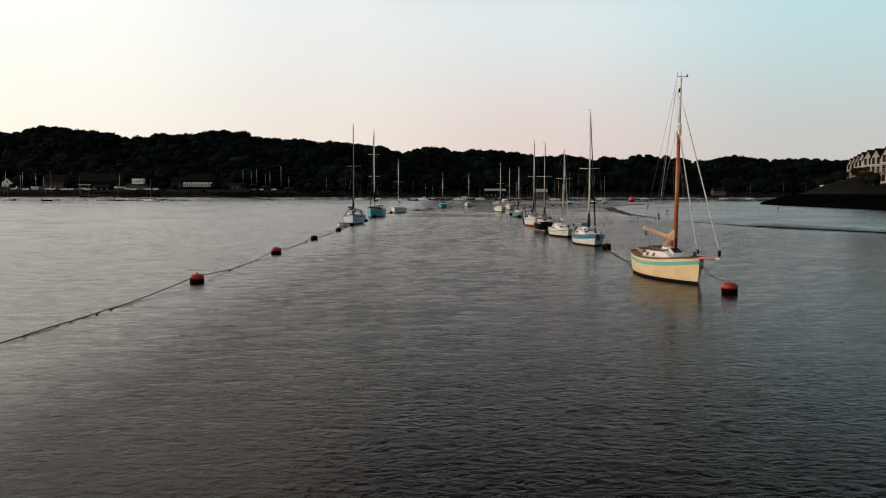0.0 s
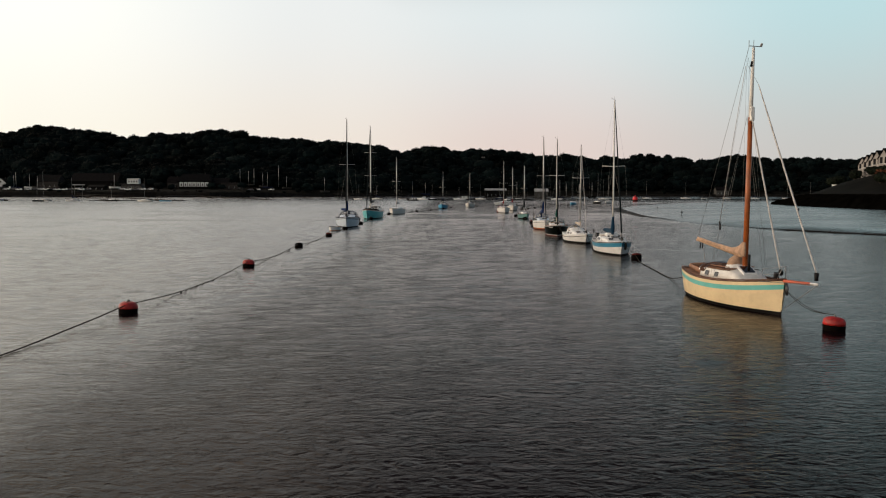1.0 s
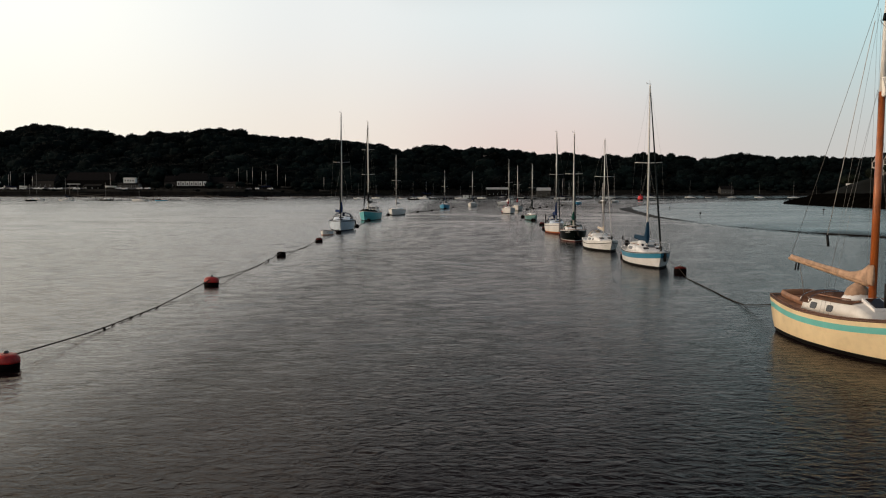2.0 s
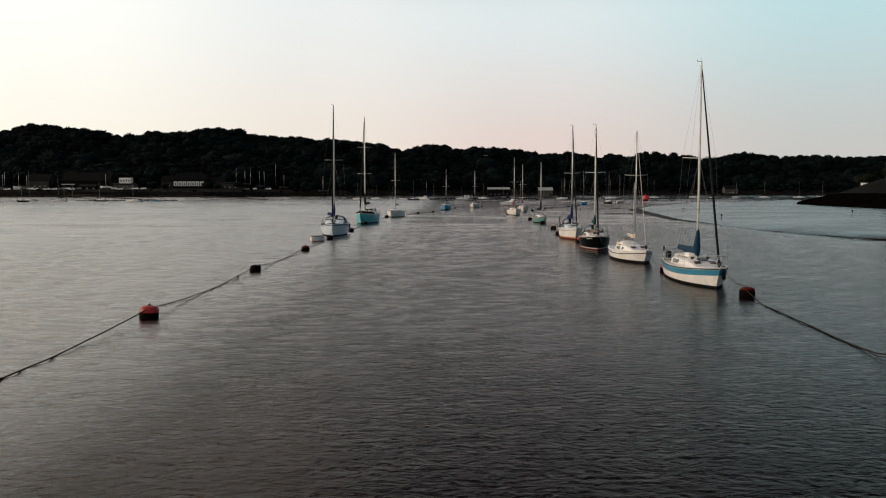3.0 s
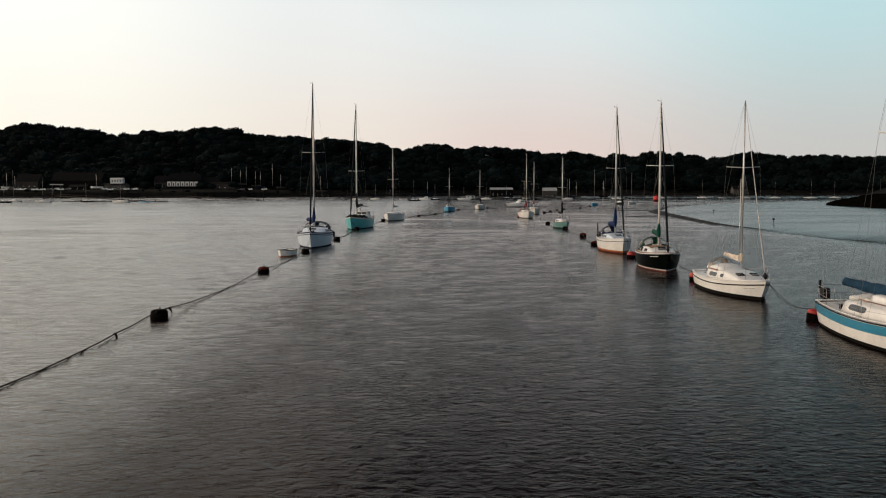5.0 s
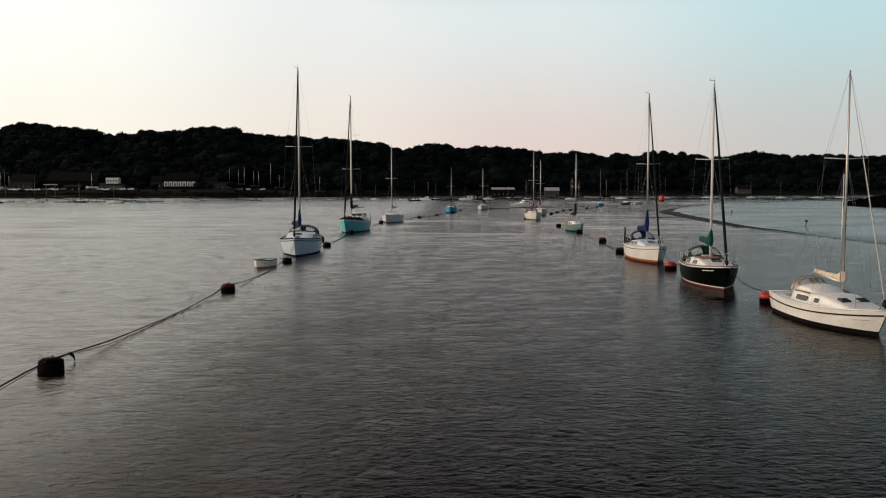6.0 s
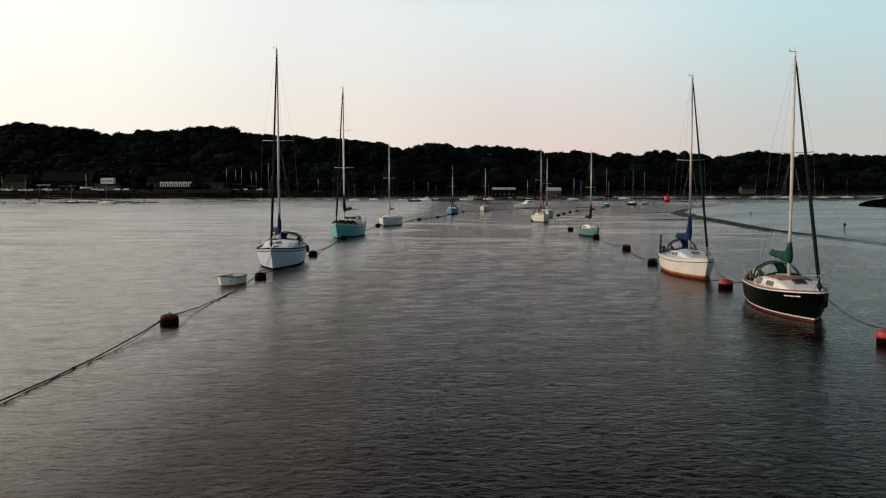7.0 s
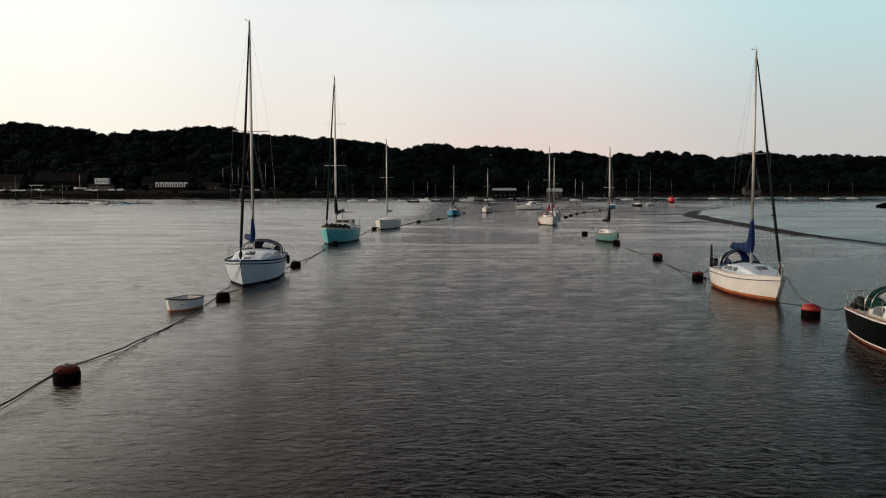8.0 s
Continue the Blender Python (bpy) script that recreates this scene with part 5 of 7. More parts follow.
# white sloop with blue canvas; orange waterline band includes painted reflected glow
def orange_line_sloop():
    turn, L = 179.0, 7.3
    sh = Shape(L, 2.4, 1.20, 1.02, 0.95, transom=0.76, rake=0.9, tuck=0.25)
    x, y = from_bow(12.45, 106.6, L, 0.9, turn)
    b = boat_at("blue_canvas_sloop", x, y, turn, "white sloop with royal blue sprayhood and orange-tinted waterline", group=MOORED)
    build_hull(b, sh, [("hull", "s", 0.16, M["white"], "white hull"), ("stripe", "s", 0.20, M["navy"], "thin dark stripe"), ("topside", "z", 0.22, M["white"], "white topside"),
                       ("tinge", "z", 0.10, M["rust"], "orange waterline band with warm reflected glow painted in"), ("boot_top", "z", -0.35, M["redboot"], "red-brown boot top")])
    rail_along(b, sh, "toe_rail", M["alu"], 0.026, 0.03, out=0.0)
    build_deck(b, sh, M["bluedeck"], (0.05, 0.28), 0.5)
    cab = Cabin(sh, 0.28, 0.84, 0.78, 0.40, nose=0.50, taper=0.3)
    c = cab.build(b, M["paleblue"])
    for k in (0.06, 0.21, 0.36):
        cab.window(c, k, k + 0.12, 0.30, 0.78, M["glass"])
    hatch(b, cab, 0.70, 0.24, M["hatchgrey"], name="fore_hatch", label="grey fore hatch")
    sprayhood(b, cab, -0.10, 0.22, 0.58, M["bluecanvas"])
    mt = 0.485
    spar_set(b, sh, mt, 1.45, 11.6, M["alu"], 0.068, (0.52,), furl=M["darksail"], furl_r=0.065)
    boom_and_cover(b, sh, mt, 2.12, 2.7, M["alu"], M["bluecanvas"], rise=0.0, mast_wrap=1.15, fat=0.24, label="royal blue canvas sail cover")
    rails(b, sh)
    outboard(b, sh, 0.6)
    tube_part("anchor", [[sh.deck(0.97, 0.0, 0.1), sh.deck(1.0, 0.0, 0.35)], [sh.deck(1.0, -0.3, 0.35), sh.deck(1.0, 6, 0.45)]], 0.035, M["wire"], b)
    tube_part("danbuoy", [[sh.deck(0.02, 0.9, 0.0), sh.deck(0.02, 0.9, 1.2)]], [0.09, 0.05], M["rubber"], b)


# larger white sloop across the channel
def white_sloop():
    turn, L = 185.0, 9.6
    sh = Shape(L, 3.15, 1.42, 1.14, 1.12, transom=0.74, rake=1.0, tuck=0.3)
    x, y = from_bow(-12.97, 112.8, L, 1.0, turn)
    b = boat_at("white_sloop", x, y, turn, "pale white sloop with arched navy sprayhood, moored afloat", group=MOORED)
    build_hull(b, sh, [("hull", "s", 0.14, M["paleblue"], "white hull"), ("stripe", "s", 0.20, M["navy"], "dark sheer stripe"), ("topside", "z", 0.12, M["paleblue"], "white topside"),
                       ("boot_top", "z", -0.35, M["navy"], "dark blue boot top")])
    rail_along(b, sh, "toe_rail", M["navy"], 0.045, 0.0, out=0.01)
    build_deck(b, sh, M["bluedeck"], (0.05, 0.28), 0.5)
    cab = Cabin(sh, 0.28, 0.82, 0.78, 0.46, nose=0.45, taper=0.3)
    c = cab.build(b, M["paleblue"])
    cab.window(c, 0.08, 0.30, 0.30, 0.78, M["glass"])
    for k in (0.36, 0.48):
        cab.window(c, k, k + 0.08, 0.35, 0.75, M["glass"])
    hatch(b, cab, 0.70, 0.26, M["hatchgrey"], name="fore_hatch", label="grey fore hatch")
    hatch(b, cab, 0.90, 0.16, M["glass"], name="bow_hatch")
    sprayhood(b, cab, -0.14, 0.20, 0.42, M["navy"])
    # cockpit tent hoop
    bm = bmesh.new()
    for t, h in ((0.08, 0.85), (0.2, 0.95)):
        w = sh.half(t) * 0.85
        tube(bm, [Vector((w * math.cos(a), -L / 2 + L * t, sh.sheer(t) + h * max(0, math.sin(a)) ** 0.6)) for a in [math.pi * i / 12 for i in range(13)]], 0.032, 5)
    part("bimini_hoop", bm, M["navy"], b, "dark arched bimini hoop", True)
    mt = 0.545
    spar_set(b, sh, mt, 1.75, 14.5, M["alu"], 0.078, (0.52,), furl=M["darksail"], furl_r=0.08)
    boom_and_cover(b, sh, mt, 2.2, 3.0, M["alu"], M["bluecanvas"], rise=0.02, mast_wrap=1.0, fat=0.22, label="blue canvas sail cover", swing=17)
    rails(b, sh)
    fender_on(b, sh, 0.2, -1, M["darksail"])


# long teal-hulled ketch-like cruiser
def teal_cruiser():
    turn, L = 175.0, 11.0
    sh = Shape(L, 3.3, 1.65, 1.28, 1.35, transom=0.66, rake=1.1, tuck=0.35)
    x, y = from_bow(-13.75, 147.1, L, 1.1, turn)
    b = boat_at("teal_cruiser", x, y, turn, "teal-hulled cruising yacht with wheelhouse and dark canvas", group=MOORED)
    build_hull(b, sh, [("hull", "s", 0.08, M["white"], "white bulwark strake"), ("topside", "z", 0.14, M["tealhull"], "teal topside"), ("boot_top", "z", -0.35, M["black"], "black boot top")])
    rail_along(b, sh, "toe_rail", M["teak"], 0.035, 0.04, out=0.0)
    build_deck(b, sh, M["deck"], (0.05, 0.20), 0.5)
    cab = Cabin(sh, 0.22, 0.78, 0.72, 0.45, nose=0.35, taper=0.3)
    c = cab.build(b, M["offwhite"])
    for k in (0.30, 0.42, 0.54):
        cab.window(c, k, k + 0.08, 0.3, 0.75, M["glass"])
    # wheelhouse
    p = cab.roof(0.12)
    bm = bmesh.new()
    rings = []
    for z, w, f, a in ((p.z - 0.5, 1.0, 0.75, 0.85), (p.z + 0.10, 0.96, 0.70, 0.85), (p.z + 0.40, 0.90, 0.55, 0.80), (p.z + 0.44, 0.94, 0.58, 0.90), (p.z + 0.50, 0.86, 0.50, 0.85)):
        rings.append([Vector((-w, p.y - a, z)), Vector((w, p.y - a, z)), Vector((w, p.y + f * 0.8, z)), Vector((w * 0.7, p.y + f, z)), Vector((-w * 0.7, p.y + f, z)), Vector((-w, p.y + f * 0.8, z))])
    loft(bm, rings)
    wh = part("wheelhouse", bm, M["offwhite"], b, "pale wheelhouse with dark windows")
    for s in (-1, 1):
        for y0, y1 in ((-0.7, -0.2), (-0.1, 0.4)):
            block_part("window", (s * 0.93 - 0.05, p.y + y0, p.z + 0.12), (s * 0.93 + 0.05, p.y + y1, p.z + 0.38), M["glass"], wh, "dark wheelhouse window")
    for x0, x1 in ((-0.62, -0.04), (0.04, 0.62)):
        block_part("windscreen", (x0, p.y + 0.56, p.z + 0.13), (x1, p.y + 0.70, p.z + 0.37), M["glass"], wh, "dark wheelhouse windscreen")
    mt = 0.63
    spar_set(b, sh, mt, 1.8, 16.4, M["whitespar"], 0.1, (0.4, 0.68), furl=M["darksail"], furl_r=0.10)
    boom_and_cover(b, sh, mt, 2.9, 3.6, M["darkspar"], M["rubber"], rise=0.05, mast_wrap=1.6, fat=0.22, label="black canvas sail cover")
    rails(b, sh, high=0.65)
    bm = bmesh.new()
    rnd = random.Random(9)
    for i in range(7):
        q = sh.deck(0.80 - 0.035 * i, rnd.uniform(-0.7, 0.7), 0.12)
        tube(bm, [q + Vector((-0.5, 0, 0)), q + Vector((0, 0.05, 0.22)), q + Vector((0.5, 0, 0.02))], [0.1, 0.2, 0.12], 6)
    part("deck_sail_heap", bm, M["darksail"], b, "dark sails heaped on the foredeck", True)
    tube_part("stern_gantry", [[sh.deck(0.02, -0.9), sh.deck(0.02, -0.9, 1.5), sh.deck(0.02, 0.9, 1.5), sh.deck(0.02, 0.9)]], 0.035, M["steel"], b)
    block_part("solar_panel", (-0.2, -L / 2 + 0.1, sh.stern + 1.52), (1.0, -L / 2 + 0.8, sh.stern + 1.58), M["glass"], b, "dark solar panel on the gantry")
    tube_part("vane_pole", [[sh.deck(0.03, 0.7, 0), sh.deck(0.03, 0.7, 2.1)]], [0.04, 0.03], M["darkspar"], b)
    fender_on(b, sh, 0.1, 1)


def plain_yacht(name, x, y, turn, L, B, hull, boot, top, label, cover=None, hood=None, furl=None, mast_t=0.5, spar=None, fine=True, cabin=None, free=1.0, group=MOORED, fat=0.2, wrap=1.3, canopy=(-0.10, 0.6)):
    """A yacht seen farther off, with the same main parts."""
    sh = Shape(L, B, 1.35 * free, 1.05 * free, 1.02 * free, rake=0.1 * L, tuck=0.3)
    b = boat_at(name, x, y, turn, label, group=group)
    n = 14 if fine else 8
    build_hull(b, sh, [("hull", "z", 0.12, hull, ""), ("boot_top", "z", -0.35, boot, "")], n)
    build_deck(b, sh, M["deck"], (0.06, 0.28), 0.5, n)
    cab = Cabin(sh, 0.28, 0.80, 0.74, 0.42, nose=0.42, taper=0.3)
    c = cab.build(b, cabin or M["white"], 8)
    cab.window(c, 0.10, 0.34, 0.3, 0.8, M["glass"])
    foot = sh.sheer(mast_t) + 0.35
    if fine:
        rail_along(b, sh, "toe_rail", M["teak"], 0.03, 0.02)
        cab.window(c, 0.42, 0.52, 0.35, 0.75, M["glass"])
        spar_set(b, sh, mast_t, foot, top, spar or M["alu"], 0.075, (0.52,), furl=furl, furl_r=0.07)
        rails(b, sh, lines=False)
    else:
        tube_part("mast", [[(0, L * (mast_t - 0.5), foot), (0, L * (mast_t - 0.5), top)]], [0.055, 0.04], spar or M["farspar"], b)
        if furl:
            tube_part("furled_headsail", [[sh.deck(0.97, 0, 0.1), (0, L * (mast_t - 0.5), top - 0.4)]], [0.06, 0.03], furl, b)
    if cover:
        boom_and_cover(b, sh, mast_t, foot + 0.9, L * 0.36, spar or M["alu"], cover, rise=0.0, mast_wrap=wrap, fat=fat)
    if hood:
        sprayhood(b, cab, canopy[0], 0.28, canopy[1], hood, window=fine and canopy[0] > -0.2)
    return b


cream_cutter()
blue_band_sloop()
white_cruiser()
dark_sloop()
orange_line_sloop()
white_sloop()
teal_cruiser()
plain_yacht("grey_white_sloop", -10.9, 182.2, 172, 9.4, 3.0, M["white"], M["black"], 12.3, "white sloop with bare boom and dark waterline on a mooring", M["sailcloth"], None, None, 0.52)
plain_yacht("blue_hulled_sloop", -1.3, 246.5, 176, 8.6, 2.8, M["bluehull"], M["black"], 10.9, "blue-hulled sloop with navy hood on a mooring", M["navy"], M["navy"], M["darksail"], 0.5)
plain_yacht("pale_grey_sloop", 7.5, 274.5, 172, 8.8, 2.9, M["offwhite"], M["black"], 11.3, "pale grey-white sloop with dark hood on a mooring", M["navy"], M["darksail"], None, 0.5)
plain_yacht("sea_green_sloop", 14.1, 152.2, 187, 5.5, 1.7, M["greenhull"], M["black"], 9.4, "sea-green hulled sloop with white cabin on a mooring", M["darksail"], None, None, 0.52, free=0.72)
plain_yacht("red_canvas_sloop", 13.4, 195.5, 181, 8.6, 2.9, M["white"], M["black"], 12.0, "white sloop with red canvas hood on a mooring", M["redcanvas"], M["redcanvas"], M["darksail"], 0.5, fat=0.26, wrap=0.5, canopy=(-0.16, 0.5))
plain_yacht("red_cover_sloop", 17.6, 222.0, 178, 8.2, 2.8, M["offwhite"], M["black"], 11.5, "white sloop with red sail cover on a mooring", M["redcanvas"], None, None, 0.5, fat=0.26, wrap=0.5)


def dinghy():
    """An open tender afloat."""
    L = 1.9
    sh = Shape(L, 1.05, 0.54, 0.44, 0.46, transom=0.78, rake=0.25, tuck=0.08, full=3.0)
    b = thing("dinghy", pose(-13.4, 104.6, 0, 0, 0, 163), "small white open dinghy tied to the mooring trot", "dinghy")
    build_hull(b, sh, [("hull", "z", 0.07, M["white"], "white glassfibre hull"), ("boot_top", "z", -0.2, M["rust"], "stained waterline")], 12)
    rail_along(b, sh, "gunwale", M["rubber"], 0.03, 0.0, out=0.01)
    bm = bmesh.new()
    stations = [(1 - i / 10, -1) for i in range(11)] + [(i / 10, 1) for i in range(11)]
    cols = []
    for t, s in stations:
        p, q = sh.at(t, sh.sheer(t), s), sh.at(t, 0.05, s)
        cols.append([bm.verts.new((p.x * 0.95, p.y * 0.98, p.z)), bm.verts.new((q.x * 0.85, q.y * 0.95, 0.08))])
    for a, c in zip(cols, cols[1:]):
        bm.faces.new((a[0], a[1], c[1], c[0]))
    bm.faces.new([c[1] for c in cols])
    part("liner", bm, M["deck"], b, "grey inner skin")
    for t in (0.15, 0.45, 0.75):
        w = sh.half(t) * 0.9
        y = -L / 2 + L * t
        block_part("thwart", (-w, y - 0.12, 0.27), (w, y + 0.12, 0.31), M["teak"], b)


dinghy()


# ---------------------------------------------------------------- mooring buoys and ropes
def mooring_buoy(x, y, r, red, tip):
    """A drum-shaped mooring buoy with a rounded top, rope eye and fouled sides; red: how far down the paint is clean."""
    r, h = (r * 0.95, r * 1.22) if red > 0.25 else (r * (0.98 if y < 130 else 0.9), r * 1.12)
    b = thing("mooring_buoy", pose(x, y, 0, tip, tip * 0.6, 37 * tip), "weathered red mooring buoy with dark fouled sides" if red > 0.3 else "dull red mooring buoy blackened by weed" if red > 0.1 else "dark weed-fouled mooring buoy", "buoy", "mooring buoys")
    def ring(z, rr, lump=0.0):
        return [Vector((rr * (1 + lump * math.sin(5 * a + x)) * math.cos(a), rr * (1 + lump * math.sin(3 * a + y)) * math.sin(a), z)) for a in [k * math.tau / 18 for k in range(18)]]
    cut = h * (1 - max(red, 0.32))
    bm = bmesh.new()
    loft(bm, [ring(-0.35 * r, r * 0.82, 0.03), ring(-0.1 * r, r * 0.97, 0.03), ring(cut * 0.5, r * 1.0, 0.02 if red > 0.25 else 0.06), ring(cut, r * (1.0 if cut < h * 0.6 else 0.93), 0.02)])
    part("float_side", bm, M["buoydark"], b, "dark fouled side", True)
    bm = bmesh.new()
    prof = [(cut, 1.003 if cut < h * 0.6 else 0.935)] + [(z, w) for z, w in ((h * 0.55, 1.0), (h * 0.72, 0.97), (h * 0.86, 0.86), (h * 0.95, 0.66), (h, 0.40), (h * 1.01, 0.15)) if z > cut + 0.01]
    loft(bm, [ring(z, r * w) for z, w in prof])
    part("float_top", bm, (M["buoyred"] if red > 0.3 else M["buoydull"]) if red > 0.1 else M["buoydark"], b, "faded red top" if red > 0.1 else "", True)
    bm = bmesh.new()
    tube(bm, [(0.13 * r * math.cos(a) * 1.4, 0, h * 0.96 + 0.10 * r * (1 + math.sin(a))) for a in [k * math.tau / 10 - 1.4 for k in range(10)]], 0.03, 5)
    tube(bm, [(0, 0, h * 0.98), (0, 0, h * 1.04)], [0.16 * r, 0.12 * r], 8)
    part("rope_eye", bm, M["wire"], b, smooth=True)
    return b


LEFT_TROT = [(-11.52, 38.2, 0.36, 0.55), (-11.73, 56.9, 0.38, 0.55), (-12.0, 74.6, 0.34, 0.0), (-12.1, 91.8, 0.35, 0.22), (-12.45, 107.3, 0.33, 0.0), (-12.3, 123.6, 0.36, 0.0),
             (-13.0, 146.0, 0.36, 0.0), (-12.2, 176.6, 0.40, 0.0), (-7.3, 203.0, 0.38, 0.0), (-4.3, 217.0, 0.36, 0.0), (-1.2, 241.0, 0.36, 0.0), (1.2, 259.0, 0.38, 0.0), (10.0, 281.0, 0.36, 0.0)]
RIGHT_TROT = [(13.25, 34.8, 0.37, 0.6), (13.45, 63.2, 0.37, 0.2), (12.75, 74.6, 0.32, 0.35), (12.4, 88.0, 0.36, 0.6), (12.3, 102.8, 0.38, 0.55), (12.0, 116.2, 0.34, 0.3), (13.2, 129.6, 0.38, 0.3),
              (13.75, 146.6, 0.40, 0.0), (13.6, 163.6, 0.40, 0.0), (12.2, 196.2, 0.42, 0.5), (20.5, 226.5, 0.4, 0.0), (23.4, 239.0, 0.4, 0.0), (27.0, 254.0, 0.4, 0.0), (30.4, 264.5, 0.4, 0.0), (38.2, 285.0, 0.42, 0.0), (45.0, 306.0, 0.42, 0.0)]
for i, (x, y, r, red) in enumerate(LEFT_TROT + RIGHT_TROT):
    mooring_buoy(x, y, r, red, (-1) ** i * (2 + i % 4))


def trot_rope(name, knots, label, seed, weed=True, twin=True, r=0.021):
    """A rope from buoy to buoy, dipping to the water between them, with hanging weed and floats."""
    rnd = random.Random(seed)
    root = thing(name, pose(knots[0][0], knots[0][1], 0), label, "rope")
    ox, oy = knots[0][0], knots[0][1]
    pts, twins, clumps = [], [], []
    for (x0, y0, z0), (x1, y1, z1) in zip(knots, knots[1:]):
        n = max(6, int((y1 - y0) / 1.2))
        lean = rnd.uniform(0.15, 0.45)
        for i in range(n + (knots[-1] == (x1, y1, z1))):
            k = i / n
            dip = 4 * k * (1 - k)
            z = max(0.03, z0 + (z1 - z0) * k - dip * 0.92 * max(z0, z1)) + 0.015 * rnd.uniform(-1, 1)
            p = Vector((x0 + (x1 - x0) * k - ox - 0.25 * dip * lean + 0.03 * rnd.uniform(-1, 1), y0 + (y1 - y0) * k - oy, z))
            pts.append(p)
            twins.append(p + Vector((0.06 * math.sin(math.pi * k) + 0.03 * rnd.uniform(-1, 1), 0, -0.02 - 0.10 * math.sin(math.pi * k))))
            if weed and 0 < i < n and rnd.random() < 0.09:
                clumps.append(p)
    tube_part("rope", [pts], r, M["rope"], root, sides=6)
    if twin:
        tube_part("second_rope", [[Vector((p.x, p.y, max(0.01, p.z))) for p in twins]], 0.010, M["rope"], root, sides=5)
    for p in clumps:
        bm = bmesh.new()
        d = Vector((rnd.uniform(-0.05, 0.05), rnd.uniform(-0.12, 0.12), 0))
        tube(bm, [p + Vector((0, -0.16, 0.03)), p + Vector((0, -0.05, -0.02)), p + d + Vector((0, 0, -0.12)), p + d * 1.6 + Vector((0, 0, -0.24))], [0.02, rnd.uniform(0.04, 0.06), rnd.uniform(0.03, 0.05), 0.012], 6)
        part("weed_clump", bm, M["weed"], root, "dark hanging weed", True)


HL = 0.34
trot_rope("mooring_trot", [(-13.2, -16.0, 0.36), (-12.35, 13.0, 0.2)] + [(x, y, HL) for x, y, r, c in LEFT_TROT[:2]], "weedy dark mooring rope strung between buoys on the water", 5, twin=False)
trot_rope("mooring_trot", [(x, y, HL) for x, y, r, c in LEFT_TROT[1:6]], "weedy dark mooring rope strung between buoys on the water", 15)
trot_rope("mooring_trot", [(x, y, HL) for x, y, r, c in LEFT_TROT[5:8]], "weedy dark mooring rope strung between buoys on the water", 6, twin=False, r=0.035)
trot_rope("mooring_trot", [(x, y, HL) for x, y, r, c in LEFT_TROT[7:]] + [(22.0, 300.0, 0.2), (45.0, 318.0, 0.3)], "weedy dark mooring rope strung between buoys on the water", 7, twin=False, r=0.07)
trot_rope("mooring_trot", [(11.9, 45.0, 0.9), (13.3, 63.0, HL)], "weedy dark mooring rope from stern to buoy", 9)
trot_rope("mooring_trot", [(x, y, HL) for x, y, r, c in RIGHT_TROT[4:8]], "weedy dark mooring rope strung between buoys on the water", 10, twin=False)
trot_rope("mooring_trot", [(x, y, HL) for x, y, r, c in RIGHT_TROT[10:]], "weedy dark mooring rope strung between buoys on the water", 11, twin=False, r=0.06)


def mooring_line(a, b, sag=0.25):
    """A slack line from a boat to its buoy."""
    a, b = Vector(a), Vector(b)
    root = thing("mooring_line", Matrix.Translation(b), "slack dark mooring line between boat and buoy", "rope", "mooring lines")
    for dx in (-0.06, 0.06):
        pts = [(a - b) * k + Vector((dx * math.sin(math.pi * k), 0, -sag * math.sin(math.pi * k))) for k in [i / 10 for i in range(11)]]
        tube_part("strand", [[Vector((p.x, p.y, max(p.z, 0.02 - b.z))) for p in pts]], 0.010, M["rope"], root, sides=5)


mooring_line((12.95, 38.0, 1.0), (13.25, 34.8, 0.52))
mooring_line((13.1, 65.4, 1.05), (13.3, 63.0, 0.52))
mooring_line((13.2, 74.0, 0.9), (12.75, 74.6, 0.42))
mooring_line((12.8, 79.2, 0.9), (12.75, 74.6, 0.42), 0.4)
mooring_line((12.6, 86.2, 0.8), (12.4, 88.0, 0.46))
mooring_line((11.95, 91.5, 1.1), (12.4, 88.0, 0.46), 0.25)
mooring_line((12.4, 99.6, 0.9), (12.3, 102.8, 0.5))
mooring_line((12.6, 105.8, 1.25), (12.3, 102.8, 0.5))
mooring_line((12.3, 114.5, 1.0), (12.0, 116.2, 0.46))
mooring_line((-12.8, 112.0, 1.4), (-12.45, 107.3, 0.48), 0.4)
mooring_line((-12.7, 106.0, 0.45), (-12.45, 107.3, 0.48), 0.1)
mooring_line((-12.6, 122.3, 1.1), (-12.3, 123.6, 0.48))
mooring_line((-13.8, 146.9, 1.2), (-13.0, 146.0, 0.48), 0.1)
mooring_line((14.6, 153.2, 1.0), (13.75, 146.6, 0.5))


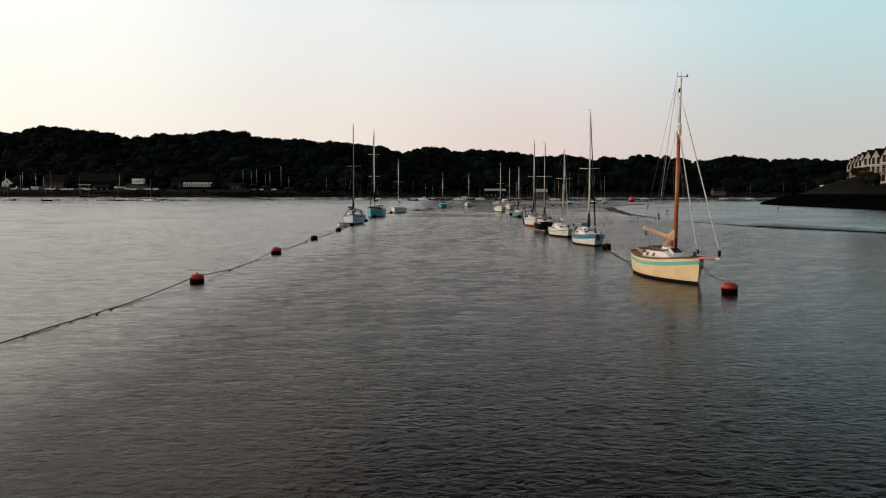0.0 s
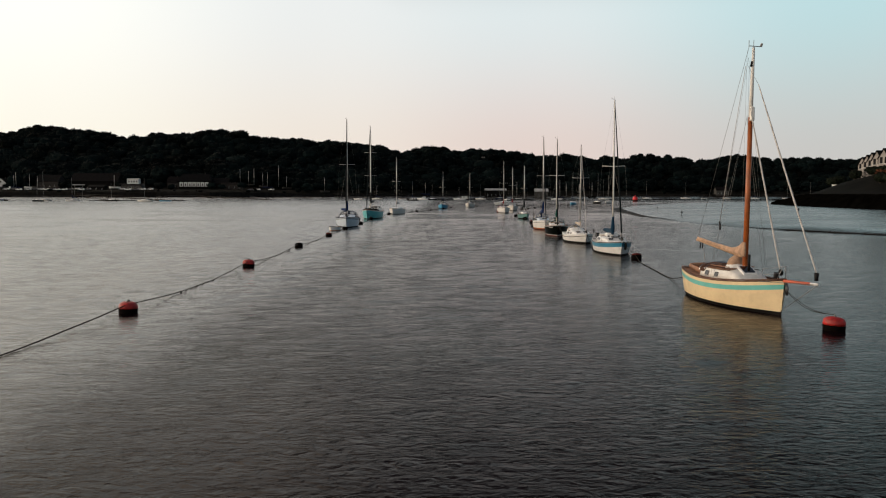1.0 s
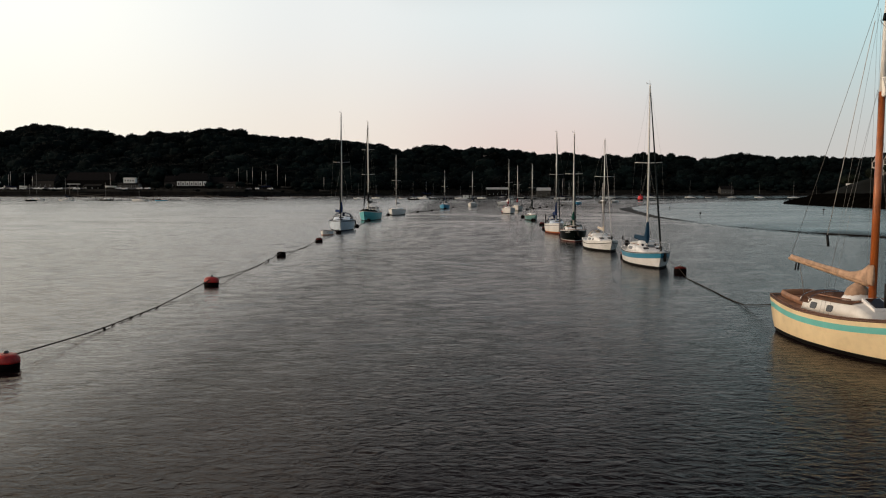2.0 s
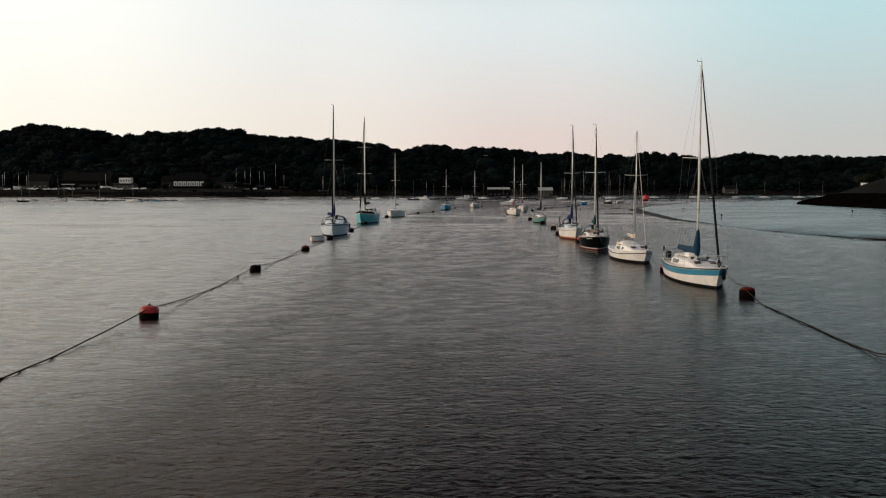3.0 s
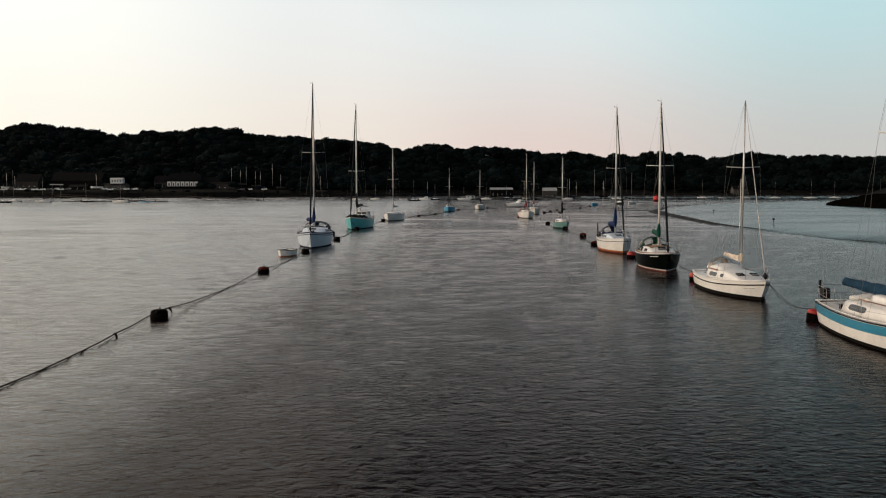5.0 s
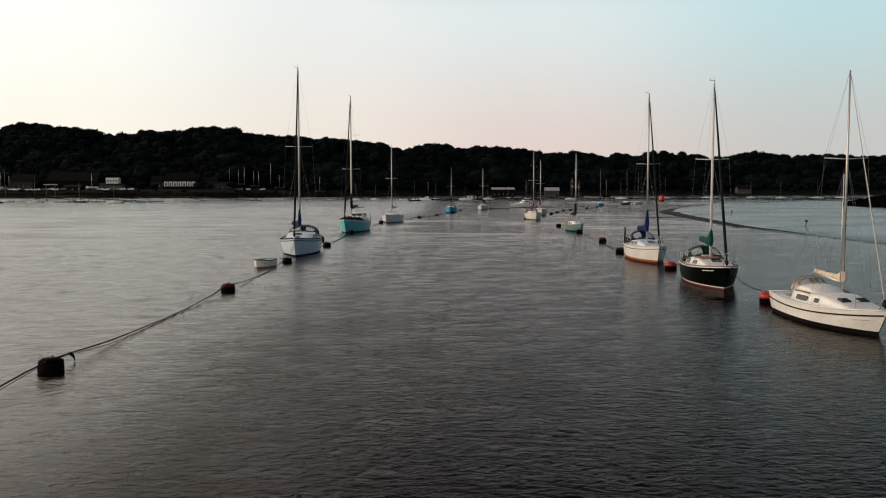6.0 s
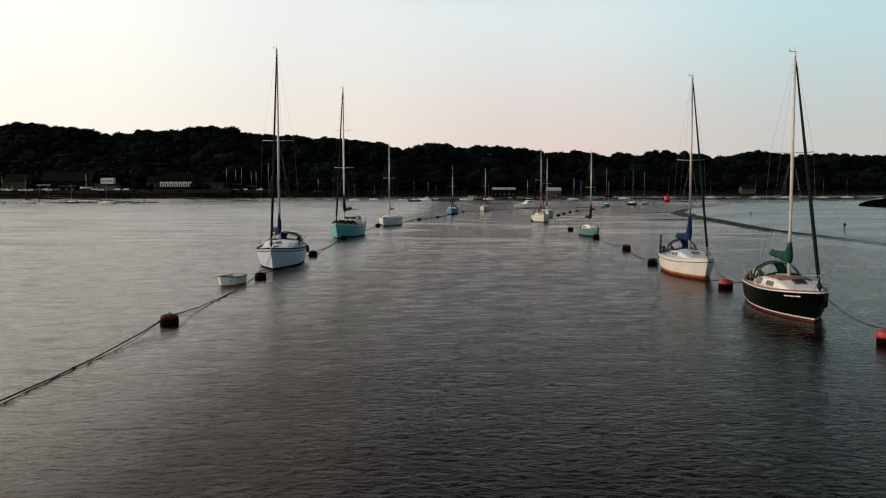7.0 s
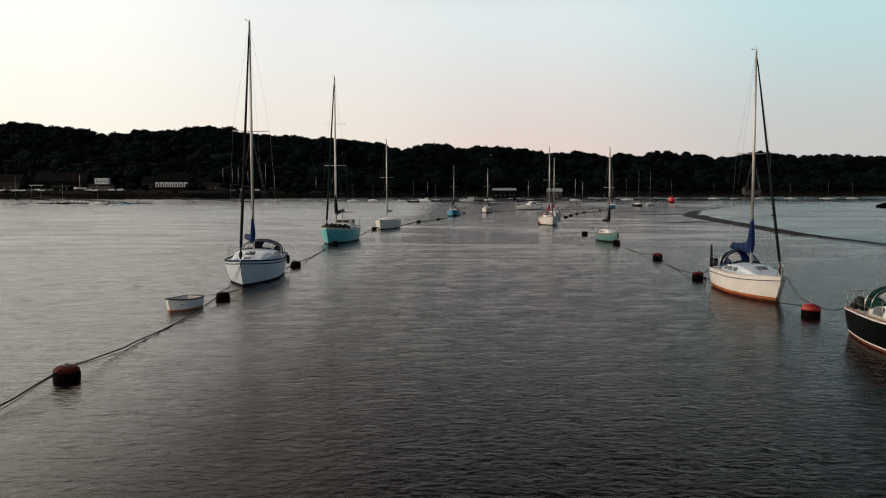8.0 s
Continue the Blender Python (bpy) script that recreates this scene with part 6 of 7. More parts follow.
# ---------------------------------------------------------------- craft farther up the river
def motor_cruiser(x, y, turn, L, label):
    sh = Shape(L, L * 0.36, 1.25, 0.95, 0.9, transom=0.9, rake=0.9, tuck=0.1)
    b = boat_at("motor_cruiser", x, y, turn, label, "motor boat")
    build_hull(b, sh, [("hull", "z", 0.15, M["white"], ""), ("boot_top", "z", -0.35, M["navy"], "")], 10)
    build_deck(b, sh, M["deck"], (0.05, 0.30), 0.6, 10)
    cab = Cabin(sh, 0.30, 0.88, 0.84, 0.5, nose=0.5)
    c = cab.build(b, M["white"], 8)
    cab.window(c, 0.10, 0.30, 0.3, 0.8, M["glass"])
    p = cab.roof(0.12)
    w = L * 0.14
    bm = bmesh.new()
    loft(bm, [[Vector((-w * k, p.y - 1.1, z)), Vector((w * k, p.y - 1.1, z)), Vector((w * k, p.y + f, z)), Vector((-w * k, p.y + f, z))] for z, k, f in ((p.z - 0.4, 1, 1.3), (p.z + 0.25, 0.96, 1.0), (p.z + 0.8, 0.86, 0.45), (p.z + 0.9, 0.84, 0.4))])
    h = part("wheelhouse", bm, M["white"], b)
    for s in (-1, 1):
        for y0, y1 in ((-0.95, -0.3), (-0.2, 0.4)):
            block_part("window", (s * w * 0.93 - 0.05, p.y + y0, p.z + 0.25), (s * w * 0.93 + 0.05, p.y + y1, p.z + 0.65), M["glass"], h)
    block_part("windscreen", (-w * 0.75, p.y + 0.62, p.z + 0.28), (w * 0.75, p.y + 0.9, p.z + 0.66), M["glass"], h)
    rails(b, sh, pushpit=False, lines=False)
    return b


motor_cruiser(21.5, 312.0, 112, 8.6, "white motor cruiser moored side-on in the river")
motor_cruiser(-18.0, 560.0, 80, 8.0, "white motor cruiser moored off the far shore")

FAR = "small yachts moored off the far shore"
FAR_YACHTS = [  # x, y, turn, length, hull, mast height
    (50.8, 331, 160, 7.0, "bluehull", 13.0), (66.5, 361, 190, 7.5, "black", 13.5), (73.5, 372, 150, 7.5, "offwhite", 13.0),
    (-22.0, 501, 85, 7.5, "black", 12.0), (-10.8, 549, 100, 6.5, "blackhull", 10.5), (-62.0, 560, 90, 8.0, "white", 11.0), (-52.0, 585, 80, 8.0, "offwhite", 10.0),
    (8.0, 575, 92, 9.0, "white", 9.0), (24.0, 600, 85, 8.0, "offwhite", 11.0), (41.0, 640, 95, 7.5, "navy", 10.5), (76.0, 568, 100, 8.0, "white", 13.5),
    (118.0, 612, 84, 8.5, "white", 15.0), (170.0, 690, 96, 8.5, "white", 16.0), (208.0, 705, 80, 9.0, "white", 15.0), (242.0, 700, 95, 8.0, "offwhite", 13.5),
    (262.0, 690, 88, 9.0, "white", 13.5), (283.0, 672, 92, 9.0, "white", 14.0), (310.0, 690, 84, 9.5, "white", 14.0), (335.0, 668, 96, 8.5, "offwhite", 15.0), (352.0, 655, 90, 9.5, "white", 16.0),
    (-159.3, 424, 82, 9.0, "offwhite", 12.5), (-205.0, 440, 95, 8.0, "white", 13.0), (-187.0, 448, 88, 7.0, "black", 10.0), (-232.0, 462, 84, 8.5, "offwhite", 17.0), (-246.0, 438, 92, 8.0, "white", 14.0),
    (-219.0, 430, 86, 6.5, "blackhull", 9.0), (-262.0, 470, 96, 8.0, "navy", 12.0), (-280.0, 452, 88, 8.0, "black", 11.0),
]
for i, (x, y, turn, L, hull, top) in enumerate(FAR_YACHTS):
    plain_yacht("far_yacht", x, y, turn, L, L * 0.33, M[hull], M["black"], top, {"white": "small white yacht moored off the far shore", "offwhite": "small grey-white yacht moored off the far shore", "bluehull": "small blue yacht moored beyond the buoys", "navy": "small navy yacht moored off the far shore"}.get(hull, "small black yacht moored off the far shore"),
                M["navy"] if i % 3 == 0 else None, None, M["darksail"] if i % 2 else None, 0.52, M["farspar"], fine=False, free=0.8, group=FAR)


def open_boat(x, y, turn, L, material, label):
    sh = Shape(L, L * 0.36, 0.75, 0.55, 0.58, transom=0.8, rake=0.4, tuck=0.1)
    b = boat_at("open_boat", x, y, turn, label, "boat", "open boats along the shore")
    build_hull(b, sh, [("hull", "z", 0.06, material, ""), ("boot_top", "z", -0.2, M["black"], "")], 8)
    build_deck(b, sh, M["deck"], (0.12, 0.62), 0.7, 8)
    rail_along(b, sh, "gunwale", M["teak"], 0.04)
    return b


for x, y, turn, L, k in [(-156.9, 447, 88, 6.5, "bluehull"), (-172, 452, 95, 5.0, "black"), (-228, 448, 90, 5.5, "white"), (-252, 456, 86, 5.0, "black"), (95, 690, 88, 6.0, "white"), (140, 705, 95, 6.5, "white"), (60, 690, 92, 6.0, "white"),
                         (226, 712, 90, 6.0, "white"), (300, 716, 85, 7.0, "white"), (-35, 610, 90, 6.0, "white"), (365, 690, 90, 7.0, "white")]:
    open_boat(x, y, turn, L, M[k], {"bluehull": "blue open boat moored by the shore", "black": "dark open boat moored by the shore", "white": "white open boat moored by the shore"}[k])


def channel_buoy(x, y):
    b = thing("channel_buoy", pose(x, y, 0, 3, 0, 0), "bright red lateral channel buoy afloat on the river", "buoy")
    def ring(z, r):
        return [Vector((r * math.cos(a), r * math.sin(a), z)) for a in [k * math.tau / 16 for k in range(16)]]
    bm = bmesh.new()
    loft(bm, [ring(-0.4, 1.3), ring(0.3, 1.5), ring(0.75, 1.45), ring(0.8, 1.1)])
    part("float", bm, M["black"], b, "dark float", True)
    bm = bmesh.new()
    loft(bm, [ring(0.8, 1.4), ring(1.2, 1.45), ring(2.7, 1.3), ring(2.85, 0.7)])
    part("can", bm, M["navred"], b, "bright red can body", True)
    tube_part("lantern_post", [[(0, 0, 2.8), (0, 0, 3.3)]], 0.09, M["navred"], b)
    bm = bmesh.new()
    loft(bm, [ring(3.25, 0.28), ring(3.6, 0.28)])
    part("topmark", bm, M["navred"], b, "red can topmark", True)


channel_buoy(107.0, 463.0)


def stake(x, y, h, lean=4):
    b = thing("withy_stake", pose(x, y, float(land(np.array(x), np.array(y))) - 0.4, lean, lean * 0.5), "dark withy stake standing in the mud", "stake", "withy stakes")
    tube_part("pole", [[(0, 0, 0), (0, 0.02, h * 0.5), (0, 0, h)]], [0.06, 0.05, 0.035], M["timber"], b)
    bm = bmesh.new()
    tube(bm, [(0, 0, h - 0.25), (0, 0, h + 0.02)], [0.16, 0.14], 8)
    part("stake_mark", bm, M["rubber"], b, "black topmark")


for x, y, h in [(42.5, 152, 1.2), (67.0, 160, 1.3), (52.0, 205, 1.1), (90.0, 330, 1.6)]:
    stake(x, y, h)


# ---------------------------------------------------------------- the far shore
def gz(x, y):
    return float(land(np.array(float(x)), np.array(float(y))))


def gabled(name, x, y, turn, w, d, wall_h, roof_h, wall, roof, windows, label, category="house", base=None, door=True, hip=0.0, group="", chimney=True, over=0.35):
    """A pitched-roof building, its front towards local -y. windows: rows of (x, z, width, height) on the front."""
    z = gz(x, y) - 0.3 if base is None else base
    b = thing(name, pose(x, y, z, 0, 0, turn), label, category, group)
    bm = bmesh.new()
    # walls with gables at the x ends
    prof = [(-d / 2, 0), (d / 2, 0), (d / 2, wall_h), (0, wall_h + (roof_h - 0.15) * (1 - hip)), (-d / 2, wall_h)]
    loft(bm, [[Vector((sx, py, pz)) for py, pz in prof] for sx in (-w / 2, w / 2)])
    part("wall", bm, wall, b)
    bm = bmesh.new()
    for s in (-1, 1):
        e0, e1 = Vector((-w / 2 - over, s * (d / 2 + over), wall_h - 0.25)), Vector((w / 2 + over, s * (d / 2 + over), wall_h - 0.25))
        r0, r1 = Vector((-w / 2 - over + hip * d / 2, 0, wall_h + roof_h)), Vector((w / 2 + over - hip * d / 2, 0, wall_h + roof_h))
        lower = [e0, e1, r1, r0]
        loft(bm, [lower, [p + Vector((0, 0, 0.16)) for p in lower]])
    if hip:
        for s in (-1, 1):
            tri = [Vector((s * (w / 2 + over), -d / 2 - over, wall_h - 0.2)), Vector((s * (w / 2 + over), d / 2 + over, wall_h - 0.2)), Vector((s * (w / 2 + over - hip * d / 2), 0, wall_h + roof_h + 0.02))]
            loft(bm, [tri, [p + Vector((0, 0, 0.16)) for p in tri]])
    r = part("roof", bm, roof, b)
    if chimney:
        block_part("chimney", (w * 0.28 - 0.35, -0.3, wall_h + roof_h * 0.5), (w * 0.28 + 0.35, 0.3, wall_h + roof_h + 0.9), M["wallbrick"], r)
    for wx, wz, ww, wh in windows:
        win = block_part("window", (wx - ww / 2, -d / 2 - 0.06, wz), (wx + ww / 2, -d / 2 + 0.05, wz + wh), M["glass"], b, "dark glazed window")
        block_part("sill", (wx - ww / 2 - 0.08, -d / 2 - 0.14, wz - 0.1), (wx + ww / 2 + 0.08, -d / 2 - 0.003, wz - 0.004), M["wallwhite"], win)
        block_part("glazing_bar", (wx - 0.04, -d / 2 - 0.09, wz), (wx + 0.04, -d / 2 - 0.064, wz + wh), M["wallwhite"], win)
    if door:
        block_part("door", (w * 0.34 - 0.5, -d / 2 - 0.07, 0.3), (w * 0.34 + 0.5, -d / 2 + 0.05, 2.35), M["wallwood"], b)
    return b


def row(n, span, z, ww, wh):
    return [(-span / 2 + span * i / max(1, n - 1), z, ww, wh) for i in range(n)]


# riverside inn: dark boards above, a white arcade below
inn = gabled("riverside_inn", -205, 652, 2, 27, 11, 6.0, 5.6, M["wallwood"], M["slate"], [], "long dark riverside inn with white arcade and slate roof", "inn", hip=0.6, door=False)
for i in range(7):
    x = -10.2 + 3.4 * i
    panel = block_part("white_panel", (x - 1.35, -5.66, 1.5), (x + 1.35, -5.52, 5.0), M["wallwhite"], inn, "white rendered panel")
    bm = bmesh.new()
    arch = [(-0.55, 1.9), (0.55, 1.9)] + [(0.55 * math.cos(a), 3.5 + 0.55 * math.sin(a)) for a in [math.pi * k / 6 for k in range(7)]]
    loft(bm, [[Vector((x + u, yy, v)) for u, v in arch] for yy in (-5.72, -5.60)])
    part("arched_window", bm, M["glass"], panel, "dark arched window")
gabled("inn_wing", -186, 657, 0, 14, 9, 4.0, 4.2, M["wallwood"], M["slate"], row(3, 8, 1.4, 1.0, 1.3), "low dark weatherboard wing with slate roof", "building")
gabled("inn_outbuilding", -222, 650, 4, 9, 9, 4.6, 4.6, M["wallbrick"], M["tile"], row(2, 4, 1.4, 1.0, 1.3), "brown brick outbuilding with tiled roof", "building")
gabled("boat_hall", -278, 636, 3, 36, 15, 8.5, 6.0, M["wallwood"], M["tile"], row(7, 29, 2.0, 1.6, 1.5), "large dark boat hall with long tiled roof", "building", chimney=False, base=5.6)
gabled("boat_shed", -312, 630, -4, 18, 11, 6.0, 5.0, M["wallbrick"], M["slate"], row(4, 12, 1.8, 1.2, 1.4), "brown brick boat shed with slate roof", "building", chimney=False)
cottage = gabled("white_cottage", -355, 640, 88, 9, 9, 4.0, 3.6, M["wallwhite"], M["slate"], [(0.0, 1.4, 1.2, 1.5)], "small white gabled cottage below the woods")
for yy, zz in ((-2.0, 1.2), (1.6, 1.2), (-0.2, 4.1)):
    block_part("window", (-4.56, yy - 0.55, zz), (-4.45, yy + 0.55, zz + 1.3), M["glass"], cottage, "dark glazed window")
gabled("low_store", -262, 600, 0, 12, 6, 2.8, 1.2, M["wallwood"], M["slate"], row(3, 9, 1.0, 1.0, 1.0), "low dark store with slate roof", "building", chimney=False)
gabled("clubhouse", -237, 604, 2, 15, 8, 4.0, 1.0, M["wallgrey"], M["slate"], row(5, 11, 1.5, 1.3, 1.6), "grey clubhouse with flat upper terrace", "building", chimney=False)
gabled("lookout_cabin", -236.5, 604, 2, 8.5, 4.5, 3.4, 0.5, M["wallwhite"], M["paleroof"], row(4, 5.6, 1.2, 0.9, 1.2), "white lookout cabin on top of the clubhouse", "building", base=gz(-237, 604) + 4.6, door=False, chimney=False)
# near-black walls paint in the darkness of the open front under the roof
gabled("river_shed", 43, 736, 3, 19, 10, 6.2, 1.5, M["wallwood"], M["paleroof"], row(5, 15, 1.5, 1.2, 1.4), "boatyard shed, pale sheet roof, dark walls standing for an open front", "shed", chimney=False)
gabled("river_hut", 85, 736, -3, 12, 8, 5.6, 2.4, M["wallgrey"], M["paleroof"], row(2, 5, 1.4, 1.1, 1.2), "small pale grey hut by the shore", "shed", chimney=False)
gabled("white_hut", 15, 697, 0, 7, 5, 2.8, 1.4, M["wallwhite"], M["slate"], row(2, 3, 1.2, 0.9, 1.0), "small white hut by the shore", "shed", chimney=False)
gabled("shore_house", 262, 772, 0, 12, 8, 5.0, 3.0, M["wallgrey"], M["tile"], row(4, 8, 1.6, 1.0, 1.3), "grey shore house under the trees")
gabled("terrace_house", -172, 640, 0, 17, 5, 4.4, 1.2, M["wallbrick"], M["tile"], row(4, 12, 1.4, 1.1, 1.3), "low brown terrace building above the quay", "building", chimney=False)
gabled("hill_house", -378, 700, 10, 10, 8, 5.2, 3.4, M["wallgrey"], M["tile"], row(3, 6, 1.5, 1.0, 1.3), "grey house among the hillside trees")


def parked_car(x, y, turn, paint, label):
    z = gz(x, y)
    b = thing("parked_car", pose(x, y, z + 0.04, 0, 0, turn), label, "car", "cars parked along the quay")
    bm = bmesh.new()
    loft(bm, [[Vector((sx * w, yy, zz)) for yy, zz in ((-2.1, 0.35), (2.1, 0.35), (2.15, 0.8), (1.2, 0.95), (0.7, 1.42), (-1.4, 1.45), (-2.1, 1.0))] for sx, w in ((-1, 0.84), (-0.9, 0.9), (0.9, 0.9), (1, 0.84))])
    part("body", bm, paint, b)
    for s in (-1, 1):
        block_part("side_window", (s * 0.80 - 0.06, -1.3, 1.0), (s * 0.80 + 0.06, 0.75, 1.34), M["glass"], b)
        for yy in (-1.3, 1.35):
            tube_part("wheel", [[(s * 0.68, yy, 0.30), (s * 0.90, yy, 0.30)]], 0.32, M["rubber"], b, sides=12)


rc = random.Random(12)
for i, x in enumerate([-316, -311, -306, -300, -296, -291, -287, -283, -279, -274, -270, -266, -262, -258, -236, -231, -226, -222, -217, -150, -146, -138]):
    y = float(quay_y(x)) + 25 + rc.uniform(-2, 2)
    white = i % 3 != 1
    parked_car(x, y, 90 + rc.uniform(-12, 12), M["carwhite"] if white else M["cardark"], "white car parked on the quay" if white else "dark car parked on the quay")


def pier(name, a, b, piles, label, rail=True):
    """A timber walkway on piles from a to b."""
    a, b = Vector(a), Vector(b)
    root = thing(name, Matrix.Translation((a.x, a.y, 0)), label, "pier")
    d = (b - a)
    flat = Vector((d.x, d.y, 0)).normalized()
    n = Vector((-flat.y, flat.x, 0)) * 0.9
    o = Vector((a.x, a.y, 0))
    bm = bmesh.new()
    loft(bm, [[p + n - o, p - n - o, p - n - o + Vector((0, 0, -0.35)), p + n - o + Vector((0, 0, -0.35))] for p in (a, a.lerp(b, 0.5), b)])
    part("walkway", bm, M["timber"], root)
    for i in range(piles):
        p = a.lerp(b, (i + 0.5) / piles)
        for s in (-1, 1):
            q = p + n * s * 0.9 - o
            tube_part("pile", [[(q.x, q.y, -1.0), (q.x, q.y, q.z + 0.5)]], 0.17, M["timber"], root)
    if rail:
        for s in (-1, 1):
            tube_part("handrail", [[a + n * s - o + Vector((0, 0, 1.0)), b + n * s - o + Vector((0, 0, 1.0))]], 0.05, M["timber"], root)


pier("landing_pier", (-262, 556, 3.4), (-166, 470, 0.8), 12, "dark timber landing pier running down to the water")
pier("slatted_jetty", (-192, 578, 3.4), (-112, 508, 0.6), 17, "dark timber jetty on close-set piles", rail=False)
pier("floating_pontoon", (-200, 449, 0.55), (-150, 462, 0.55), 4, "low dark floating pontoon", rail=False)


def tall_post(x, y, h, r=0.16, label="tall dark mooring post at the jetty end"):
    b = thing("mooring_post", pose(x, y, min(0, gz(x, y)) - 0.2), label, "post")
    tube_part("post", [[(0, 0, 0), (0, 0, h)]], [r, r * 0.7], M["timber"], b, sides=8)
    tube_part("post_band", [[(0, 0, h * 0.8), (0, 0, h * 0.84)]], r * 1.1, M["wire"], b, sides=8)


tall_post(-110.0, 506, 11)
tall_post(-230, 500, 8)


def hoist_frame(x, y, w, h):
    b = thing("hoist_frame", pose(x, y, gz(x, y) - 0.2), "pale steel boat hoist frame at the quay", "frame")
    for s in (-1, 1):
        tube_part("leg", [[(s * w / 2 - 0.3, 0, 0), (s * w / 2, 0, h)]], 0.16, M["darkspar"], b)
    block_part("beam", (-w / 2 - 1.5, -0.25, h - 0.2), (w / 2 + 1.5, 0.25, h + 0.35), M["paleroof"], b)


hoist_frame(-252, 548, 5.5, 8.4)


def standing_mast(x, y, h, material):
    """The mast of a yacht laid up ashore, with its hull on a cradle."""
    b = thing("laid_up_yacht", pose(x, y, gz(x, y), 0, 0, 80 + (x * 7) % 30), "yacht laid up ashore on a cradle", "sailing boat", "yachts laid up ashore")
    sh = Shape(8, 2.6, 1.2, 0.95, 0.95)
    o = Vector((0, 0, 1.5))
    bm = bmesh.new()
    rings = []
    for i in range(9):
        t = i / 8
        w, yy, s = sh.half(t), -4 + 8 * t, sh.sheer(t)
        rings.append([o + Vector((-w, yy, s)), o + Vector((-w * 0.7, yy, 0.1)), o + Vector((0, yy, -0.4)), o + Vector((w * 0.7, yy, 0.1)), o + Vector((w, yy, s))])
    loft(bm, rings)
    part("hull", bm, material, b)
    tube_part("mast", [[(0, 0.2, 2.6), (0, 0.2, h)]], [0.11, 0.08], M["alu"], b)
    for yy in (-2, 2):
        block_part("cradle", (-1.2, yy - 0.15, 0), (1.2, yy + 0.15, 1.25), M["timber"], b)


for x, y, h, k in [(-336, 600, 14, "wallgrey"), (-328, 606, 11, "white"), (-322, 598, 13, "navy"), (-314, 602, 12, "offwhite"), (-306, 598, 10, "wallgrey"), (-246, 592, 11, "white"), (-172, 664, 15, "navy"), (-166, 668, 13, "wallgrey"), (-160, 662, 16, "blackhull"), (-154, 667, 13, "wallgrey"), (-149, 662, 14, "navy"), (-141, 668, 20, "blackhull"), (-134, 666, 12, "wallgrey"),
                   (60, 702, 15, "wallgrey"), (98, 706, 17, "navy"), (104, 708, 14, "wallgrey"), (-20, 702, 12, "navy"), (128, 716, 15, "blackhull"), (-100, 650, 13, "wallgrey")]:
    standing_mast(x, y, h, M[k])


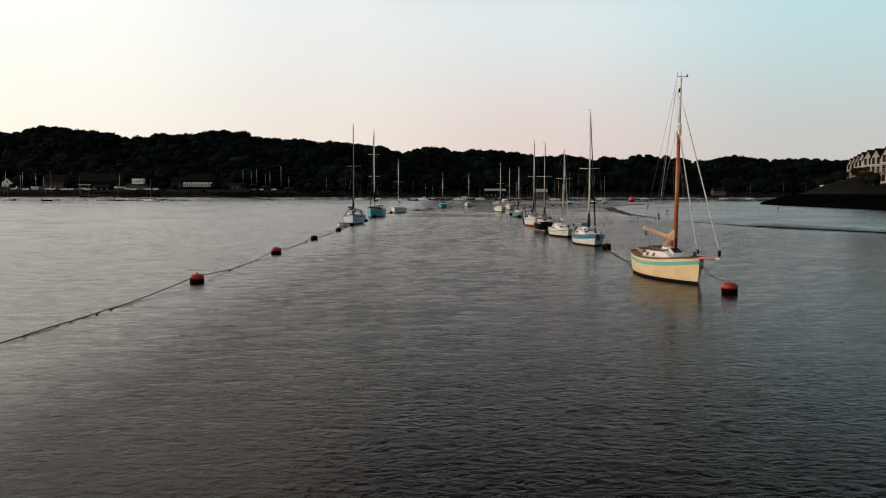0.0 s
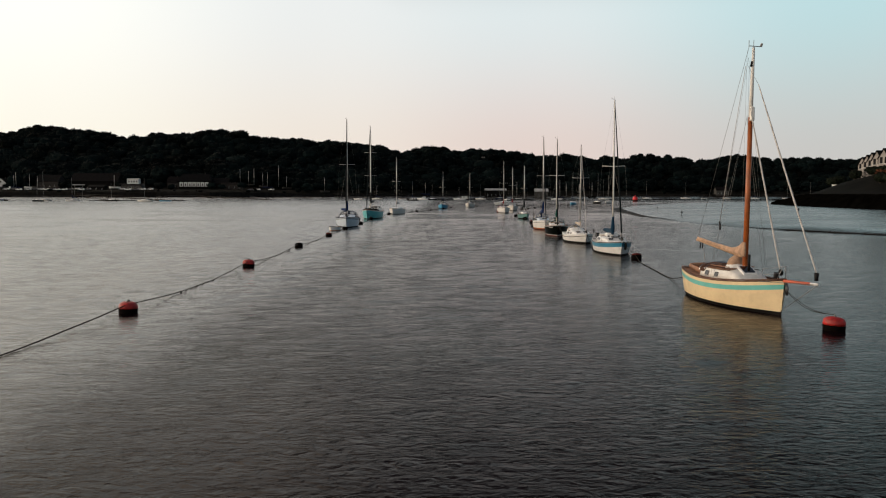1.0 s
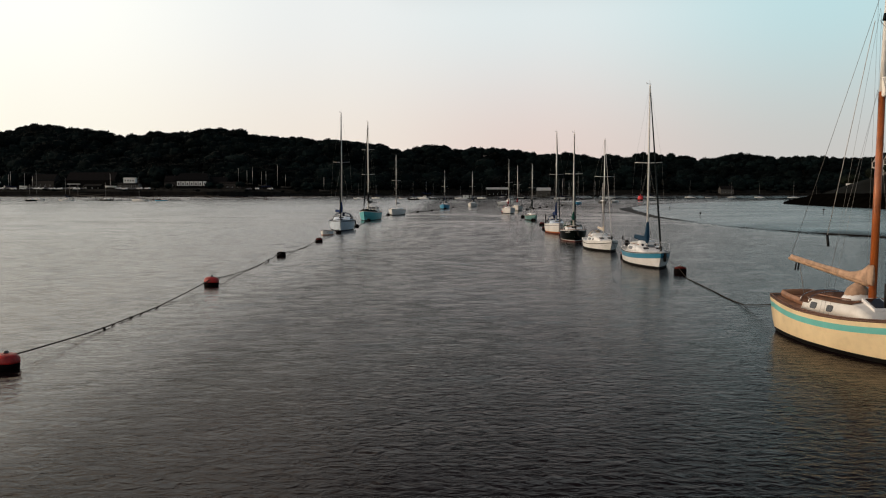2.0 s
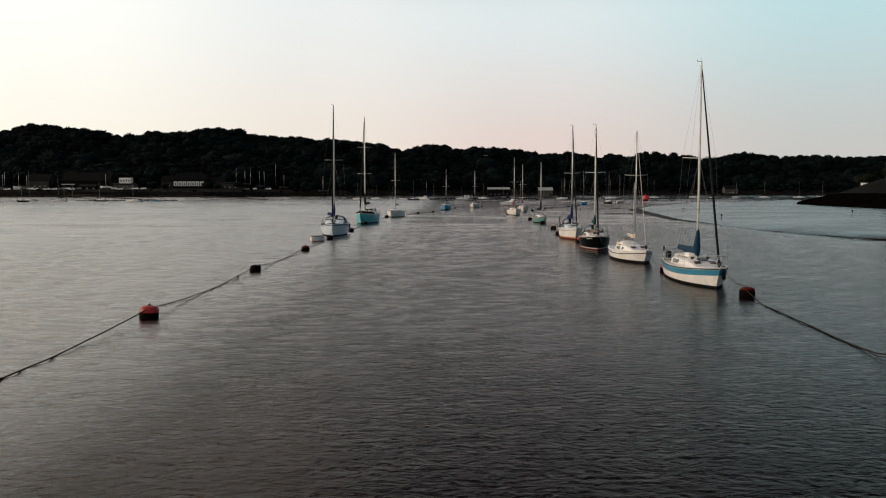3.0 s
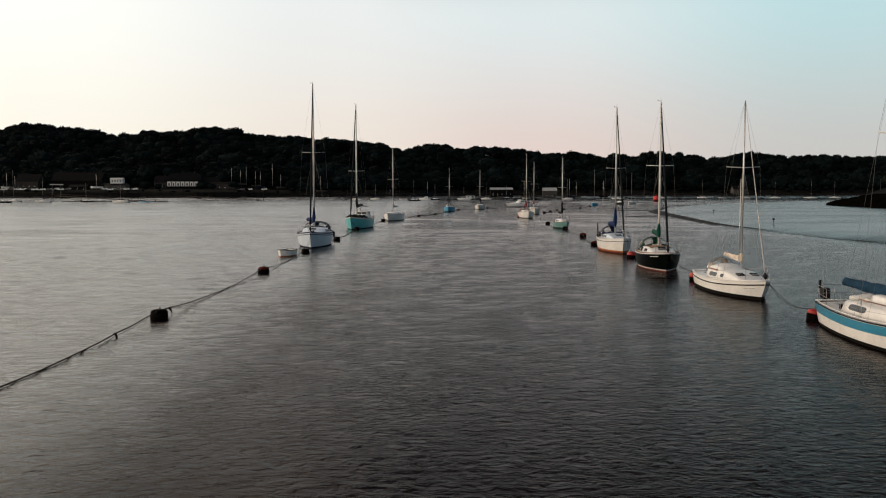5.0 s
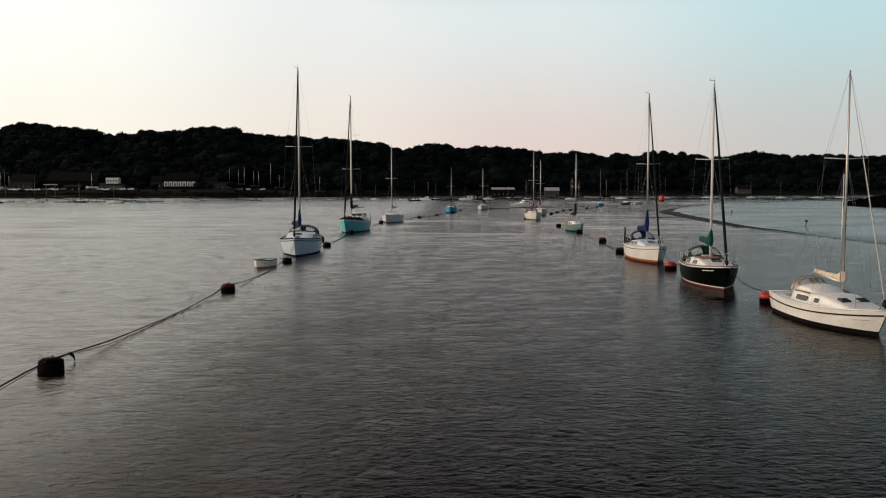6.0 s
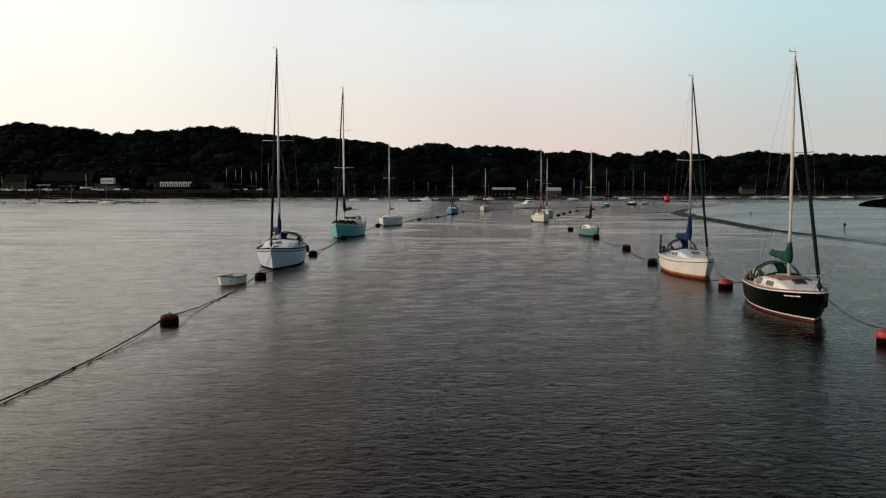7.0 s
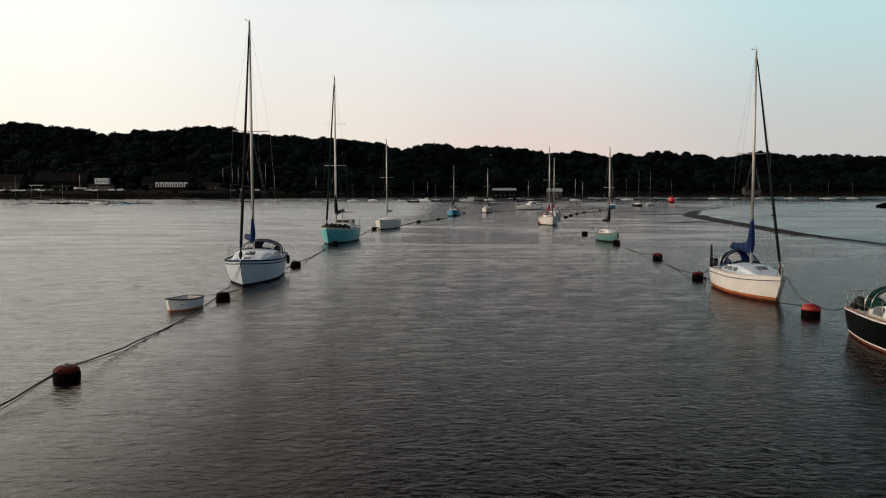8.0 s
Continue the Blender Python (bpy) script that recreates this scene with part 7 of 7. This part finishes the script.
# ---------------------------------------------------------------- bank with houses on the near side
def town_house(x, y, turn, z):
    b = thing("town_house", pose(x, y, z, 0, 0, turn), "white three-storey gabled town house with dark roof", "house", "town houses on the bank")
    w, d, h, g = 5.0, 9.0, 7.2, 2.9
    bm = bmesh.new()
    loft(bm, [[Vector((-w / 2, yy, -3)), Vector((w / 2, yy, -3)), Vector((w / 2, yy, h)), Vector((0, yy, h + g - 0.2)), Vector((-w / 2, yy, h))] for yy in (-d / 2, d / 2)])
    part("wall", bm, M["townwall"], b)
    bm = bmesh.new()
    for s in (-1, 1):
        quad = [Vector((s * (w / 2 + 0.35), -d / 2 - 0.3, h - 0.3)), Vector((s * (w / 2 + 0.35), d / 2 + 0.3, h - 0.3)), Vector((0, d / 2 + 0.3, h + g)), Vector((0, -d / 2 - 0.3, h + g))]
        loft(bm, [quad, [p + Vector((0, 0, 0.2)) for p in quad]])
    part("roof", bm, M["slate"], b)
    for wz, wh in ((0.4, 1.9), (3.0, 1.9), (5.6, 2.0)):
        for wx in (-1.15, 1.15):
            win = block_part("window", (wx - 0.65, -d / 2 - 0.06, wz), (wx + 0.65, -d / 2 + 0.05, wz + wh), M["glass"], b, "dark glazed window")
            block_part("sill", (wx - 0.85, -d / 2 - 0.16, wz - 0.12), (wx + 0.85, -d / 2 - 0.003, wz - 0.004), M["wallwhite"], win)
    for s in (-1, 1):
        for wz in (0.6, 3.2):
            block_part("side_window", (s * w / 2 - 0.05, -1.2, wz), (s * w / 2 + 0.05, 0.4, wz + 1.5), M["glass"], b)
    bal = block_part("balcony", (-2.4, -d / 2 - 1.1, 2.7), (2.4, -d / 2 - 0.003, 2.9), M["wallgrey"], b)
    for i in range(7):
        tube_part("baluster", [[(-2.3 + 4.6 * i / 6, -d / 2 - 1.05, 2.9), (-2.3 + 4.6 * i / 6, -d / 2 - 1.05, 3.85)]], 0.03, M["wire"], bal, sides=4)
    tube_part("balcony_rail", [[(-2.4, -d / 2 - 1.05, 3.87), (2.4, -d / 2 - 1.05, 3.87)]], 0.04, M["wire"], bal)


HOUSES = [(171.0, 330.0, 9.0), (161.4, 308.0, 8.8), (152.6, 288.0, 8.6), (144.7, 270.0, 8.4), (138.2, 254.0, 8.2), (132.2, 238.0, 7.8), (124.5, 218.0, 7.6)]
for x, y, z in HOUSES:
    town_house(x, y, -84, z)

wx = np.linspace(141.5, 149.5, 9)
wall_along("garden_wall", wx, 302.0 - (wx - 141.5) * 1.45, lambda x, y: [(0.15, gz(x, y) - 0.6), (0.15, 7.9), (-0.15, 7.9), (-0.15, gz(x, y) - 0.6)], M["wallwhite"], "pale low garden wall below the town houses")


def bush(x, y, r, material, label):
    z = gz(x, y)
    b = thing("bush", pose(x, y, z - 0.2, 0, 0, x * 13 % 360), label, "bush", "bushes on the bank")
    V, F = crown_template(int(x * 10) % 997, 420)
    V = V * np.array([r, r, r * 0.85]) + np.array([0, 0, r * 0.75])
    ob = fast_mesh("foliage", V, F, material)
    ob.parent = b
    bm = bmesh.new()
    for k in range(4):
        a = k * 1.6
        tube(bm, [(0.05 * math.cos(a), 0.05 * math.sin(a), 0), (0.3 * r * math.cos(a), 0.3 * r * math.sin(a), 0.5 * r), (0.5 * r * math.cos(a), 0.5 * r * math.sin(a), r)], [0.09 * r, 0.06 * r, 0.02 * r], 5)
    part("stem", bm, M["bark"], b)


for x, y, r, k in [(124, 236, 2.4, 1), (121.5, 232, 2.4, 0), (128, 243, 2.6, 0), (119, 222, 2.6, 0), (133, 258, 2.2, 0), (136, 275, 2.4, 0), (123, 204, 3.0, 0), (117, 196, 2.2, 1), (143, 300, 2.6, 0), (150, 318, 3.0, 0), (114, 180, 2.4, 0)]:
    bush(x, y, r, M["leafrust"] if k else M["leafbush"], "rusty orange shrub on the grass bank" if k else "dark green bush on the grass bank")
